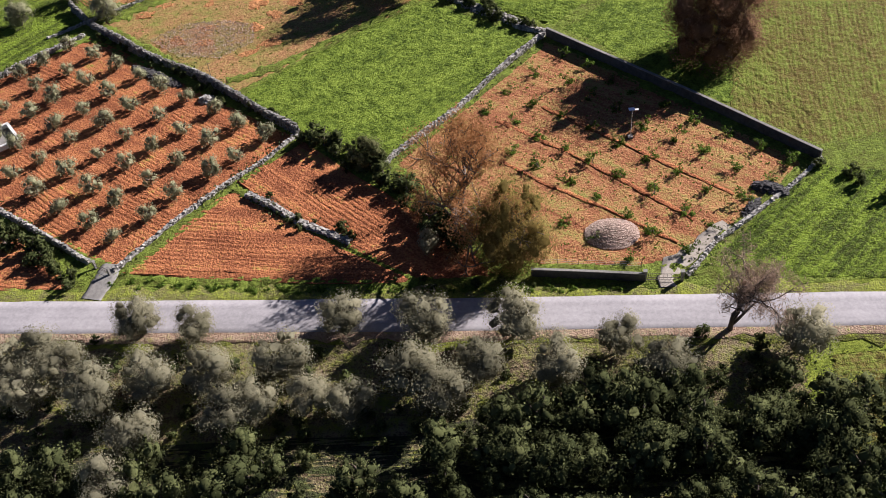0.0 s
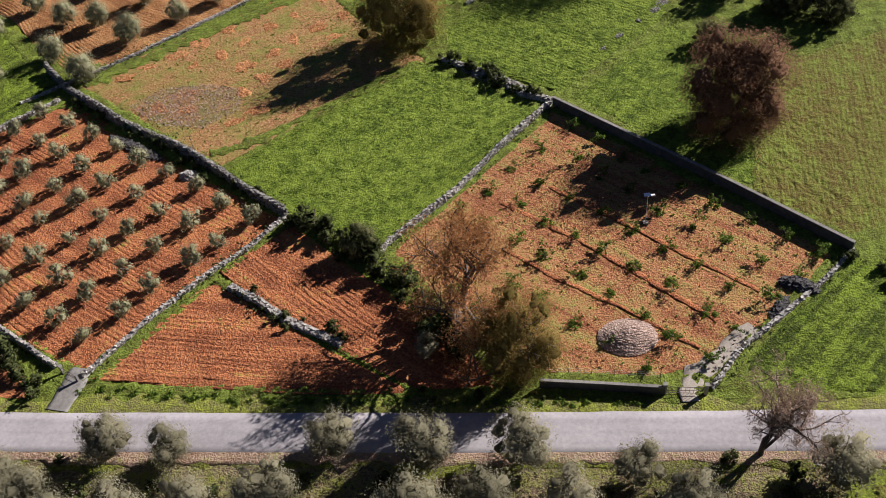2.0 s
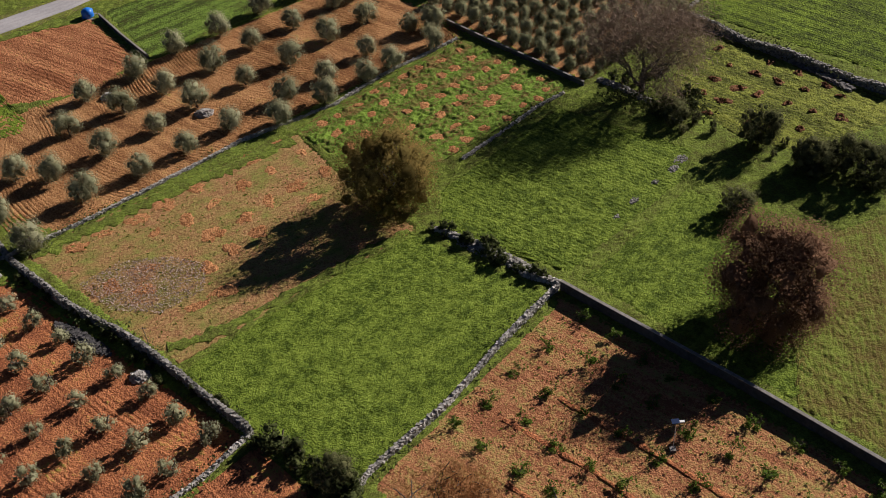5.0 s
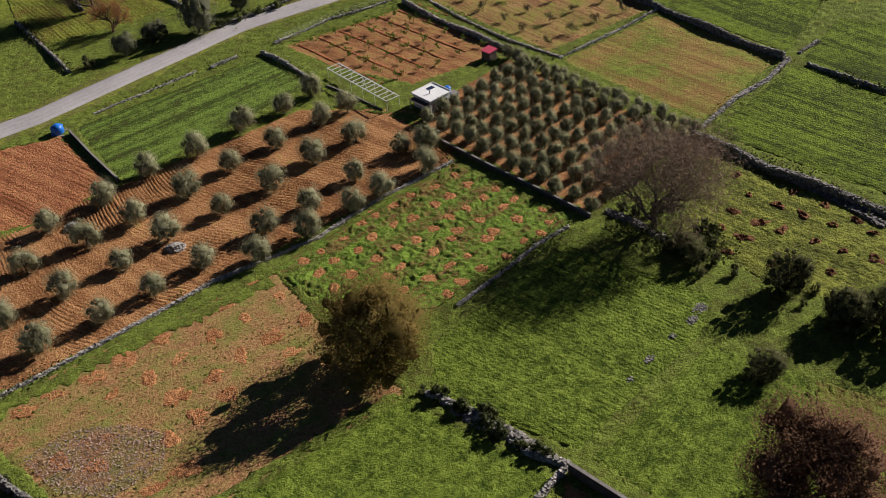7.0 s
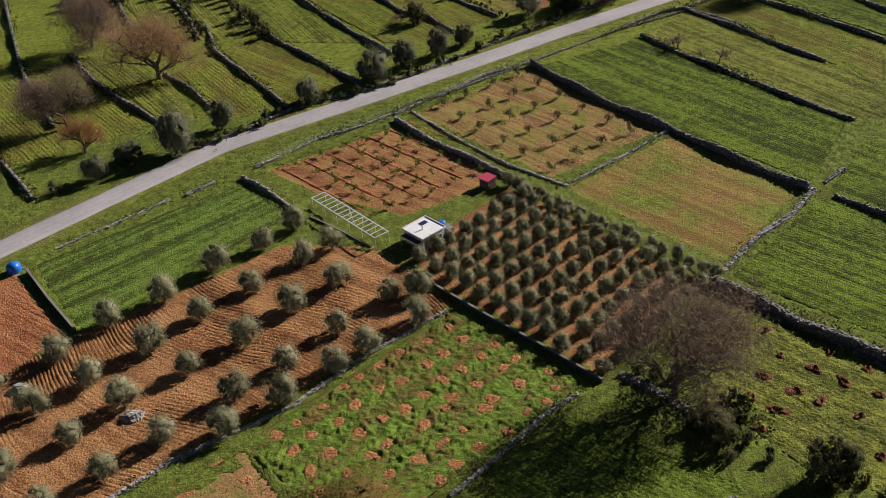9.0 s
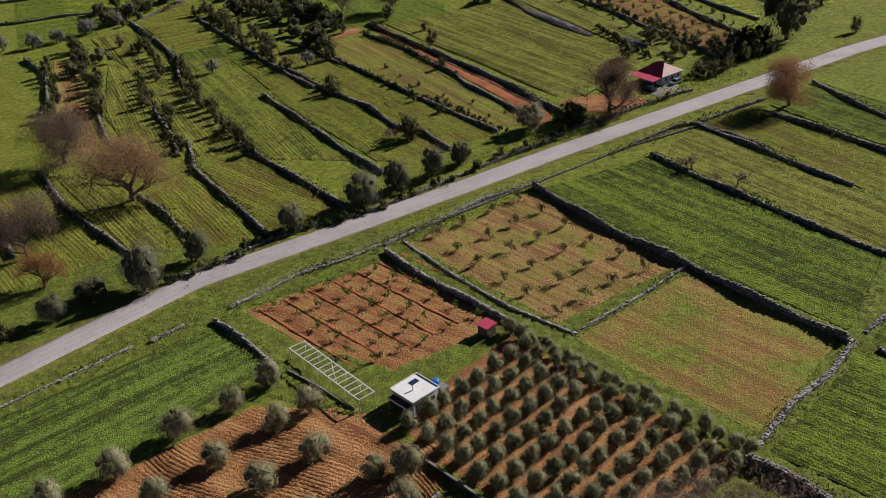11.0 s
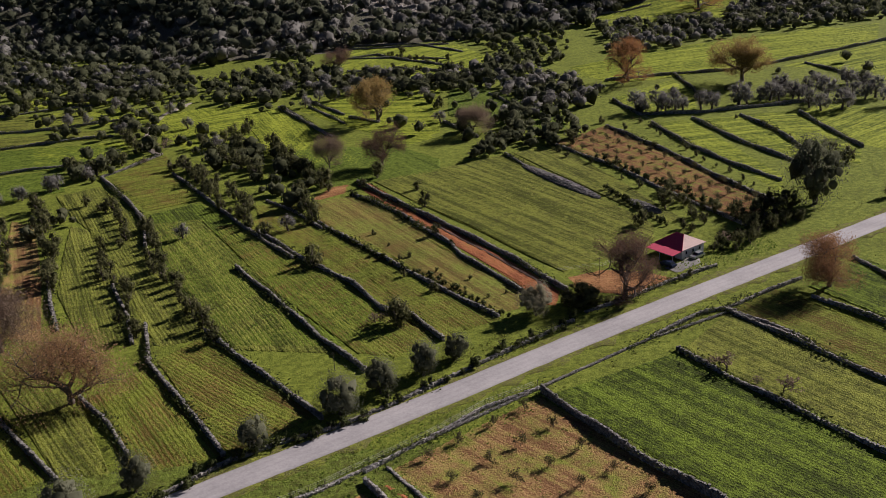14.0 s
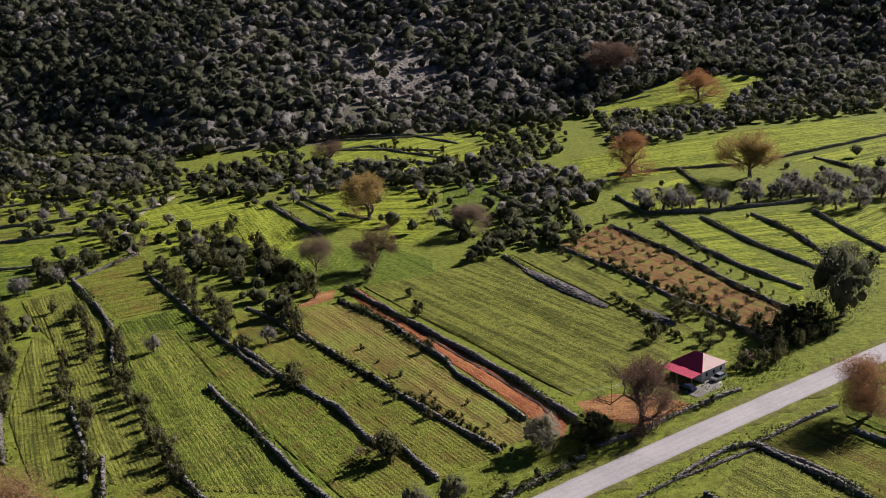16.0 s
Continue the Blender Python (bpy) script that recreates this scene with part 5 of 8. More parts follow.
near_wall([(-42.3, 263.1), (-37.3, 267.5)], 0.6, 1.0)
near_wall([(-31.6, 268.2), (-25.1, 260.7), (-18.8, 251.6)], 0.8, 0.8)
near_wall([(-29.2, 272.6), (-17.3, 282.9), (-7.6, 288.0), (-1.3, 292.5)], 0.6, 0.7)
near_wall([(-0.0, 292.3), (10.6, 300.9), (22.0, 310.0), (32.9, 315.7)], 0.7, 0.8)
near_wall([(-0.0, 289.4), (3.6, 283.0), (11.6, 272.1), (22.6, 258.5)], 1.0, 1.0)
near_wall([(3.8, 293.0), (12.0, 279.2), (22.6, 263.9), (32.5, 254.0)], 0.5, 0.6)
near_wall([(33.4, 314.1), (45.7, 290.5), (57.4, 273.3), (66.6, 258.2), (76.2, 244.6)], 1.3, 1.0)
near_wall([(57.4, 273.3), (45.3, 263.4), (32.4, 253.6)], 0.5, 0.7)
near_wall([(77.2, 244.4), (70.3, 236.6), (62.2, 230.3), (53.7, 221.2)], 0.6, 1.6)
near_wall([(51.1, 217.8), (56.6, 212.3), (61.2, 205.1), (70.0, 195.8), (79.3, 184.9)], 1.3, 2.2)
near_wall([(25.0, 194.3), (19.5, 190.1), (12.6, 183.3), (6.2, 177.2)], 0.5, 0.6)
far_wall([(77.9, 342.6), (86.9, 326.8), (95.4, 309.5), (100.5, 301.2)], 0.9, 0.9)
far_wall([(63.0, 326.5), (69.2, 313.6), (77.5, 299.6), (86.5, 283.5), (94.9, 270.5)], 0.9, 1.0)
far_wall([(98.6, 345.4), (108.2, 329.8), (118.4, 309.6), (133.2, 278.2)], 1.0, 1.0)
far_wall([(116.3, 365.1), (121.2, 344.3), (132.9, 310.0)], 1.0, 1.0)
far_wall([(80.2, 241.3), (86.0, 233.4), (99.8, 216.0)], 0.9, 0.9)
far_wall([(80.1, 246.7), (85.1, 250.6)], 0.7, 1.2)
far_wall([(-126.3, 409.3), (-111.0, 370.1), (-98.2, 338.1), (-87.4, 316.3), (-79.6, 301.3)], 1.2, 1.0)
far_wall([(-94.5, 296.3), (-87.5, 286.7), (-74.2, 267.0)], 1.1, 1.0)
far_wall([(-87.7, 347.0), (-75.1, 324.7), (-65.2, 311.8), (-54.1, 298.3)], 1.2, 0.9)
far_wall([(-58.9, 328.4), (-49.9, 316.3), (-43.3, 304.5)], 1.0, 0.9)
far_wall([(-48.5, 342.3), (-40.0, 327.5), (-31.6, 313.0), (-25.5, 301.4)], 1.2, 0.9)
far_wall([(-37.8, 354.7), (-29.2, 341.5), (-17.3, 324.5), (-8.6, 311.2)], 1.2, 0.9)
far_wall([(-36.2, 392.5), (-22.2, 367.5), (-10.9, 345.7), (-0.6, 328.9)], 1.2, 0.9)
far_wall([(-33.6, 419.4), (-18.1, 393.5), (-4.9, 375.3), (2.6, 358.3), (9.5, 353.2), (15.7, 340.1)], 1.3, 1.0)
far_wall([(-16.5, 423.0), (4.2, 388.1), (15.8, 368.6), (28.5, 349.1)], 1.0, 0.9)
far_wall([(-7.6, 447.6), (-0.8, 438.7), (7.2, 425.5), (14.3, 409.6), (20.9, 397.0), (23.0, 388.0), (27.5, 379.1), (31.7, 370.8), (35.5, 361.7)], 1.0, 1.0)
brush([(-7.6, 447.6), (-0.8, 438.7), (7.2, 425.5), (14.3, 409.6), (20.9, 397.0)], 0.5, 0.34, 0.9, 0.8)
far_wall([(-6.1, 460.1), (8.8, 432.7), (23.0, 407.6), (34.8, 385.5), (46.0, 359.7)], 1.2, 1.0)
far_wall([(44.5, 479.0), (47.5, 470.0), (50.0, 461.5)], 0.8, 1.0)
far_wall([(62.2, 486.8), (77.4, 453.8), (86.6, 425.8), (99.3, 392.5)], 0.9, 0.8)
far_wall([(85.3, 505.1), (98.1, 465.8), (105.3, 434.3), (113.6, 406.9)], 1.1, 0.9)
far_wall([(102.0, 503.9), (106.9, 470.9), (114.1, 445.2), (121.7, 426.6)], 1.1, 0.9)
far_wall([(118.0, 506.8), (123.9, 472.5), (133.9, 439.9)], 1.1, 0.9)
far_wall([(135.7, 505.2), (140.3, 481.2), (140.5, 455.2)], 1.1, 1.2)
far_wall([(96.1, 544.1), (100.6, 517.9), (122.1, 513.5), (154.2, 515.9), (172.2, 518.7)], 1.3, 1.2)
far_wall([(100.9, 581.7), (132.1, 584.1), (156.4, 583.3), (178.9, 590.6), (217.3, 608.6), (241.1, 620.5), (322.5, 650.1)], 1.3, 1.1)
far_wall([(156.9, 502.5), (157.1, 476.2), (158.5, 453.2)], 1.1, 1.0)
far_wall([(132.1, 584.1), (131.8, 551.5), (129.7, 537.5)], 1.1, 1.0)
far_wall([(191.9, 585.5), (197.6, 565.3), (200.1, 537.5)], 1.1, 1.0)
far_wall([(-186.0, 574.0), (-168.9, 575.0), (-150.1, 573.0), (-129.0, 576.7), (-116.7, 580.0)], 1.0, 0.9)
far_wall([(-172.0, 541.5), (-157.1, 543.5), (-142.0, 547.5), (-126.5, 551.5), (-109.4, 552.3)], 1.0, 0.9)
far_wall([(-166.7, 503.0), (-145.8, 504.4), (-130.1, 509.0), (-115.4, 510.9)], 1.0, 0.9)
far_wall([(-97.2, 490.0), (-81.6, 461.4), (-71.4, 440.4), (-64.9, 414.6)], 1.2, 1.1)
far_wall([(-125.4, 451.8), (-112.2, 431.6), (-103.4, 404.8), (-101.2, 391.2)], 1.2, 1.1)
far_wall([(-97.6, 491.6), (-89.7, 503.0), (-81.7, 516.8)], 0.8, 1.0)
far_wall([(78.3, 342.4), (84.0, 334.7), (89.6, 323.4)], 1.0, 1.0)
far_wall([(59.3, 332.7), (65.7, 337.9), (72.6, 342.3), (78.7, 343.5), (87.6, 349.1), (99.9, 355.9)], 0.6, 1.1)
far_wall([(-44.1, 580.9), (-29.5, 548.4), (-19.2, 524.9)], 1.1, 1.2)
far_wall([(-33.3, 592.7), (-14.5, 557.0)], 1.0, 1.0)
far_wall([(-19.0, 715.2), (12.1, 710.8), (38.1, 709.8)], 0.9, 1.0)
far_wall([(-17.8, 686.9), (8.8, 678.4), (35.4, 664.5)], 0.9, 1.0)
far_wall([(-16.2, 650.3), (8.5, 640.9)], 0.9, 1.0)
far_wall([(113.3, 754.8), (148.3, 759.7), (167.4, 767.6)], 1.0, 1.1)
far_wall([(-201.1, 709.5), (-170.4, 697.9)], 1.0, 1.0)
far_wall([(-125.5, 578.1), (-107.9, 582.0)], 1.0, 1.0)
far_wall([(-88.5, 401.3), (-80.4, 378.5), (-73.7, 362.3)], 0.9, 1.4)
far_wall([(-67.5, 387.7), (-58.2, 366.1), (-53.7, 351.3)], 0.9, 1.2)
far_wall([(-53.0, 361.4), (-47.8, 342.2)], 0.9, 1.2)
far_wall([(-19.2, 721.6), (-1.9, 720.9), (20.0, 716.8), (44.1, 681.4)], 1.0, 1.1)
far_wall([(-15.0, 689.9), (-1.6, 691.5), (13.0, 670.5), (24.1, 658.6), (41.0, 637.9)], 1.0, 1.1)
far_wall([(-16.3, 651.7), (-5.2, 648.8), (5.8, 643.2)], 1.0, 1.1)
far_wall([(7.2, 651.0), (24.7, 637.4), (40.0, 624.9), (52.8, 620.1)], 1.0, 1.1)
far_wall([(25.9, 531.3), (32.3, 517.3), (37.3, 504.5)], 1.0, 1.1)
far_wall([(-12.0, 551.8), (-5.2, 545.2), (0.3, 539.2)], 1.0, 1.1)
far_wall([(48.3, 575.3), (55.1, 553.0), (63.3, 532.3)], 1.0, 1.1)
far_wall([(-97.5, 490.1), (-87.6, 471.7), (-76.7, 451.3), (-68.7, 431.8), (-63.7, 417.8)], 0.9, 1.1)
far_wall([(-72.0, 488.4), (-58.2, 462.7), (-47.3, 441.5), (-37.9, 423.7), (-29.4, 408.7), (-21.6, 396.2)], 1.0, 1.0)
far_wall([(-34.4, 448.3), (-24.6, 435.3), (-15.2, 417.8)], 0.8, 1.0)
far_wall([(-182.4, 604.2), (-165.5, 611.5), (-148.5, 616.1), (-130.0, 619.2)], 0.8, 0.9)
far_wall([(-42.6, 581.5), (-30.3, 551.9), (-17.6, 521.4)], 1.0, 1.1)
far_wall([(-30.3, 576.9), (-17.3, 550.3), (-13.6, 541.9)], 0.8, 0.9)

# ---- trees by the near road ----
OLIVE.scatter([(-41.6, 84.7), (-34.1, 82.9), (-15.7, 82.7), (-4.9, 80.1), (5.8, 79.2), (-52.8, 79.6), (-38.5, 74.7), (-31.4, 74.9), (-22.5, 75.7), (-7.2, 72.4), (1.2, 73.3), (10.1, 72.1), (39.3, 73.5)], 5.7)
OLIVE.scatter([(-53.9, 74.5), (-45.1, 73.2), (-19.2, 70.6), (-14.2, 69.5), (22.8, 70.8), (18.0, 75.4), (-38.9, 66.6), (-28.3, 68.6), (-40.9, 60.2), (-56.9, 79.2), (-49.8, 77.5), (-25.5, 70.0), (-3.7, 69.4)], 5.7)
OLIVE.scatter([(42.3, 63.9), (-63.0, 80.5), (-65.4, 74.7), (-61.2, 67.8), (52.5, 69.2)], 3.6)
TAN_TREE.set(*(32.1, 77.5, 13.1, 10.1))
SCRUB.fill([(-13.1, 55.6), (-8.0, 61.5), (-2.8, 64.8), (10.4, 66.6), (29.3, 64.3), (44.9, 60.2), (55.7, 59.1), (49.9, 45.6), (-13.0, 51.0)], 3.4)
SCRUB.fill([(-61.7, 65.0), (-41.8, 64.7), (-27.4, 64.5), (-13.1, 62.0), (-13.0, 51.0), (-58.5, 54.9)], 3.6)
SCRUB.fill([(2.2, 65.0), (11.5, 68.4), (21.4, 70.2), (31.5, 69.8), (37.5, 68.8), (42.5, 64.5), (41.0, 56.0), (-1.0, 58.5)], 2.6, 5.2)
LOWSHRUB.fill([(-62.9, 78.1), (-37.4, 79.0), (-9.1, 75.2), (21.4, 72.9), (40.6, 71.7), (37.7, 62.4), (10.4, 66.6), (-9.3, 63.9), (-55.5, 66.7)], 3.2)
LOWSHRUB.scatter([(-47.0, 84.1), (29.0, 76.4), (34.8, 74.9), (0.5, 74.6), (-59.5, 99.3), (-54.9, 96.6), (-63.7, 103.2), (14.5, 67.8), (8.0, 68.4), (-35.4, 79.7), (-44.5, 78.8), (-9.1, 76.9), (21.4, 69.5), (36.8, 70.4), (-18.9, 77.9), (-12.5, 68.8), (-21.1, 66.5)], 2.0, 0.5)
LOWSHRUB.row([(-21.7, 122.4), (-17.1, 118.0), (-12.8, 114.8), (-8.6, 109.4), (-5.1, 104.1), (-2.5, 98.6), (0.4, 94.9)], 1.2, 0.8, 3.4)
BUSH.set(-12.6, 114.6, 4.8, 5.6, "bushy grey-green evergreen in a field hedge")
OLIVE.scatter([(-4.1, 95.6)], 3.2)
LOWSHRUB.row([(-66.1, 105.7), (-60.1, 101.6), (-55.2, 97.7), (-53.0, 94.8)], 1.6, 0.5, 2.8)
LOWSHRUB.row([(-30.3, 109.7), (-25.0, 105.6), (-19.9, 101.8), (-14.3, 98.1)], 1.6, 0.7, 1.3)
LOWSHRUB.row([(-61.1, 156.2), (-54.0, 150.6), (-43.7, 141.4), (-34.3, 133.7), (-26.3, 125.9)], 1.8, 0.6, 1.3)
LOWSHRUB.row([(1.8, 158.6), (7.0, 155.4), (11.0, 150.6), (14.9, 146.8)], 1.0, 0.8, 2.0)
LOWSHRUB.row([(52.1, 105.2), (54.8, 102.4), (58.9, 98.9)], 3.0, 0.6, 2.0)
LOWSHRUB.row([(-9.6, 90.3), (-1.5, 88.6), (8.1, 87.8)], 3.0, 0.6, 1.1)
WEEDY.row([(-47.5, 94.7), (-39.5, 92.9), (-31.7, 91.6), (-24.0, 90.4), (-13.4, 89.2), (5.8, 87.0), (20.2, 85.7)], 1.1, 0.4, 0.38)

# ---- large trees ----
RUST.set(1.2, 99.9, 16.0, 16.0)
YELLOW.set(*(7.0, 91.5, 13.0, 10.7))
DARKRED.set(43.4, 135.0, 15.0, 15.6)
YELLOW.set(-5.9, 166.4, 14.2, 16.2)
BARE.set(38.4, 192.0, 17.4, 19.0)
BUSH.set(59.3, 167.0, 5.6, 6.0)
BUSH.set(64.2, 166.4, 6.0, 6.4)
LOWSHRUB.scatter([(40.2, 187.6), (42.4, 185.4), (43.9, 187.8), (45.4, 186.2), (46.8, 188.4), (44.9, 190.6), (41.6, 189.6), (36.6, 195.4), (34.8, 197.2), (40.4, 196.0), (43.4, 197.2)], 2.3, 0.4)
brush([(31.0, 193.5), (36.0, 190.0), (41.0, 187.0), (46.0, 187.5), (49.0, 183.0)], 0.18, 0.26, 0.9, 1.6)
stone_wall([(32.0, 197.6), (35.2, 194.6), (38.2, 190.8), (41.2, 187.0), (43.0, 182.6)], 0.45, 1.2, 0.42, M_FARSTONE, "tumbled stones and brambles beneath a bare tree")
PALE_OAK.set(*(-59.8, 326.3, 15.8, 18.6))
BARE.set(*(-83.5, 353.4, 14.3, 17.8))
BARE.set(*(-76.2, 300.5, 13.4, 15.3))
RUST.set(*(-68.7, 287.2, 8.5, 7.8))
BROWN_TREE.set(*(58.6, 354.9, 13.7, 15.0))
ROUND_RUST.set(*(104.3, 350.2, 12.4, 13.4))
DARK_OLIVE.set(*(123.0, 404.7, 19.2, 15.8))
AMBER.set(*(0.0, 541.1, 17.3, 17.6))
BROWN_TREE.set(*(1.9, 478.4, 13.7, 13.5))
BARE.set(*(-16.3, 480.5, 11.3, 10.5))
BARE.set(*(35.7, 508.9, 10.9, 12.6))
RUST.set(*(192.3, 751.2, 19.9, 25.0))
RUST.set(*(110.4, 579.1, 18.5, 19.1))
AMBER.set(*(154.9, 560.2, 18.9, 20.6))
BROWN_TREE.set(*(149.4, 803.1, 20.6, 32.3))
BROWN_TREE.set(*(-20.8, 659.0, 11.8, 14.0))
for bx, by, high, wide in ((53.5, 173.6, 8.5, 8.5), (59.6, 165.6, 6.8, 7.7), (66.9, 162.4, 7.9, 10.6), (45.6, 157.6, 4.9, 6.6), (42.2, 182.3, 4.4, 5.1), (42.2, 185.2, 3.5, 6.0)):
    BUSH.set(bx, by, high * 0.85, wide * 0.9)

SHRUB.scatter([(55.0, 170.5), (57.6, 173.3), (47.6, 178.6), (45.0, 181.7), (39.0, 185.3), (42.7, 179.2)], 2.6)

# ---- groves ----
GU, GV, GO = np.array((4.65, -3.85)), np.array((4.05, 4.0)), np.array((-55.9, 138.1))
for a in range(-8, 9):
    for b in range(-9, 7):
        q = GO + a * GU + b * GV
        if inside([(-64.0, 155.2), (-24.7, 121.8), (-47.8, 98.5), (-51.9, 101.2), (-97.4, 134.3), (-93.5, 136.8)], q[0], q[1]):
            YOUNG.set(*(q + rng.normal(0, 0.3, 2)), rng.uniform(2.0, 3.1))
GROVE.scatter([(-32.3, 235.1), (-24.8, 240.9), (-19.5, 246.6), (-40.0, 226.7), (-47.8, 221.4), (-25.0, 227.4), (-17.0, 234.8), (-11.9, 238.6), (-32.7, 220.7), (-39.4, 213.2), (-17.6, 221.0), (-9.9, 226.8), (-24.6, 213.1), (-32.5, 206.9), (-1.6, 221.7), (2.9, 222.0), (2.8, 214.6), (-10.0, 213.7), (-5.1, 208.1), (-9.8, 204.5), (-17.3, 206.0), (-24.7, 200.1), (-17.3, 197.9), (-47.4, 206.3), (-54.4, 212.9), (-62.3, 206.2), (-54.2, 200.6), (-40.8, 200.3)], 4.8)
GROVE.scatter([(-24.8, 192.3), (-33.8, 192.1), (-47.0, 193.5), (-62.8, 194.7), (-54.7, 187.4), (-40.4, 186.1), (-47.5, 180.8), (-55.5, 174.9), (-62.1, 181.4)], 4.8)
GROVE.scatter([(-75.8, 188.3), (-68.7, 182.6), (-68.6, 170.6), (-61.2, 163.2), (-81.6, 180.1), (-77.4, 163.2), (-86.0, 172.4)], 4.8)
D0, DU, DV = np.array((8.0, 225.2)), np.array((50.7, 218.7)) - np.array((28.8, 197.8)), np.array((28.8, 197.8)) - np.array((8.0, 225.2))
for a in range(9):
    for b in range(-2, 11):
        q = D0 + DV * (b / 9.0) + DU * ((a + 0.3) / 8.0)
        if inside([(6.5, 223.8), (28.9, 197.3), (51.4, 218.9), (22.3, 256.3), (10.0, 244.1), (1.5, 236.8)], q[0], q[1]):
            DENSE.set(*(q + rng.normal(0, 0.22, 2)), rng.uniform(2.7, 3.5), rng.uniform(2.7, 3.3))
DENSE.row([(22.3, 256.3), (30.9, 244.0), (41.9, 231.8), (51.8, 219.3)], 2.7, 0.3)

brush([(55.7, 213.6), (60.0, 208.6), (65.9, 202.2), (70.2, 196.4), (74.1, 188.7)], 0.3, 0.26, 0.7, 0.9)
stone_wall([(54.6, 213.0), (60.0, 207.0), (65.4, 200.6), (70.0, 194.0), (73.6, 187.4)], 0.4, 1.6, 0.4, M_DARKSTONE, "tumbled dark stones beneath a field wall")

# ---- trees along the far road and beyond it ----
for tree in ((-5.1, 312.6, 8.1, 8.5), (2.5, 319.1, 7.4, 7.2), (11.0, 325.4, 7.0, 6.6), (18.0, 331.1, 5.9, 6.0), (-19.9, 303.4, 6.2, 6.8), (-39.1, 292.8, 7.0, 6.5), (-47.5, 282.5, 10.1, 9.3), (-57.0, 280.7, 4.4, 7.8)):
    DARK_OLIVE.set(*tree)
DARK_OLIVE.set(-63.0, 273.8, 5.6, 6.4)
SHRUB.set(-69.9, 268.6, 3.2, 3.6)
OLIVE.set(*(37.1, 348.4, 6.7, 7.3))
LOWSHRUB.row([(-43.2, 284.2), (-35.0, 290.4), (-24.4, 299.4), (-16.6, 304.0), (-6.2, 307.6), (7.0, 316.1), (22.7, 328.0), (33.2, 335.5), (44.5, 343.8)], 2.6, 0.9, 2.1)
LOWSHRUB.row([(-17.0, 420.6), (-10.4, 411.2), (-2.7, 398.5), (2.9, 388.9), (8.2, 381.5), (14.4, 375.1), (19.1, 367.6), (24.4, 358.6), (30.3, 348.9)], 2.2, 0.5, 1.6)
LOWSHRUB.row([(-7.6, 447.6), (-0.8, 438.7), (7.2, 425.5), (14.3, 409.6), (20.9, 397.0)], 2.6, 0.5, 1.5)
LOWSHRUB.row([(70.0, 431.0), (73.0, 422.0), (76.5, 408.0), (79.5, 398.0)], 1.6, 0.6, 1.8)
LOWSHRUB.row([(75.8, 462.3), (83.1, 442.6), (90.6, 423.5), (96.6, 408.9)], 2.6, 1.0, 2.2)
stone_wall([(-43.2, 284.2), (-35.0, 290.4), (-24.4, 299.4), (-16.6, 304.0), (-6.2, 307.6), (7.0, 316.1), (22.7, 328.0), (33.2, 335.5), (44.5, 343.8)], 0.5, 0.5, 0.5, M_FARSTONE, "low tumbled stone wall overgrown with brambles beside the road")
brush([(-43.2, 284.2), (-35.0, 290.4), (-24.4, 299.4), (-16.6, 304.0), (-6.2, 307.6), (7.0, 316.1), (22.7, 328.0), (33.2, 335.5), (44.5, 343.8)], 0.35, 0.26, 0.8)
stone_wall([(-17.4, 283.0), (-1.5, 292.5), (15.3, 303.9), (33.6, 316.2), (58.4, 332.2), (80.2, 342.6)], 0.25, 0.4, 0.32, M_FARSTONE, "low line of tumbled stones between the road and the plots")
brush([(-17.4, 283.0), (-1.5, 292.5), (15.3, 303.9), (33.6, 316.2), (58.4, 332.2), (80.2, 342.6)], 0.5, 0.24, 0.5)
DISTANT.scatter([(37.1, 350.8), (-125.1, 466.6), (-24.9, 418.7), (-137.9, 466.9), (-118.9, 471.4)], 5.0)
SHRUB.scatter([(49.5, 351.5), (-15.8, 395.3), (17.5, 404.7), (69.1, 484.7), (72.8, 399.4), (87.9, 400.6), (83.3, 415.4)], 5.0)
SHRUB.row([(86.0, 426.4), (89.7, 413.6), (97.8, 400.5), (105.2, 388.4), (113.4, 393.7)], 5, 1.0, 3.5)
SHRUB.row([(-115.1, 441.6), (-107.0, 422.0), (-100.5, 404.2), (-97.8, 388.8)], 5.5, 0.9, 4.4)
SHRUB.row([(-109.8, 458.5), (-101.9, 438.2), (-95.3, 422.1), (-91.1, 411.2), (-86.7, 397.8), (-83.6, 388.5)], 4.4, 0.9, 5.1)
SHRUB.row([(-93.3, 457.7), (-86.4, 449.7), (-82.8, 451.2), (-73.9, 427.7), (-72.6, 416.5)], 5.5, 0.9, 4.4)
SHRUB.row([(-78.5, 420.0), (-72.3, 400.6), (-70.6, 391.4), (-65.7, 385.6), (-60.9, 378.1), (-58.6, 367.3), (-54.9, 354.5)], 4.9, 0.9, 4.4)
SHRUB.row([(-68.7, 431.8), (-63.4, 416.2), (-59.2, 400.7), (-54.2, 388.9), (-47.9, 379.1), (-45.0, 370.6), (-39.7, 361.7), (-34.7, 350.3)], 4.4, 0.9, 4.6)
SHRUB.row([(-73.0, 494.0), (-70.0, 500.9), (-60.2, 475.5), (-53.5, 457.4), (-44.8, 440.8), (-36.8, 425.6), (-32.2, 414.9)], 4.7, 0.9, 4.6)
SHRUB.row([(-61.3, 482.3), (-53.5, 466.7), (-45.4, 455.1), (-38.1, 436.7)], 5.2, 0.9, 4.6)
SHRUB.row([(-39.6, 513.6), (-29.7, 483.1), (-18.9, 463.4), (-15.2, 454.3)], 4.4, 0.9, 5.4)
SHRUB.row([(-33.6, 497.5), (-23.3, 471.0), (-17.2, 456.2)], 4.7, 0.9, 5.1)
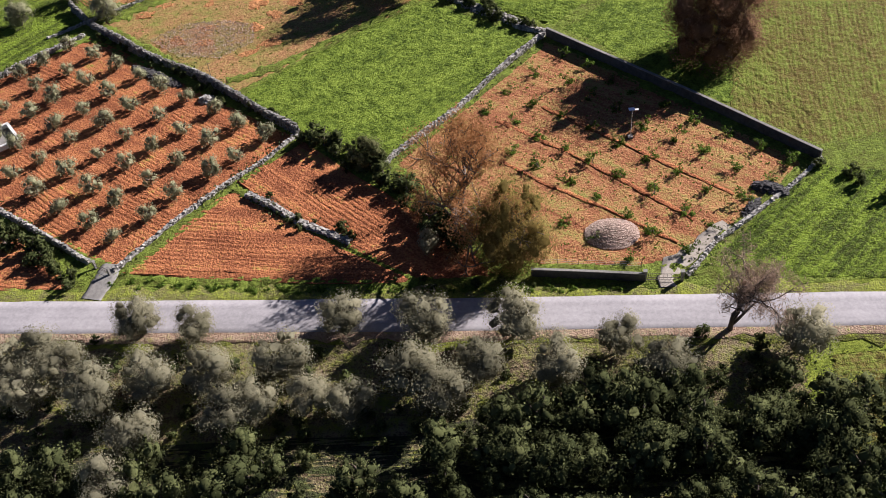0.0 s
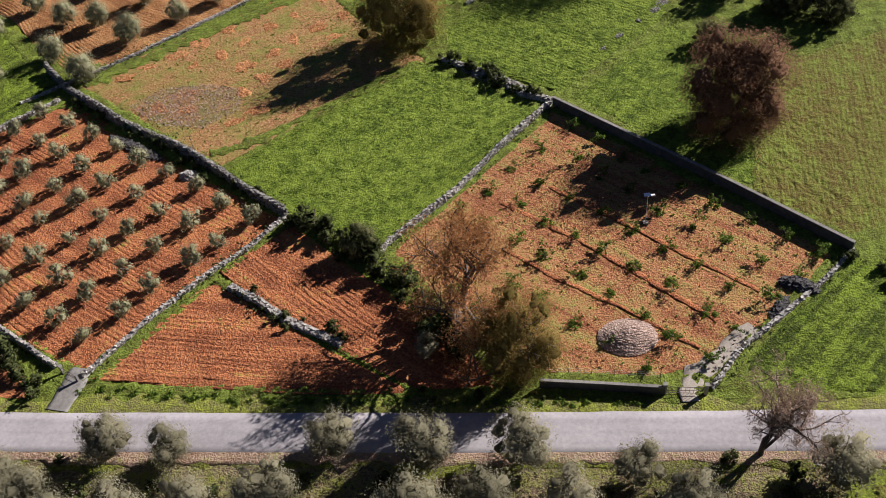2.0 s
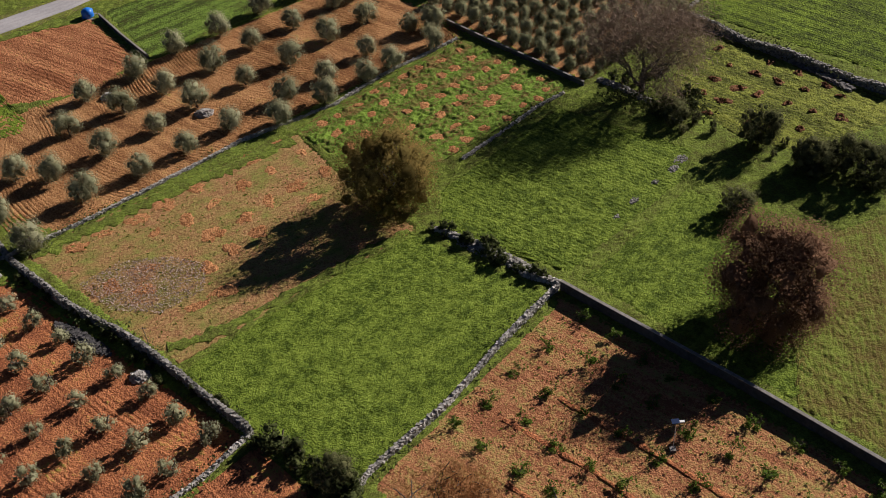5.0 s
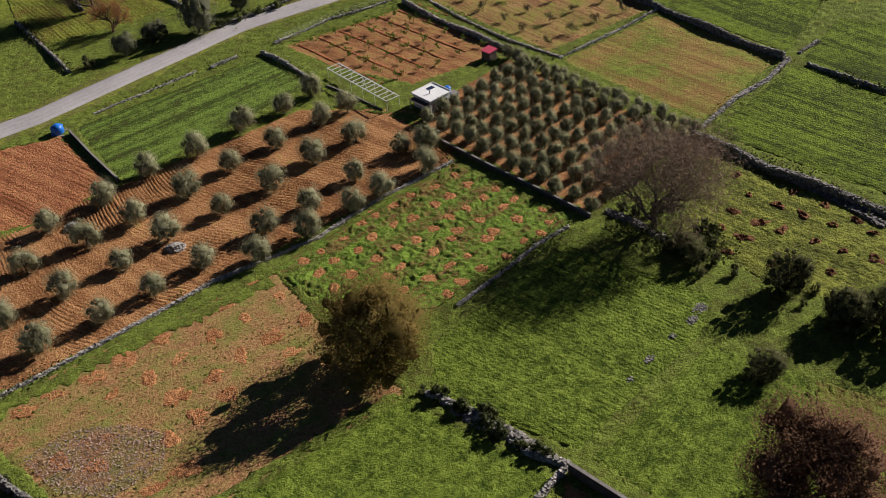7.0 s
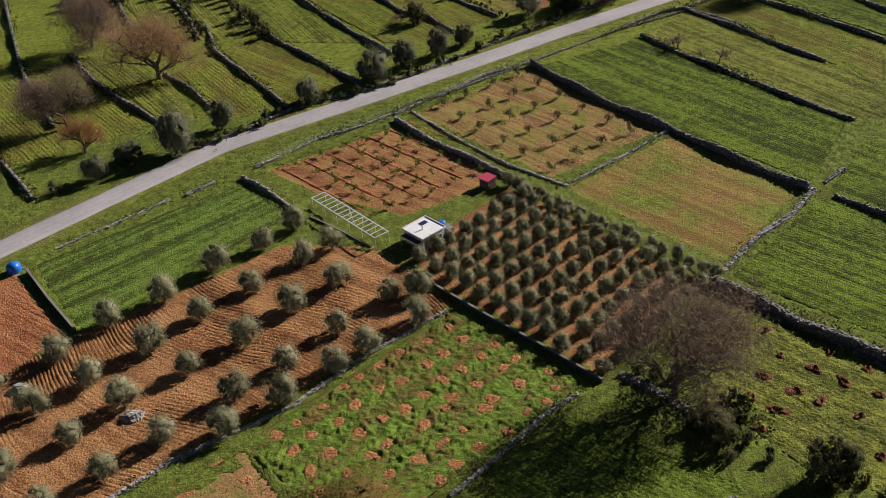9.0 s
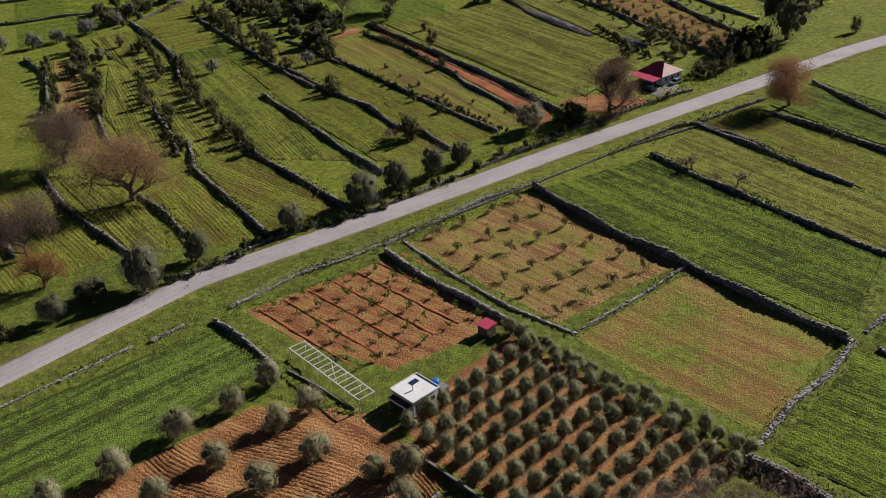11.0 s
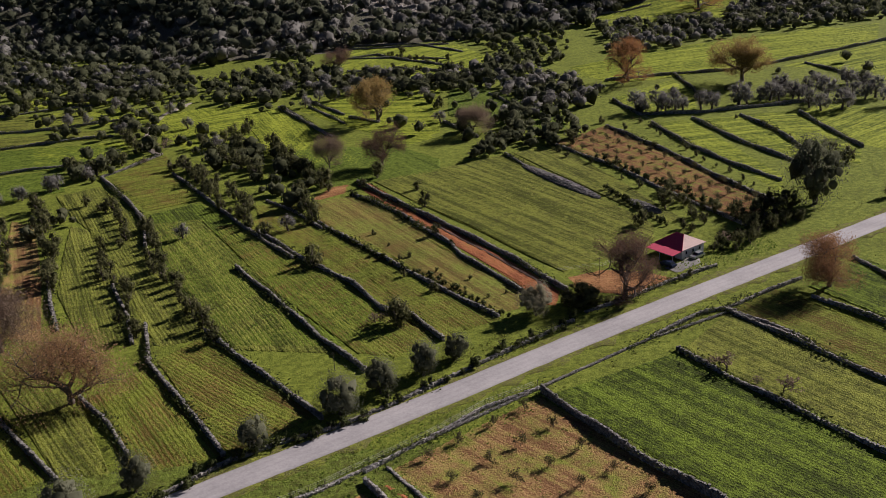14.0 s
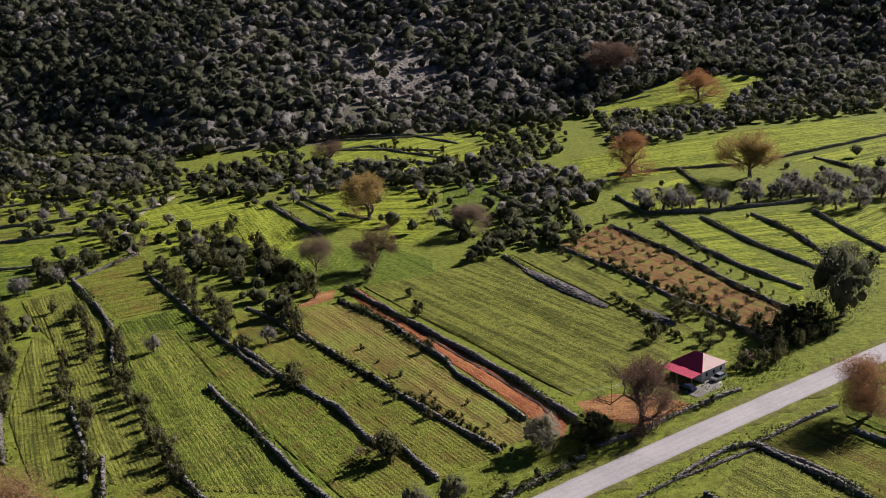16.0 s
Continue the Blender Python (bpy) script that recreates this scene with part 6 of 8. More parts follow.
SHRUB.row([(-25.4, 445.8), (-20.9, 434.3), (-18.0, 424.0)], 4.4, 0.9, 5.6)
SHRUB.row([(-66.1, 522.2), (-59.4, 528.9), (-51.8, 542.4)], 4.7, 0.9, 5.4)
SHRUB.row([(-59.2, 505.5), (-48.4, 488.8), (-39.5, 471.5)], 4.7, 0.9, 5.6)
SHRUB.row([(-55.0, 518.6), (-45.5, 501.2), (-41.1, 486.6)], 4.9, 0.9, 5.4)
SHRUB.row([(9.2, 375.3), (12.0, 370.6), (14.9, 368.8)], 6.5, 0.9, 2.7)
SHRUB.row([(-114.7, 506.7), (-108.5, 499.4), (-101.4, 494.2), (-100.5, 507.9), (-95.6, 506.4)], 5.9, 0.9, 5.4)
SHRUB.row([(-101.0, 542.7), (-91.8, 521.8), (-86.7, 526.2), (-84.4, 530.8)], 5.5, 0.9, 5.6)
SHRUB.scatter([(-15.3, 390.2), (-166.8, 615.5), (13.4, 447.4), (6.8, 348.3)], 5.0)
TWIGGY.scatter([(2.1, 351.7), (-81.8, 524.6), (-85.3, 505.6), (-103.1, 490.3)], 4.0)
SHRUB.scatter([(6.5, 350.7)], 8.0)
DISTANT.scatter([(-127.4, 467.1), (-120.5, 472.3), (-111.6, 478.6), (-136.3, 581.9), (-140.3, 622.9), (-106.7, 554.2), (-55.3, 419.8), (-32.1, 577.6), (-53.6, 602.4), (-65.3, 610.7), (-43.0, 607.1)], 5.0)
SHRUB.row([(-0.2, 408.9), (15.9, 378.4), (29.6, 362.8)], 12, 1.0, 1.8)
SHRUB.row([(-17.0, 420.5), (0.1, 394.5), (15.9, 378.4), (26.9, 359.4)], 9, 1.0, 1.6)
SHRUB.row([(61.6, 477.2), (72.2, 462.1), (80.6, 433.1), (90.8, 418.9)], 8, 1.5, 2.5)
SHRUB.row([(97.3, 513.2), (103.5, 471.8), (110.6, 435.5), (115.6, 411.6)], 7, 1.0, 1.8)
SHRUB.row([(134.4, 501.6), (139.8, 480.0), (140.0, 454.1)], 6, 1.0, 2.0)
SHRUB.scatter([(-15.4, 387.8), (7.9, 353.0), (15.0, 430.3), (-4.5, 454.4), (0.4, 463.9), (-21.7, 439.0)], 5.0)
SHRUB.scatter([(24.9, 556.4), (18.7, 668.2), (35.6, 661.4), (11.8, 686.8), (5.8, 625.0), (61.3, 565.7), (68.7, 568.3), (62.1, 610.3), (62.9, 536.8), (44.2, 495.4), (48.2, 495.7)], 5.5)
TWIGGY.scatter([(22.9, 536.4), (52.6, 500.1), (-10.8, 612.8)], 5.0)
SHRUB.scatter([(83.1, 394.2), (84.4, 391.7), (92.9, 378.9), (96.3, 380.1), (91.2, 376.0), (99.3, 383.5), (88.3, 380.8), (89.5, 396.5), (48.8, 355.8), (50.4, 355.0)], 3.6)
SHRUB.scatter([(104.4, 393.4), (109.4, 396.7), (114.1, 398.8), (99.4, 388.6), (102.0, 396.0), (107.0, 400.0), (87.8, 402.2), (82.6, 410.9)], 6.4)
LOWSHRUB.row([(86.5, 377.0), (92.0, 383.5), (99.4, 388.0), (107.5, 391.5), (116.0, 397.0)], 1.7, 0.8, 2.2)
SHRUB.scatter([(143.7, 444.9), (146.7, 438.5), (144.9, 405.7)], 6.0)
TWIGGY.scatter([(90.5, 381.4), (95.0, 384.5)], 3.0)
SHRUB.row([(4.4, 687.1), (24.2, 660.1), (41.0, 639.2)], 4.0, 0.8, 2.8)
SHRUB.row([(7.2, 652.4), (24.7, 637.4), (40.1, 626.2)], 4.0, 0.8, 2.6)
TWIGGY.scatter([(1.0, 351.9), (69.6, 315.8), (73.9, 310.4), (77.3, 306.4), (68.1, 318.9)], 3.4)
DISTANT.scatter([(102.1, 519.9), (110.8, 517.2), (117.5, 517.5), (128.5, 517.3), (143.5, 521.1), (150.0, 524.3), (156.6, 522.1), (163.8, 521.5), (171.8, 532.7), (164.9, 502.3), (176.1, 504.5), (162.4, 531.1), (186.7, 513.8)], 6.0)
DISTANT.scatter([(-19.6, 588.1), (2.2, 580.7), (-13.7, 591.3), (20.1, 579.8), (40.6, 567.7), (24.8, 531.6), (-109.6, 480.7), (-102.8, 490.5), (-61.3, 518.5), (-78.9, 555.0), (-92.5, 586.7), (-126.7, 578.5), (-121.6, 606.3)], 5.0)

SHRUB.scatter([(-167.0, 622.9), (-165.7, 641.6), (-141.3, 619.5), (-132.8, 592.8), (-110.3, 568.6), (-115.8, 598.1), (-111.4, 620.8), (-104.0, 618.0), (-110.8, 501.6), (-102.5, 490.1), (-97.8, 505.5), (86.0, 376.9), (113.4, 393.7), (108.1, 390.1), (66.7, 502.6), (84.5, 510.2), (90.9, 498.8), (95.2, 472.1), (100.0, 402.5)], 4.0)
DISTANT.scatter([(101.0, 523.8), (108.4, 521.1), (115.7, 521.4), (125.1, 518.9), (140.4, 521.4), (153.5, 523.8), (162.9, 524.4), (163.2, 508.7), (174.3, 520.0), (172.2, 501.4), (182.9, 516.6), (192.9, 525.7), (161.6, 533.7), (176.5, 535.7), (190.3, 538.2), (191.4, 515.4), (189.9, 501.6)], 8.0)
DISTANT.scatter([(-135.0, 577.1), (-105.7, 553.9), (55.6, 568.6), (66.0, 553.0), (69.1, 540.9), (80.8, 547.3), (85.1, 551.3), (-200.2, 675.8), (-112.0, 480.1), (-53.3, 604.8), (-49.8, 597.3), (-26.9, 588.5), (-29.4, 608.2)], 5.0)

# ---- uncounted thickets in the valley ----
CLEARINGS = [[(111.1, 744.0), (136.4, 756.9), (192.8, 793.0), (247.5, 790.4), (243.9, 772.8), (212.7, 751.4), (197.0, 718.5), (156.0, 726.3)], [(-38.5, 713.8), (17.8, 719.0), (48.6, 702.1), (61.7, 672.2), (49.8, 627.8), (10.6, 634.7), (-14.7, 639.0), (-35.5, 674.8)], [(-100.8, 580.2), (-79.3, 595.2), (-63.4, 582.3), (-19.0, 521.8), (-21.7, 513.8), (-41.7, 505.8), (-72.0, 549.3), (-78.5, 532.5)], [(90.6, 617.3), (138.6, 644.6), (168.9, 623.0), (198.0, 652.3), (234.4, 674.3), (252.8, 644.2), (241.7, 621.7), (175.7, 593.2), (120.6, 576.9), (101.2, 577.2)]]


def wooded(q):
    """Leaves out what would stand in a clearing."""
    for c in CLEARINGS:
        q = q[~inside(c, q[:, 0], q[:, 1])]
    return q


FLAT = []
FLAT.append(spots([(-66.2, 503.7), (-69.6, 570.1), (-54.6, 570.2), (-43.5, 513.1), (-17.5, 477.1), (-15.2, 431.1), (-24.1, 430.6), (-37.7, 458.8)], 6.2))
FLAT.append(spots([(30.9, 473.2), (40.5, 496.5), (66.3, 499.6), (65.3, 482.6), (46.4, 481.4)], 4.0))
FLAT.append(spots([(-57.7, 612.0), (-15.5, 632.9), (20.2, 585.0), (11.9, 695.2), (-31.6, 718.9), (-65.8, 672.1)], 6.5))
FLAT.append(spots([(32.4, 586.2), (91.6, 631.8), (108.0, 725.0), (36.4, 701.6)], 6.0))
FLAT.append(spots([(117.7, 639.8), (180.9, 672.0), (229.4, 667.4), (206.6, 729.6), (126.3, 735.8)], 5.5))
FLAT.append(spots([(-301.2, 796.7), (-107.6, 695.5), (-93.6, 668.5), (-137.7, 645.6), (-273.4, 736.2)], 6.0))
FLAT.append(spots([(-8.0, 619.6), (32.5, 603.0), (75.8, 538.4), (90.4, 566.8), (64.4, 648.0), (6.4, 692.0)], 7.0))
FLAT.append(spots([(48.5, 548.6), (81.1, 516.2), (80.0, 498.1), (57.2, 488.6), (41.7, 502.3)], 5.0))
FLAT.append(spots([(45.7, 819.2), (129.7, 843.9), (338.2, 818.7), (338.4, 728.8), (268.8, 676.6), (231.3, 672.0), (182.5, 676.7), (172.4, 724.6), (110.6, 739.7), (42.9, 707.6)], 5.5))
FLAT.append(spots([(-271.6, 763.0), (-152.8, 703.6), (-102.9, 690.6), (-88.8, 625.0), (-95.1, 599.9), (-159.7, 621.4), (-231.6, 664.0)], 5.5))
FLAT.append(spots([(-100.1, 657.4), (-35.0, 652.6), (-5.6, 647.6), (-10.4, 607.2), (-51.3, 585.9), (-75.9, 595.1)], 7.0))
FLAT.append(spots([(-188.2, 624.5), (-172.1, 626.0), (-155.6, 607.9), (-166.9, 593.7)], 6.0))
FLAT.append(spots([(4.5, 609.6), (17.4, 615.8), (40.5, 613.4), (39.8, 588.0), (10.6, 587.3)], 4.0))
FLAT.append(spots([(-183.6, 661.7), (-102.8, 672.0), (-33.5, 659.7), (-24.4, 606.0), (-48.9, 545.9), (-98.2, 544.2), (-142.7, 549.2)], 9.5))
FLAT.append(spots([(-26.8, 643.6), (25.2, 588.7), (62.1, 610.3), (67.6, 495.7), (39.8, 489.8), (9.7, 512.6), (-22.3, 573.7)], 12.0))
FLAT.append(spots([(102.4, 561.7), (179.0, 578.2), (223.8, 585.6), (192.0, 521.0), (135.4, 522.0), (92.4, 518.8)], 13.0))
FLAT.append(spots([(-123.3, 612.8), (-84.1, 554.4), (-80.0, 508.0), (-96.3, 513.1), (-105.0, 561.6)], 7.5))
FLAT.append(spots([(47.0, 520.7), (72.1, 521.1), (95.0, 549.3), (86.2, 601.3), (60.0, 593.2)], 8.5))
FLAT.append(spots([(-117.9, 519.8), (-98.4, 522.1), (-88.4, 487.4), (-110.9, 479.7)], 6.0))
FLAT.append(spots([(-109.0, 453.4), (-94.5, 455.6), (-87.6, 436.2), (-98.3, 417.9)], 6.0))
FLAT.append(spots([(-83.6, 556.4), (-51.7, 551.0), (-40.8, 486.3), (-57.5, 497.1), (-94.2, 513.6)], 8.5))
FLAT = np.concatenate(FLAT)
FLAT = wooded(FLAT[rng.random(len(FLAT)) < 0.8])
thicket("evergreen_thicket", "dark evergreen shrubs along old field walls", FLAT, 3.4 + 5.0 * rng.random(len(FLAT)) ** 1.6, 56, 0.07, M_THICKET, "shrubs", 2)
GREY = []
GREY.append(spots([(45.7, 819.2), (129.7, 843.9), (338.2, 818.7), (338.4, 728.8), (268.8, 676.6), (231.3, 672.0), (182.5, 676.7), (110.6, 739.7), (42.9, 707.6)], 13.0))
GREY.append(spots([(-8.0, 619.6), (32.5, 603.0), (75.8, 538.4), (90.4, 566.8), (64.4, 648.0), (6.4, 692.0)], 12.0))
GREY.append(spots([(47.0, 520.7), (72.1, 521.1), (95.0, 549.3), (86.2, 601.3), (60.0, 593.2)], 9.5))
GREY.append(spots([(113.4, 632.9), (178.5, 656.0), (191.7, 686.3), (121.9, 699.4)], 8.0))
GREY.append(spots([(-297.3, 787.7), (-106.1, 688.1), (-105.6, 622.7), (-265.0, 718.2)], 10.0))
GREY.append(spots([(-58.6, 618.0), (20.4, 590.4), (11.8, 686.8)], 11.0))
GREY = np.concatenate(GREY)
GREY = wooded(GREY)
thicket("olive_thicket", "grey-green old olive trees among the shrubs", GREY, rng.uniform(4.5, 8.0, len(GREY)), 64, 0.065, M_HILLO, "trees")

# ---- the wooded hill ----
HILL = [(-330, 752), (-221, 758), (-108, 698), (39, 712), (117, 728), (245, 745), (350, 752), (460, 960), (80, 985), (-120, 1040), (-430, 1110)]


def open_ground(q):
    """Bare stony patches on the slope."""
    a = np.exp(-(((q[:, 0] - ROCKS[0]) / 38) ** 2 + ((q[:, 1] - ROCKS[1]) / 30) ** 2))
    return a + 0.25 * np.sin(q[:, 0] * 0.05 + 2) * np.sin(q[:, 1] * 0.06)


ROCKS = (4.2, 823.6)
q = wooded(spots(HILL, 6.9))
q = q[rng.random(len(q)) > open_ground(q) * 0.86 + 0.04]
# Dark scrub gains share to the left, partly standing in for that slope's shade.
pick = rng.random(len(q)) < 0.55 + 0.35 * ((-40 - q[:, 0]) / 120).clip(0, 1) - 0.5 * open_ground(q) + 0.2 * np.sin(q[:, 0] * 0.02) * np.sin(q[:, 1] * 0.03)
thicket("hill_woodland", "dense dark evergreen scrub covering the hillside", q[pick], 6.0 + 7.0 * rng.random(pick.sum()) ** 1.6, 60, 0.056, M_HILLG, "woodland", 2)
thicket("hill_woodland", "grey-green wild olives among the hillside scrub", q[~pick], 6.0 + 7.0 * rng.random((~pick).sum()) ** 1.5, 60, 0.056, M_HILLO, "woodland", 2)
for poly in ([(-21.7, 783.9), (-17.3, 816.6), (5.3, 857.8), (22.3, 889.1), (35.9, 939.1), (59.4, 945.7), (52.9, 901.2), (43.8, 853.6), (41.1, 814.9), (23.0, 792.0), (13.0, 775.5), (-5.5, 784.2)], [(-37.8, 843.9), (-32.3, 924.0), (-9.9, 921.7), (-7.2, 879.1), (-20.0, 835.0), (-29.6, 818.3)]):
    field("pale stony scree on the hillside", poly, (poly[0], poly[3]), M_SCREE, 2.0, 0.3, "scree_ground", category="scree", clods=0.3)
r = spots([(ROCKS[0] - 70, ROCKS[1] - 60), (ROCKS[0] + 70, ROCKS[1] - 50), (ROCKS[0] + 60, ROCKS[1] + 60), (ROCKS[0] - 60, ROCKS[1] + 60)], 2.2)
r = r[rng.random(len(r)) < open_ground(r)]
v, f = stones(np.c_[r, rough_z(r[:, 0], r[:, 1])], rng.uniform(0.5, 2.2, (len(r), 1)) * np.array([1, 0.8, 0.6]))
tagged(new("scree", mesh_of("scree", v, f, M_STONE)), "pale grey boulders and scree on the hillside", "rocks", kind="stuff")


# ---- grass and weeds on the open ground ----
ROADS = [[(-150, 103), (-60.1, 89.4), (-2.9, 83.6), (50.4, 78.8), (140, 67)], [(-190, 170), (-76.5, 247.0), (-38.4, 284.1), (-25.3, 291.9), (-6.0, 303.2), (16.0, 316.6), (41.4, 332.8), (70.8, 350.4), (104.8, 370.3), (136.7, 389.2), (200, 420)]]


def off_road(q, keep=3.4):
    ok = np.ones(len(q), bool)
    for line in ROADS:
        p, _ = along(line, 2.0)
        for a in range(0, len(p), 8):
            ok &= (np.hypot(q[:, None, 0] - p[None, a : a + 8, 0], q[:, None, 1] - p[None, a : a + 8, 1]) > keep).all(1)
    return ok


def wild_grass(poly, gap, size, material, label):
    q = spots(poly, gap)
    q = q[off_road(q)]
    n = len(q)
    z = rough_z(q[:, 0], q[:, 1]) + size * rng.uniform(0.1, 0.6, n)
    v, f = leaf_cards(np.c_[q, z], sphere_dirs(n) * np.array([1, 1, 0.8]), size, 0.2)
    tagged(new("grass", mesh_of("grass", v, f, material)), label, "grass", kind="stuff")


def rough_grass(x0, x1, y0, y1, gap):
    """The uneven sward on the ground between the fields."""
    xs, ys = np.arange(x0, x1, gap), np.arange(y0, y1, gap)
    gx, gy = np.meshgrid(xs, ys)
    z = 0.02 + 0.34 * sward(gx, gy, 91)
    for p in PLOTS:
        lo, hi = p.min(0) - 1, p.max(0) + 1
        if hi[0] > x0 and lo[0] < x1 and hi[1] > y0 and lo[1] < y1:
            mid = p.mean(0)
            z[inside(mid + (p - mid) * (1 - 1.6 / (hi - lo).min()), gx, gy)] = -0.4
    flat = np.c_[gx.ravel(), gy.ravel()]
    near = off_road(flat, 6.0).reshape(gx.shape)
    z = np.where(near, z, np.minimum(z, 0.08))
    n = len(xs)
    i = (np.arange(len(ys) - 1)[:, None] * n + np.arange(n - 1)).ravel()
    faces = np.c_[i, i + 1, i + n + 1, i + n]
    faces = faces[z.ravel()[faces].max(1) > 0]
    me = mesh_of("rough_grass", np.stack([gx, gy, z], -1), faces, M_SWARD, True)
    tagged(new("rough_grass", me), "rough green grass on the ground between the fields", "grass", kind="structure")


rough_grass(-112, 130, 84, 300, 0.5)
wild_grass([(-190, 190), (-60, 215), (40, 300), (160, 300), (220, 430), (120, 470), (-150, 420)], 2.4, 0.22, M_DRYGRASS, "tufts of rough grass beyond and beside the road")
wild_grass([(-47.2, 271.0), (-12.9, 294.9), (33.4, 320.0), (35.8, 311.5), (-1.3, 284.8), (-41.7, 259.1)], 0.75, 0.26, M_WEEDS, "rank weeds between the road and the plots")
wild_grass([(-73.0, 297.7), (-41.8, 305.4), (-8.4, 318.8), (30.5, 341.9), (29.9, 336.5), (-8.1, 312.4), (-40.2, 297.4), (-68.6, 285.4)], 0.9, 0.3, M_DRYGRASS, "rough grass along the road verge")
wild_grass([(-79.0, 95.6), (-63.0, 94.3), (-2.7, 88.3), (53.2, 83.1), (62.1, 82.0), (61.3, 80.0), (-2.8, 86.7), (-78.3, 93.5)], 0.4, 0.12, M_WEEDS, "fresh green grass strip beside the road")
wild_grass([(-76.3, 87.8), (-3.1, 80.2), (50.3, 75.0), (45.4, 61.6), (-9.3, 63.9), (-67.2, 61.9)], 1.1, 0.2, M_BRUSH, "dark undergrowth below the road")


# ---- planting pits, saplings, furrows ----
def pit_mesh(width, high, hole):
    """A heap of dug red earth round a small pit."""
    k, turn = 18, rng.random() * 6.28
    th = np.arange(k) / k * 2 * np.pi
    rings = [(0.0, hole), (0.38, hole + 0.01), (0.5, high), (0.7, high * 0.6), (1.0, -0.03)] if hole < 0.05 else [(0.0, high), (0.3, high * 0.4), (0.5, high), (0.75, high * 0.7), (1.0, -0.03)]
    v, f = [], []
    for a, (r, z) in enumerate(rings):
        rr = r * width / 2 * (1 + rng.normal(0, 0.22 if a > 2 else 0.08, k) + 0.18 * np.sin(th * 2 + turn) + 0.14 * np.sin(th * 3 + 2 * turn))
        v.append(np.c_[rr * np.cos(th) + 0.12 * width * (1 - r), rr * np.sin(th), z * (1 + rng.normal(0, 0.25, k))])
    j = np.arange(k)
    for a in range(len(rings) - 1):
        f.append(np.c_[a * k + j, (a + 1) * k + j, (a + 1) * k + (j + 1) % k, a * k + (j + 1) % k])
    return mesh_of("planting_pit", np.concatenate(v), np.concatenate(f), M_PIT, True)


M_PIT = land("dug_red_earth", (0.27, 0.11, 0.042), (0.55, 0.265, 0.11), *OLD, 0.1, 4.0, 0.05, 0.0)
PITS = [pit_mesh(2.1, 0.1, 0.07) for _ in range(4)] + [pit_mesh(2.0, 0.34, 0.02) for _ in range(4)]
for me in PITS[4:]:
    me.materials[0] = land("freshly_dug_dark_earth", (0.1, 0.045, 0.022), (0.28, 0.13, 0.062), *OLD, 0.15, 4.0, 0.05, 0.0)


def pits(places, deep, label, group, big=1.0):
    for x, y in places:
        ob = new("planting_pit", PITS[rng.integers(0, 4) + 4 * deep])
        ob.matrix_basis = pose(x, y, 0.11, 0, 0, rng.uniform(0, 360)) @ Matrix.Diagonal((*rng.uniform(0.6 * big, 1.35 * big, 2), 1, 1))
        tagged(ob, label, "pit", group)


pits(DUG, 0, "bare dug patch of red earth among weeds", "dug patches in the weedy field")
pits([(55.4, 204.9), (55.7, 198.9), (52.0, 194.8), (55.1, 191.3), (59.4, 195.4), (62.4, 192.2), (48.9, 190.6), (51.6, 187.6), (57.8, 188.6), (48.1, 184.4), (61.8, 185.1), (66.1, 188.9), (66.7, 194.3), (63.1, 198.7), (69.9, 189.6), (71.3, 185.9), (65.2, 182.3), (57.8, 179.0), (54.0, 180.5), (61.6, 177.5), (69.2, 179.7), (73.4, 194.0)], 1, "freshly dug planting pit with heaped red earth", "planting pits in the meadow")
ROUGH = [(-60.6, 159.5), (-42.0, 171.7), (-20.1, 185.2), (-12.0, 172.8), (-0.5, 159.0), (-31.6, 135.0), (-37.4, 138.5)]
LUMPS = [(-25.1, 186.4), (-29.3, 182.7), (-20.8, 183.1), (-25.7, 178.7), (-29.8, 175.2), (-16.6, 177.1), (-21.1, 173.7), (-34.3, 171.1), (-37.7, 175.8), (-42.2, 171.7), (-46.2, 168.5), (-42.6, 164.9), (-51.1, 165.7), (-38.0, 167.5), (-25.3, 170.4), (-28.7, 166.7), (-33.2, 163.2), (-30.1, 159.3), (-26.2, 162.9), (-32.9, 155.4), (-41.8, 156.8), (-46.8, 153.0), (-54.4, 162.8), (-41.9, 151.8), (-30.1, 150.0), (-18.2, 170.2), (-33.6, 147.4)]
pits(LUMPS, 0, "bare dug patch of orange earth among dry grass", "dug patches in the fallow field", 1.4)
tufts(ROUGH, 1.9, 0.22, M_WEEDS, "scattered green weeds on the fallow field", clear=LUMPS)
ribbon("grass_margin", [(-61.0, 161.6), (-51.5, 168.2), (-43.0, 174.2), (-32.0, 181.2), (-22.6, 187.2)], 2.6, M_SWARD, "green grassy margin along a stone wall", "grass", 0.16, 0.12, 0.8, 0.5)
ribbon("grass_margin", [(-36.5, 139.4), (-30.0, 141.5), (-22.5, 146.8), (-14.0, 152.6), (-3.2, 160.0)], 1.6, M_SWARD, "green grassy margin between crop and fallow", "grass", 0.16, 0.12, 0.8, 0.5)
tufts([(17.5, 142.0), (49.9, 107.0), (32.0, 91.1), (24.0, 90.0), (10.8, 91.9), (5.0, 94.9), (-5.1, 115.4)], 1.5, 0.2, M_WEEDS, "scattered green weeds on the red field")
for q in lattice((27.6, 102.9), (3.6, -3.85), (4.5, 4.0), 9, 9, [(17.5, 142.0), (49.9, 107.0), (32.0, 91.1), (24.0, 90.0), (10.8, 91.9), (5.0, 94.9), (-5.1, 115.4)]):
    SPROUT.set(*q, rng.uniform(0.9, 2.0))
    WEEDY.set(*(q + rng.normal(0, 0.5, 2)), rng.uniform(0.35, 0.6), rng.uniform(1.2, 2.4))
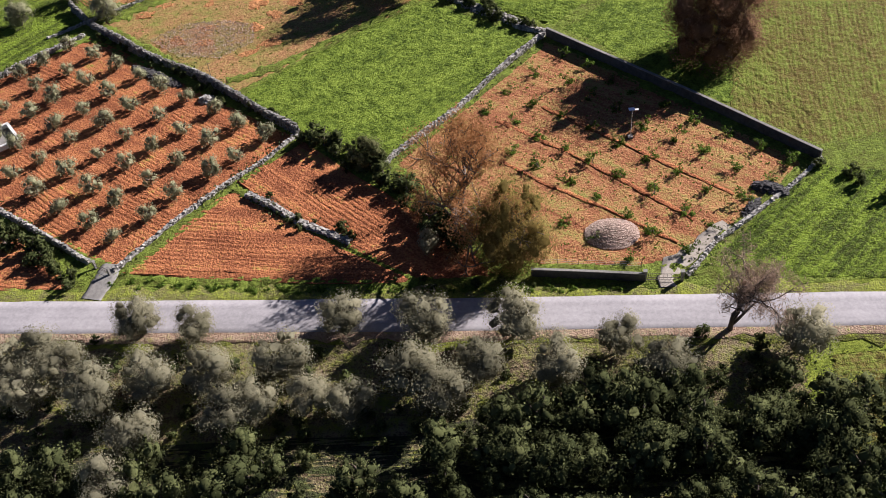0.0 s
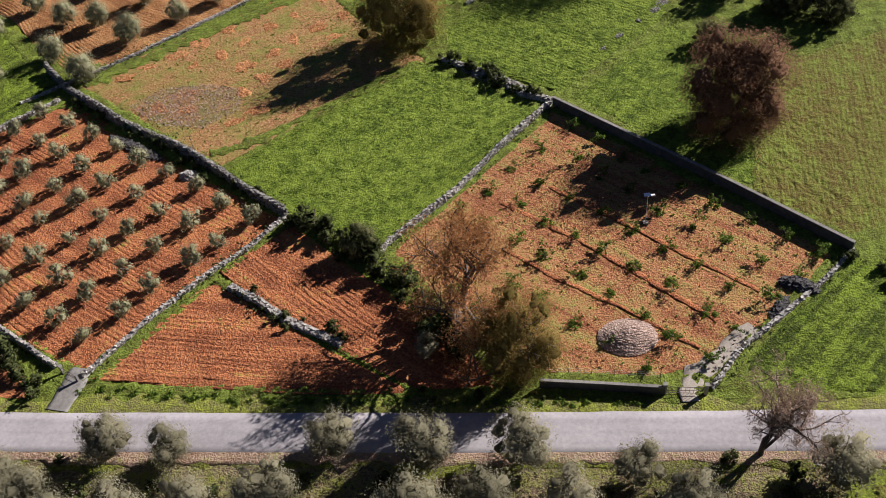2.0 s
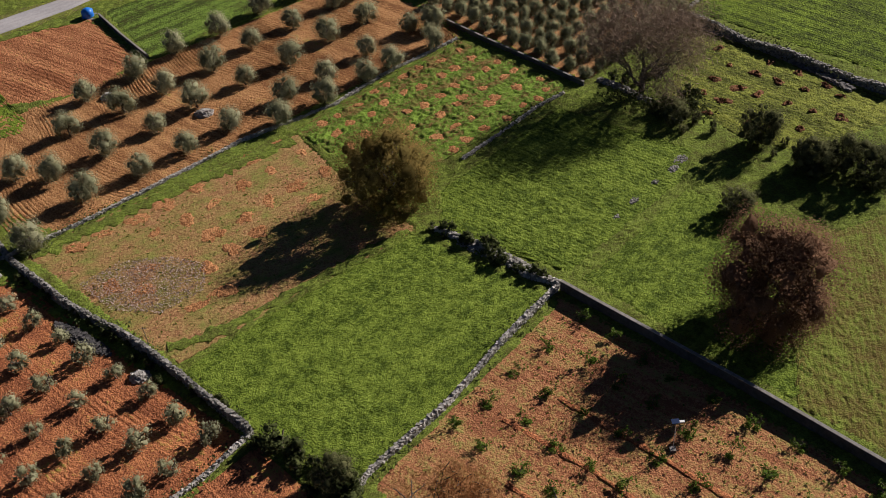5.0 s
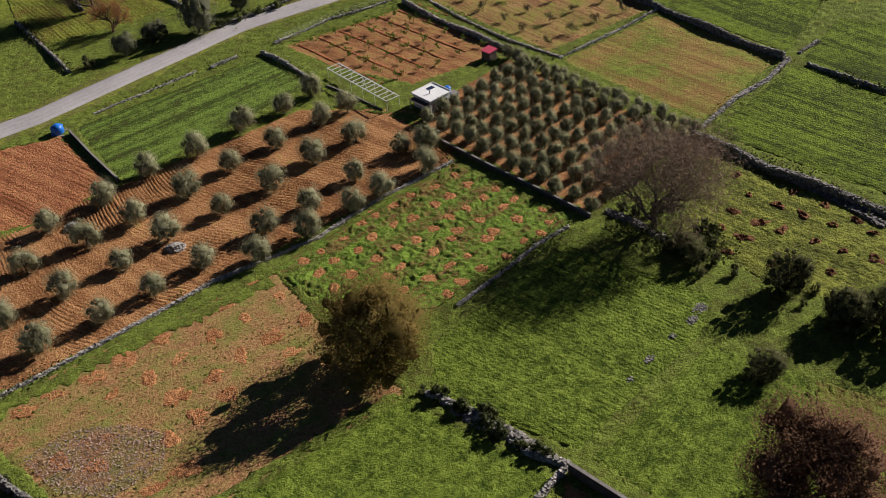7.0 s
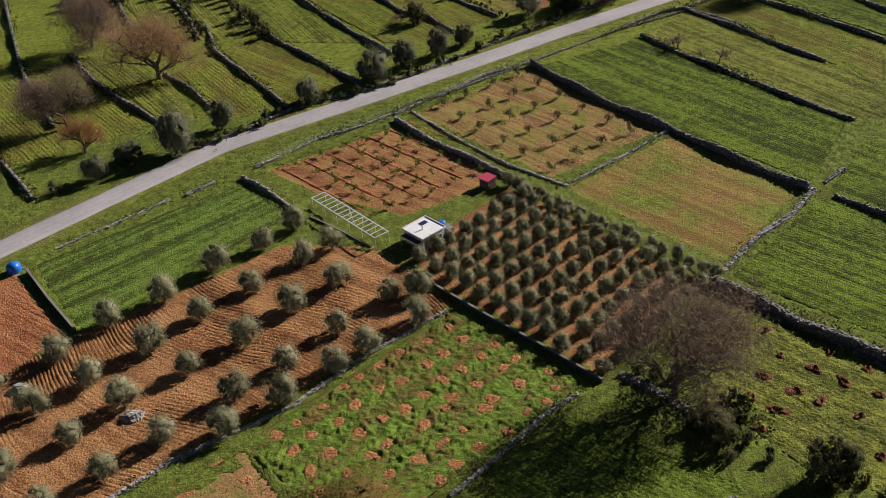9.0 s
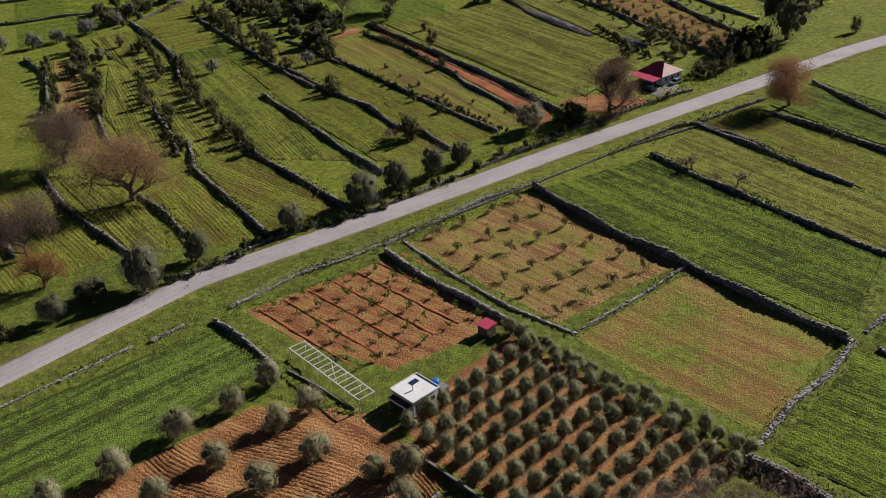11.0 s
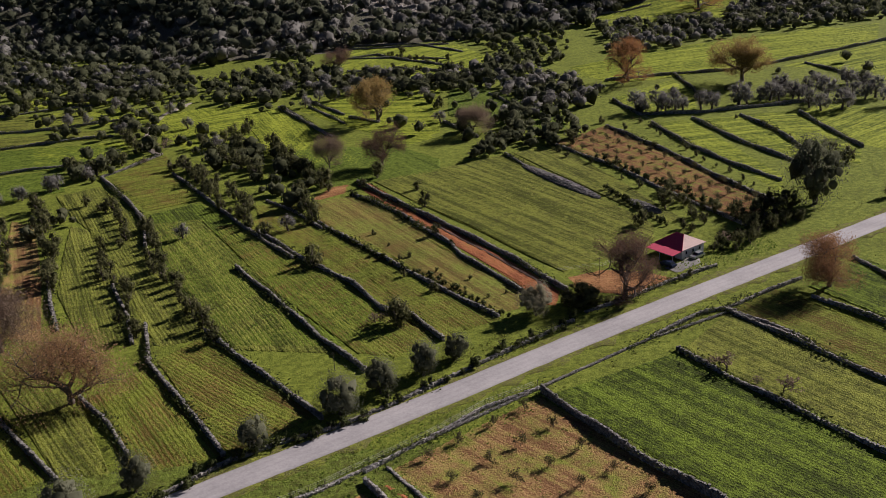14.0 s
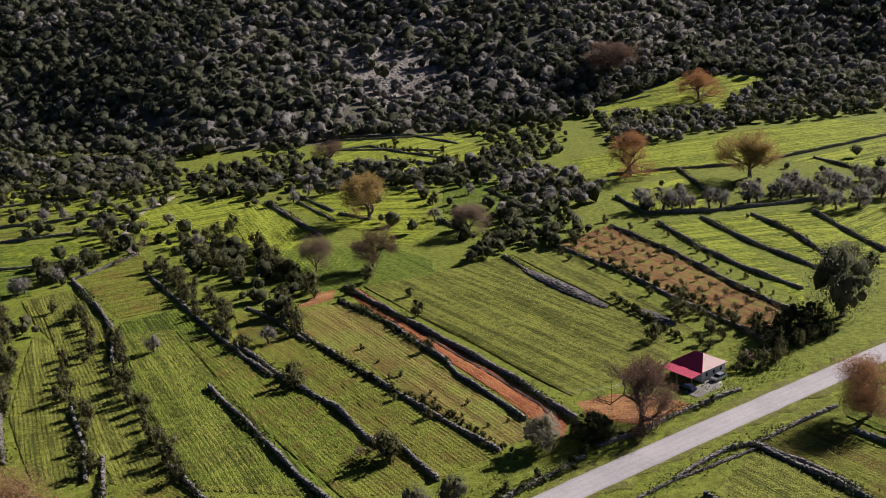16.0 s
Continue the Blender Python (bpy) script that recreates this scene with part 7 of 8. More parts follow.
for points in ([(7.0, 113.1), (12.6, 107.3), (19.9, 101.5), (29.1, 93.1)], [(7.4, 122.5), (16.8, 114.0), (23.9, 106.4), (32.3, 97.1)], [(14.7, 125.1), (23.9, 116.1), (32.3, 107.8), (38.8, 101.5)], [(-41.1, 96.3), (-32.0, 95.0), (-22.6, 93.6), (-13.4, 92.1)]):
    ribbon("furrow", points, 0.7, M_RED, "deep plough furrow with a raised edge", "furrow", 0.1, 0.07, 1.2, 0.14)
V0, VA, VB = np.array((-16.4, 267.4)), np.array((-12.8, 263.2)), np.array((-11.9, 270.2))
for q in lattice(V0, VA - V0, VB - V0, 12, 12, [(-26.7, 271.7), (-0.7, 285.2), (19.9, 259.7), (12.8, 254.8), (2.3, 248.5), (-6.9, 252.1), (-16.0, 260.3)]):
    SPROUT.set(*q, rng.uniform(1.3, 2.1))
for k in range(7):
    a, b = np.array((-23.7, 271.1)) + (VB - V0) * k, np.array((-23.7, 271.1)) + (VB - V0) * k + (VA - V0) * 5.2
    ribbon("furrow", [a, b], 0.7, M_RED, "plough ridge of red earth between vines", "furrow", 0.11, 0.09, 1.5, 0.14)
U0, UA, UB = np.array((20.7, 292.3)), np.array((24.7, 285.4)), np.array((27.1, 296.6))
for q in lattice(U0, UA - U0, UB - U0, 10, 10, [(5.6, 291.7), (32.3, 311.1), (55.7, 274.9), (30.8, 258.8)]):
    STICKLET.set(*q, rng.uniform(1.7, 2.6), rng.uniform(1.5, 2.2))
O0, OA, OB = np.array((85.8, 490.3)), np.array((88.2, 482.7)), np.array((81.1, 486.2))
for q in lattice(O0, OA - O0, OB - O0, 30, 6, [(65.3, 488.0), (84.6, 503.8), (111.6, 407.4), (101.0, 397.0)]):
    STICKLET.set(*q, rng.uniform(1.7, 2.6), rng.uniform(1.5, 2.2))


# ---- buildings and built things ----
def box(centre, size, turn=0.0):
    v = CUBE * np.asarray(size, float)
    c, n = math.cos(turn), math.sin(turn)
    v = np.c_[v[:, 0] * c - v[:, 1] * n, v[:, 0] * n + v[:, 1] * c, v[:, 2]] + np.asarray(centre, float)
    return v, CUBE_F


def bits(name, shapes, material, parent, label=""):
    return part(name, mesh_of(name, *joined(shapes), material), parent, label)


def flat_paint(name, colour, rough=0.6, metal=0.0, dirt=0.75):
    return plain(name, tuple(c * dirt for c in colour), colour, 0.35, rough, 0.004, metal, 1.5)


M_WHITE = flat_paint("white_render", (0.8, 0.79, 0.76), 0.85)
M_ROOFWHITE = flat_paint("white_roof_coating", (0.82, 0.82, 0.8), 0.7, 0, 0.85)
M_CRIMSON = flat_paint("crimson_roof_sheet", (0.58, 0.05, 0.11), 0.75)
M_PALEROOF = flat_paint("bleached_roof_sheet", (0.66, 0.46, 0.40), 0.75, 0, 0.7)
M_GLASS = flat_paint("dark_window_glass", (0.03, 0.035, 0.045), 0.12)
M_BLUE = flat_paint("blue_plastic", (0.02, 0.17, 0.62), 0.4)
M_STEEL = flat_paint("pale_painted_steel", (0.74, 0.74, 0.72), 0.5, 0.2)
M_DARKSTEEL = flat_paint("rusty_dark_steel", (0.10, 0.08, 0.07), 0.7, 0.3)
M_PANEL = flat_paint("solar_panel", (0.03, 0.045, 0.10), 0.2)
M_WOODPOLE = plain("weathered_wood", (0.10, 0.075, 0.055), (0.2, 0.16, 0.12), 0.2, 0.9, 0.01)
M_SILVER = flat_paint("silver_car_paint", (0.55, 0.56, 0.58), 0.3, 0.5)
M_NAVY = flat_paint("dark_blue_car_paint", (0.02, 0.03, 0.07), 0.3, 0.2)
M_RUBBER = flat_paint("black_rubber", (0.02, 0.02, 0.02), 0.8)


def frame_of(a, b, c):
    """Middle, turn and sides of a rectangle from three corners in order."""
    a, b, c = (np.array(q, float) for q in (a, b, c))
    d = b - a
    return (a + c) / 2, math.atan2(d[1], d[0]), float(np.hypot(*d)), float(np.hypot(*(c - b)))


def rooted(name, label, category, x, y, turn=0.0, z=0.0):
    ob = tagged(new(name), label, category)
    ob.matrix_basis = Matrix.Translation((x, y, z)) @ Matrix.Rotation(turn, 4, "Z")
    return ob


def window(parent, x, y, z, w, h, side):
    """A framed pane set in a wall that faces along side ("x" or "y")."""
    t = 0.12
    size = (t, w, h) if side == "x" else (w, t, h)
    fr = bits("window", [box((x, y, z), size)], M_STEEL, parent)
    k = (1.25, 0.8, 0.8) if side == "x" else (0.8, 1.25, 0.8)
    bits("pane", [box((x, y, z), [a * b for a, b in zip(size, k)])], M_GLASS, fr, "dark glass pane")


def flat_house():
    """The small white house with a flat roof by the pergola."""
    m, turn, lx, ly = frame_of((1.0, 238.8), (5.3, 242.4), (8.7, 238.1))
    r = rooted("house", "small white flat-roofed house beside an olive grove", "house", m[0], m[1], turn)
    bits("wall", [box((0, 0, 1.4), (lx - 0.5, ly - 0.5, 2.9))], M_WHITE, r)
    bits("roof", [box((0, 0, 2.96), (lx, ly, 0.22))], M_ROOFWHITE, r, "white coated flat roof slab")
    bits("parapet", [box((0, ly / 2 - 0.08, 3.15), (lx, 0.14, 0.18)), box((lx / 2 - 0.08, 0, 3.15), (0.14, ly - 0.32, 0.18))], M_WHITE, r)
    bits("chimney", [tube([(-0.6, -0.3, 3.0), (-0.6, -0.3, 3.9)], [0.12, 0.12], 8)], M_STEEL, r, "thin metal flue")
    bits("solar_panel", [box((0.9, 1.2, 3.115), (1.5, 1.0, 0.07))], M_PANEL, r)
    window(r, lx / 4, -ly / 2 + 0.25, 1.6, 1.0, 1.0, "y")
    window(r, -lx / 2 + 0.25, 0.6, 1.5, 0.9, 1.1, "x")
    bits("door", [box((-lx / 4, -ly / 2 + 0.24, 1.05), (0.95, 0.1, 2.05))], M_DARKSTEEL, r)
    bits("awning", [box((-lx / 2 - 0.7, -0.3, 2.4), (1.4, ly * 0.8, 0.08))], M_DARKSTEEL, r, "dark sheet awning")
    for y in (-ly * 0.35, ly * 0.3):
        bits("post", [tube([(-lx / 2 - 1.3, y, 0), (-lx / 2 - 1.3, y, 2.4)], [0.05, 0.05], 6)], M_STEEL, r)
    c, n = math.cos(turn), math.sin(turn)
    for k, (dx, dy, hh) in enumerate(((lx / 2 + 0.9, -0.6, 1.9), (lx / 2 + 1.9, -1.3, 1.3))):
        t = rooted("water_tank" if k == 0 else "shed", "round blue plastic water tank beside the house" if k == 0 else "small white block shed beside the house", "tank" if k == 0 else "shed", m[0] + dx * c - dy * n, m[1] + dx * n + dy * c, turn)
        if k == 0:
            bits("stand", [box((0, 0, 0.75), (1.5, 1.5, 1.5))], M_CONCRETE, t)
            bits("barrel", [tube([(0, 0, 1.5), (0, 0, 1.6), (0, 0, 2.7), (0, 0, 2.95), (0, 0, 3.05)], [0.6, 0.68, 0.68, 0.45, 0.02], 16)], M_BLUE, t)
        else:
            bits("body", [box((0, 0, 0.7), (1.2, 1.6, 1.4))], M_WHITE, t)
            bits("roof", [box((0, 0, 1.44), (1.4, 1.8, 0.08))], M_CONCRETE, t)


def pergola():
    a, b, c = np.array((-16.7, 253.3)), np.array((-14.3, 255.1)), np.array((-1.1, 239.5))
    m, turn, lx, ly = frame_of(a, b, c)
    r = rooted("pergola", "long pale steel pergola frame with crossbars", "pergola", m[0], m[1], turn)
    for x in (-lx / 2, lx / 2):
        bits("beam", [box((x, 0, 2.4), (0.2, ly, 0.16))], M_STEEL, r)
    for k in range(15):
        bits("crossbar", [box((0, -ly / 2 + ly * k / 14, 2.5), (lx + 0.3, 0.18, 0.1))], M_STEEL, r)
    for k in range(6):
        for x in (-lx / 2, lx / 2):
            bits("post", [tube([(x, -ly / 2 + ly * k / 5, 0), (x, -ly / 2 + ly * k / 5, 2.4)], [0.05, 0.05], 6)], M_STEEL, r)
    bits("brace", [tube([(-lx / 2, -ly * 0.2, 2.42), (lx / 2, ly * 0.1, 2.42)], [0.04, 0.04], 5), tube([(lx / 2, -ly * 0.2, 2.42), (-lx / 2, ly * 0.1, 2.42)], [0.04, 0.04], 5)], M_STEEL, r)


def red_shed():
    m, turn, lx, ly = frame_of((16.0, 256.6), (17.9, 258.3), (19.4, 256.1))
    r = rooted("shed", "small shed with a bright crimson sheet roof", "shed", m[0], m[1], turn)
    bits("wall", [box((0, 0, 1.05), (lx - 0.4, ly - 0.4, 2.1))], M_WOODPOLE, r)
    v, f = box((0, 0, 2.2), (lx, ly, 0.1))
    v[:, 2] += v[:, 0] * 0.08
    bits("roof", [(v, f)], M_CRIMSON, r, "crimson sheet roof")


def hip_house():
    """The house by the far road: white walls, a red hipped roof bleached on one side, a lean-to porch."""
    a, b, c = np.array((71.8, 379.9)), np.array((76.7, 372.4)), np.array((84.1, 377.3))
    m, turn, lx, ly = frame_of(a, b, c)
    r = rooted("house", "white house with a crimson hipped roof by the road", "house", m[0], m[1], turn)
    bits("wall", [box((0, 0, 1.3), (lx - 0.8, ly - 0.8, 2.7))], M_WHITE, r)
    p = np.array([(-lx / 2, -ly / 2, 2.6), (lx / 2, -ly / 2, 2.6), (lx / 2, ly / 2, 2.6), (-lx / 2, ly / 2, 2.6), (-lx * 0.12, 0, 5.0), (lx * 0.12, 0, 5.0)])
    lip = p[:4] - [0, 0, 0.12]
    red = np.array([(0, 1, 5, 4), (3, 0, 4, 4), (2, 3, 4, 5)])
    me = mesh_of("roof", np.concatenate([p, lip]), np.array([(0, 1, 5), (0, 5, 4), (3, 0, 4), (2, 3, 4), (2, 4, 5), (0, 6, 7), (0, 7, 1), (3, 9, 6), (3, 6, 0), (2, 8, 9), (2, 9, 3), (6, 9, 8), (6, 8, 7)]), M_CRIMSON)
    part("roof", me, r, "crimson hipped sheet roof")
    part("roof", mesh_of("roof", np.array([p[1], p[2], p[5], lip[1], lip[2]]), np.array([(0, 1, 2), (0, 3, 4), (0, 4, 1)]), M_PALEROOF), r, "roof slope bleached pale by weather")
    for k in (4, 5):
        bits("ridge_cap", [tube([p[0 if k == 4 else 1] + [0, 0, 0.03], p[k] + [0, 0, 0.04]], [0.07, 0.07], 5)], M_CRIMSON, r)
    for y in (-ly * 0.28, 0.0, ly * 0.28):
        window(r, lx / 2 - 0.4, y, 1.5, 0.75, 1.0, "x")
    window(r, -lx * 0.2, -ly / 2 + 0.4, 1.5, 0.95, 1.2, "y")
    bits("door", [box((lx * 0.15, -ly / 2 + 0.39, 1.03), (0.95, 0.1, 2.05))], M_DARKSTEEL, r)
    v, f = box((0, -ly / 2 - 1.6, 2.35), (lx, 3.6, 0.09))
    v[:, 2] += (v[:, 1] + ly / 2 + 1.6) * 0.09
    bits("porch_roof", [(v, f)], M_CRIMSON, r, "crimson lean-to porch roof")
    for x in (-lx / 2 + 0.2, 0, lx / 2 - 0.2):
        bits("porch_post", [tube([(x, -ly / 2 - 3.2, 0), (x, -ly / 2 - 3.2, 2.2)], [0.07, 0.07], 6)], M_WHITE, r)
    return m, turn, lx, ly


def car(x, y, turn, paint, label):
    """A small hatchback: shaped body, dark glass house, four wheels."""
    r = rooted("car", label, "car", x, y, turn)
    prof = [(-2.0, 0.35), (-2.0, 0.85), (-1.2, 0.98), (1.9, 0.92), (2.0, 0.7), (2.0, 0.35)]
    v = np.array([(px, s * 0.82, pz) for s in (-1, 1) for px, pz in prof])
    k = len(prof)
    f = [(i, (i + 1) % k, k + (i + 1) % k, k + i) for i in range(k)] + [(5, 4, 1, 0), (4, 3, 2, 1), (k, k + 1, k + 4, k + 5), (k + 1, k + 2, k + 3, k + 4)]
    part("body", mesh_of("body", v, np.array(f), paint), r)
    top = np.array([(-1.1, -0.78, 0.96), (1.6, -0.78, 0.93), (1.6, 0.78, 0.93), (-1.1, 0.78, 0.96), (-0.4, -0.6, 1.42), (1.2, -0.6, 1.42), (1.2, 0.6, 1.42), (-0.4, 0.6, 1.42)])
    part("windows", mesh_of("windows", top, np.array([(0, 1, 5, 4), (1, 2, 6, 5), (2, 3, 7, 6), (3, 0, 4, 7)]), M_GLASS), r, "dark car windows")
    bits("roof", [box((0.4, 0, 1.44), (1.64, 1.22, 0.05))], paint, r)
    for px in (-1.25, 1.25):
        for s in (-0.76, 0.76):
            bits("wheel", [tube([(px, s - 0.1, 0.3), (px, s + 0.1, 0.3)], [0.3, 0.3], 12), tube([(px, s + 0.1, 0.3), (px, s + 0.101, 0.3)], [0.3, 0.01], 12), tube([(px, s - 0.101, 0.3), (px, s - 0.1, 0.3)], [0.01, 0.3], 12)], M_RUBBER, r)


def basin(a, b, c, high=0.9):
    """A low open water basin of white-painted concrete."""
    m, turn, lx, ly = frame_of(a, b, c)
    r = rooted("water_basin", "low white-painted concrete water basin on red earth", "basin", m[0], m[1], turn)
    for x, y, w, d in ((0, -ly / 2, lx, 0.45), (0, ly / 2, lx, 0.45), (-lx / 2 + 0.22, 0, 0.45, ly - 0.45), (lx / 2 - 0.22, 0, 0.45, ly - 0.45)):
        bits("wall", [box((x, y, high / 2), (w, d, high))], M_WHITE, r)
    bits("bottom", [box((0, 0, 0.1), (lx - 0.6, ly - 0.6, 0.2))], M_CONCRETE, r, "dusty concrete bottom")


basin((-74.9, 129.6), (-71.6, 124.9), (-68.8, 127.9))
field("bare orange earth yard beside the house", [(47.6, 368.5), (56.1, 371.2), (64.9, 368.5), (69.2, 365.3), (72.6, 361.8), (68.3, 358.8), (59.3, 355.3), (48.3, 360.6)], [(48.2, 366.1), (68.9, 364.3)], M_ORANGE, 1.0, 0.06, "yard", category="yard")
stone_wall([(48.3, 348.0), (58.7, 352.9), (68.9, 359.8), (77.6, 364.5), (83.7, 367.7)], 0.5, 0.5, 0.45, M_FARSTONE, "low tumbled stone edging between the yard and the road")
brush([(48.3, 348.0), (58.7, 352.9), (68.9, 359.8), (77.6, 364.5), (83.7, 367.7)], 0.4, 0.26, 0.8)
BUSH.set(*(48.1, 350.9, 5.3, 9.6))
SHRUB.scatter([(53.6, 351.3), (44.3, 353.6), (72.8, 360.7), (76.1, 362.8)], 2.4)
tufts([(70.7, 370.3), (80.6, 377.6), (91.3, 381.9), (101.8, 384.7), (102.4, 376.2), (86.0, 367.2), (76.5, 364.7)], 0.9, 0.3, M_WEEDS, "rank green weeds beside the house")
flat_house()
pergola()
red_shed()
HM, HT, HLX, HLY = hip_house()
ribbon("track", [(72.5, 367.0), (76.0, 369.2), (78.8, 371.1), (78.5, 374.2)], 4.0, M_CONCRETE, "pale concrete forecourt of the house", "forecourt", 0.1, 0.02, 1.5, 0.2)
car(*(80.9, 373.7), HT + 1.57, M_SILVER, "silver car parked beside the white house")
car(*(72.6, 369.9), HT, M_NAVY, "dark blue car parked under the porch")


def pole(x, y, high, label, name="pole", lamp=False):
    r = rooted(name, label, "pole" if not lamp else "lamp", x, y)
    bits("shaft", [tube([(0, 0, -0.2), (0.03, 0, high * 0.5), (0.0, 0.02, high)], [0.06, 0.05, 0.04], 8)], M_STEEL if lamp else M_WOODPOLE, r)
    if lamp:
        bits("arm", [tube([(0, 0, high - 0.3), (0.5, 0, high)], [0.035, 0.035], 6)], M_STEEL, r)
        bits("lamp_head", [box((0.65, 0, high), (0.6, 0.3, 0.14))], M_WHITE, r)
        bits("solar_panel", [box((-0.1, 0, high + 0.15), (0.9, 0.7, 0.05))], M_PANEL, r)
        bits("footing", [box((0, 0, 0.15), (0.7, 0.7, 0.4))], M_CONCRETE, r)
    else:
        bits("crossarm", [box((0, 0, high - 0.4), (0.9, 0.07, 0.07))], M_WOODPOLE, r)


pole(*(26.8, 115.8), 5.2, "solar lamp on a pale steel pole in a field", "field_lamp", True)
pole(*(-39.3, 140.5), 3.6, "weathered wooden pole with a short crossarm")
pole(*(-25.9, 105.9), 3.2, "thin wooden pole among stones and brambles")
pole(*(54.9, 366.2), 5.5, "wooden utility pole at a field corner")
pole(*(-7.2, 331.0), 4.0, "thin wooden pole beside a field wall")


def heap(x, y, wide, deep, high, n, size, material, label, turn=0.0):
    """A heap of loose stones."""
    a, r = rng.random(n) * 6.28, rng.random(n) ** 0.5
    px, py = r * np.cos(a) * wide / 2, r * np.sin(a) * deep / 2
    pz = high * (1 - r**1.6) * rng.uniform(0.75, 1.05, n)
    c, s = math.cos(turn), math.sin(turn)
    v, f = stones(np.c_[px * c - py * s, px * s + py * c, pz], size * rng.uniform(0.5, 1.4, (n, 1)) * np.array([1, 0.85, 0.75]))
    core = tube([(0, 0, -0.05), (0, 0, high * 0.45), (0, 0, high * 0.85), (0, 0, high * 0.9)], [0.36, 0.2, 0.05, 0.01], 16)
    cv = core[0] * [wide, deep, 1]
    cv[:, :2] = np.c_[cv[:, 0] * c - cv[:, 1] * s, cv[:, 0] * s + cv[:, 1] * c]
    ob = tagged(new("rubble_heap", mesh_of("rubble_heap", *joined([(v, f), (cv, core[1])]), material)), label, "stones", kind="stuff")
    ob.matrix_basis = pose(x, y, 0.1)


heap(*(20.7, 95.7), 7.4, 6.0, 1.3, 4600, 0.15, M_PALE, "round heap of pale pinkish rubble in a field")
heap(*(43.8, 101.9), 5.0, 2.4, 0.8, 240, 0.42, M_DARKROCK, "heap of dark stones and old tyres by a wall", -0.5)
heap(*(40.4, 98.5), 4.5, 1.4, 0.5, 160, 0.3, M_DARKROCK, "scatter of dark stones along a wall", 0.8)
heap(9.6, 152.4, 19.0, 2.6, 0.7, 420, 0.36, M_FARSTONE, "tumbled grey stones and brambles along a field wall", -0.7)
heap(57.8, 443.8, 43.0, 4.2, 0.8, 2600, 0.62, M_DARKSTONE, "long mound of tumbled grey field stones", -1.15)
heap(77.2, 414.0, 15.0, 4.0, 0.8, 800, 0.6, M_DARKSTONE, "mound of tumbled grey field stones on bare earth", -1.18)
heap(*(-39.4, 134.6), 2.8, 2.0, 0.8, 130, 0.36, M_STONE, "heap of grey field stones against a wall")
heap(*(-49.0, 142.7), 12.0, 2.2, 0.4, 420, 0.34, M_DARKROCK, "long heap of dark stones along a wall", -0.66)
heap(*(-58.3, 206.3), 3.0, 2.4, 0.9, 130, 0.4, M_STONE, "heap of grey field stones under olive trees")
heap(*(-39.2, 197.8), 3.4, 2.6, 0.9, 140, 0.4, M_STONE, "heap of grey field stones under olive trees")
for (hx, hy), wide, n in zip(((40.7, 172.1), (39.0, 169.7), (35.5, 166.7), (31.5, 162.6), (28.1, 159.1)), (2.2, 1.8, 1.3, 1.5, 1.0), (50, 36, 14, 18, 10)):
    heap(hx, hy, wide * 1.3, wide * 0.8, 0.16, n * 2, 0.2, M_FARSTONE, "low scatter of grey stones along a meadow boundary", 0.8)


def tarp(x, y):
    r = rooted("water_tank", "large blue plastic tank under a tarpaulin", "tank", x, y)
    v, f = tube([(0, 0, 0), (0, 0, 0.9), (0, 0, 1.6), (0, 0, 2.0), (0, 0, 2.1)], [1.25, 1.3, 1.15, 0.7, 0.02], 14)
    v[:, :2] *= 1 + rng.normal(0, 0.09, (len(v), 1))
    part("cover", mesh_of("cover", v, f, M_BLUE, True), r)
    bits("plinth", [box((0, 0, 0.06), (3.0, 3.0, 0.22))], M_CONCRETE, r)


ribbon("stony_track", [(-87.5, 606.7), (-95.1, 586.6), (-96.5, 562.1), (-92.0, 531.7), (-82.7, 516.0)], 2.6, M_TRACK, "pale stony track winding between the terraces", "track", 0.14, 0.05, 1.5, 0.5)
tarp(*(-69.6, 240.2))


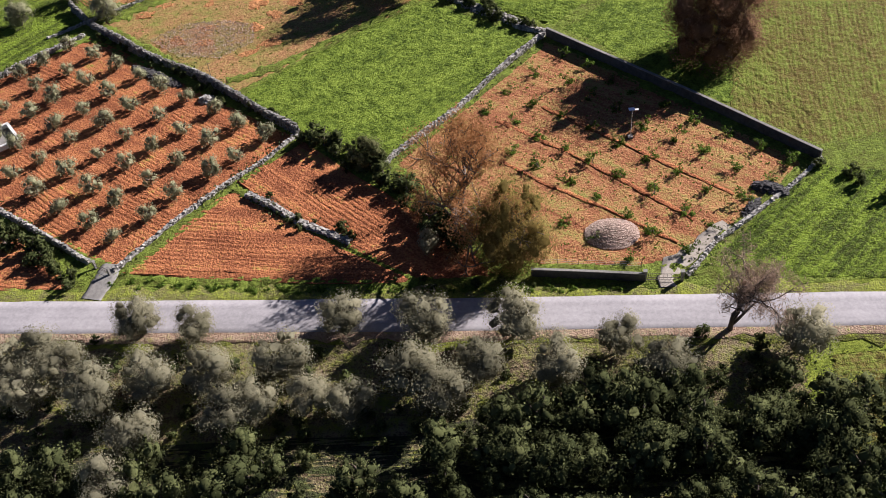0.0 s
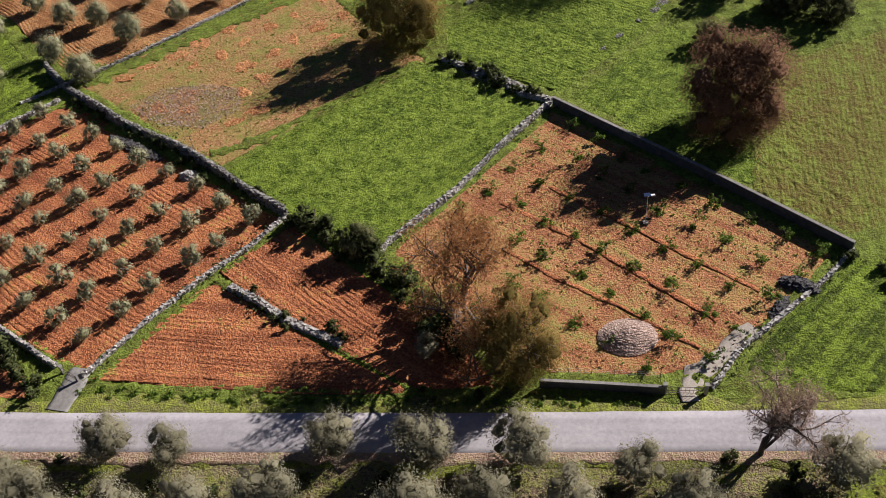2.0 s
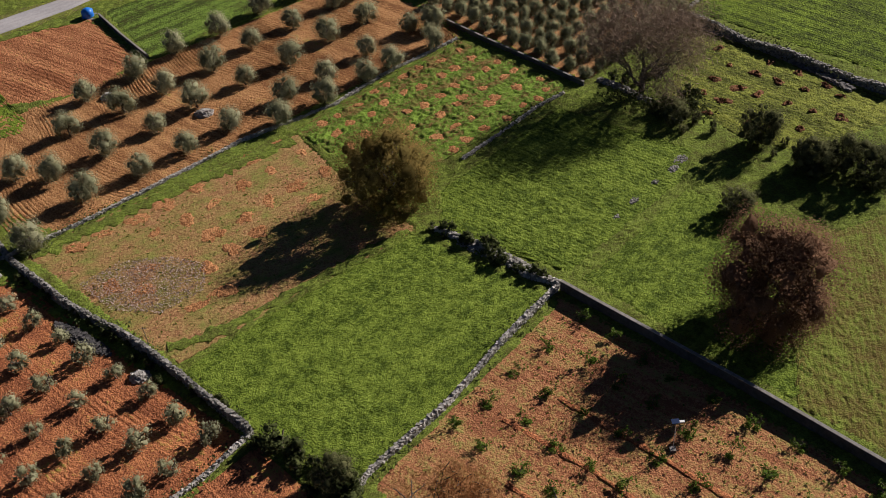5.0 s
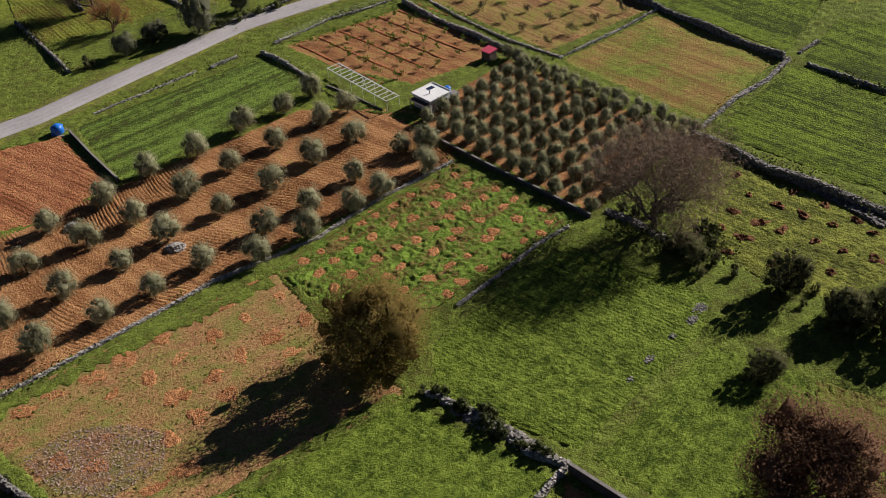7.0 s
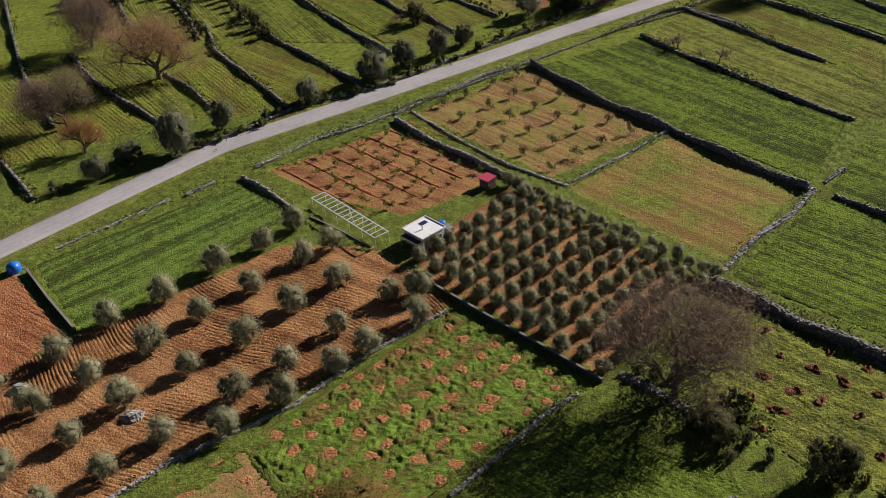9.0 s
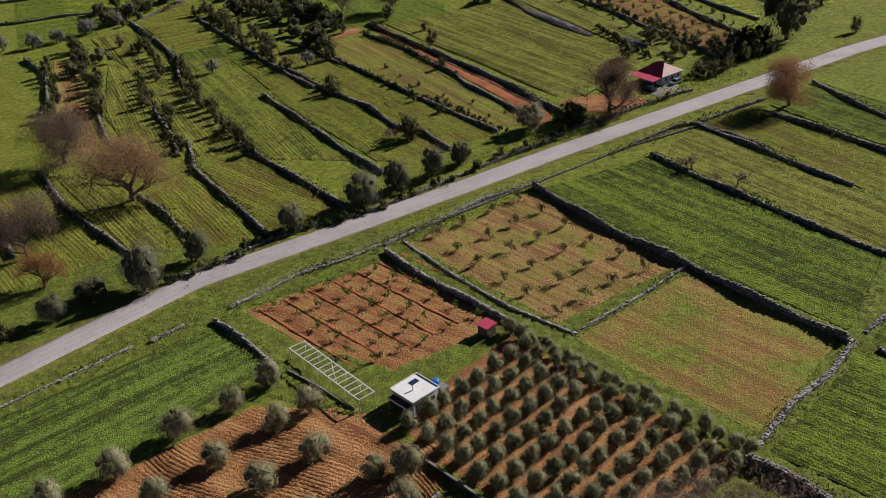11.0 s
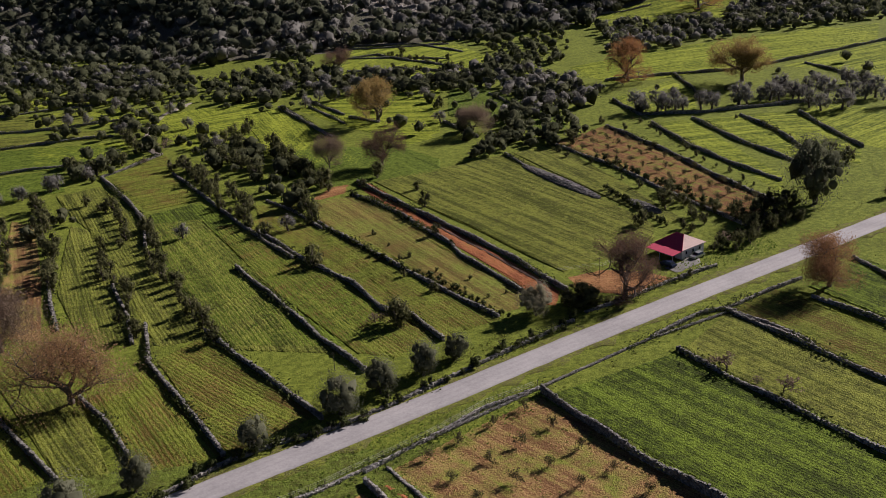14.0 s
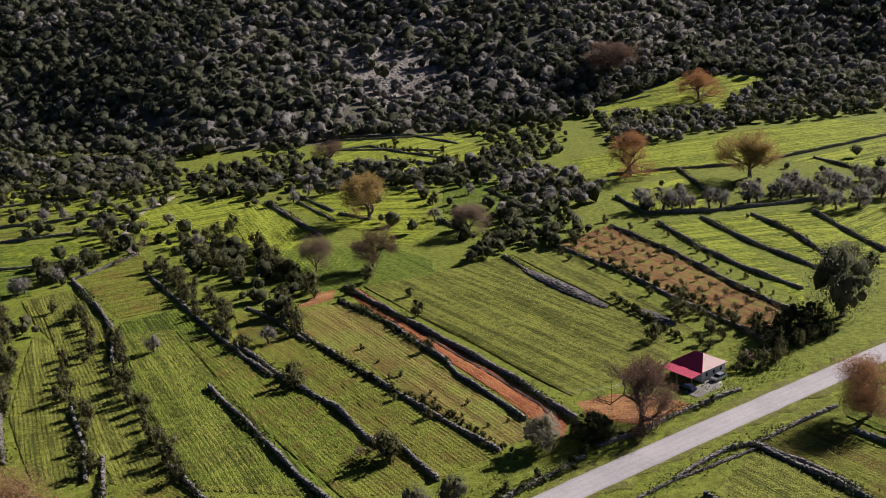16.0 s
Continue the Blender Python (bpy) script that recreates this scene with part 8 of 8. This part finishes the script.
def gate(a, b, high, bars, label, post=0.4, extra=0.5):
    """Two posts with caps, and a barred metal gate between them."""
    a, b = np.array(a), np.array(b)
    d = b - a
    w = float(np.hypot(*d))
    r = rooted("gate", label, "gate", *((a + b) / 2), math.atan2(d[1], d[0]))
    for x in (-w / 2, w / 2):
        p = bits("gatepost", [box((x, 0, (high + extra) / 2), (post, post, high + extra))], M_CONCRETE, r)
        bits("cap", [box((x, 0, high + extra + 0.05), (post + 0.14, post + 0.14, 0.12))], M_CONCRETE, p, "pale concrete cap")
    for z in (0.2, high * 0.5, high):
        bits("rail", [box((0, 0, z), (w - post, 0.05, 0.05))], M_DARKSTEEL, r)
    for k in range(bars):
        bits("bar", [box((-w / 2 + post / 2 + (w - post) * (k + 0.5) / bars, 0, high / 2 + 0.1), (0.03, 0.03, high - 0.2))], M_DARKSTEEL, r)


gate((23.4, 86.8), (28.1, 86.2), 1.3, 9, "barred steel gate between capped concrete posts")
gate((-50.4, 97.6), (-48.1, 96.0), 1.1, 5, "narrow steel gate at the end of a concrete ramp", 0.3, 0.3)


def fence(points, gap, high, label):
    pts, way = along(points, gap)
    r = rooted("fence", label, "fence", 0, 0)
    for x, y in pts:
        bits("post", [tube([(x, y, 0), (x + rng.normal(0, 0.05), y, high)], [0.05, 0.04], 5)], M_WOODPOLE, r)
    for z in (0.4, 0.75, 1.1):
        bits("wire", [tube([(x, y, z * high / 1.2) for x, y in pts], [0.012] * len(pts), 3)], M_STEEL, r)


fence([(-28.7, 274.0), (-17.4, 284.0), (-7.6, 289.4), (-1.3, 294.0), (10.7, 302.1), (22.1, 311.4), (33.0, 317.1)], 3.0, 1.3, "wire fence on wooden posts along the road")
fence([(22.3, 256.3), (30.9, 244.0), (41.9, 231.8), (51.8, 219.3)], 3.5, 1.4, "wire fence on posts beside the grove")
fence([(10.0, 91.3), (16.6, 90.3), (23.4, 89.1)], 2.5, 1.1, "low wire fence behind a concrete wall")
fence([(75.6, 364.0), (79.4, 366.2), (82.5, 367.9)], 2.0, 1.2, "wooden paling fence before the house")
fence([(45.8, 372.3), (57.4, 373.0), (72.0, 384.3)], 4.0, 1.2, "wire fence on posts behind the house")
fence([(100.2, 520.5), (104.6, 488.3), (108.5, 470.4)], 3.5, 1.3, "old wire fence round an orchard plot")

q = spots([(-52.0, 154.0), (-47.0, 158.5), (-40.0, 159.0), (-33.5, 156.5), (-33.0, 150.5), (-38.6, 146.5), (-46.0, 148.0)], 0.3)
v, f = leaf_cards(np.c_[q, 0.14 + 0.16 * lumpy(q[:, 0], q[:, 1], 1.2, 3)], sphere_dirs(len(q)) * [0.3, 0.3, 0] + [0, 0, 1], 0.17, 0.3)
tagged(new("dry_brush", mesh_of("dry_brush", v, f, M_DRYBRUSH)), "patch of dry grey-purple cut brush on a fallow field", "brush", kind="stuff")
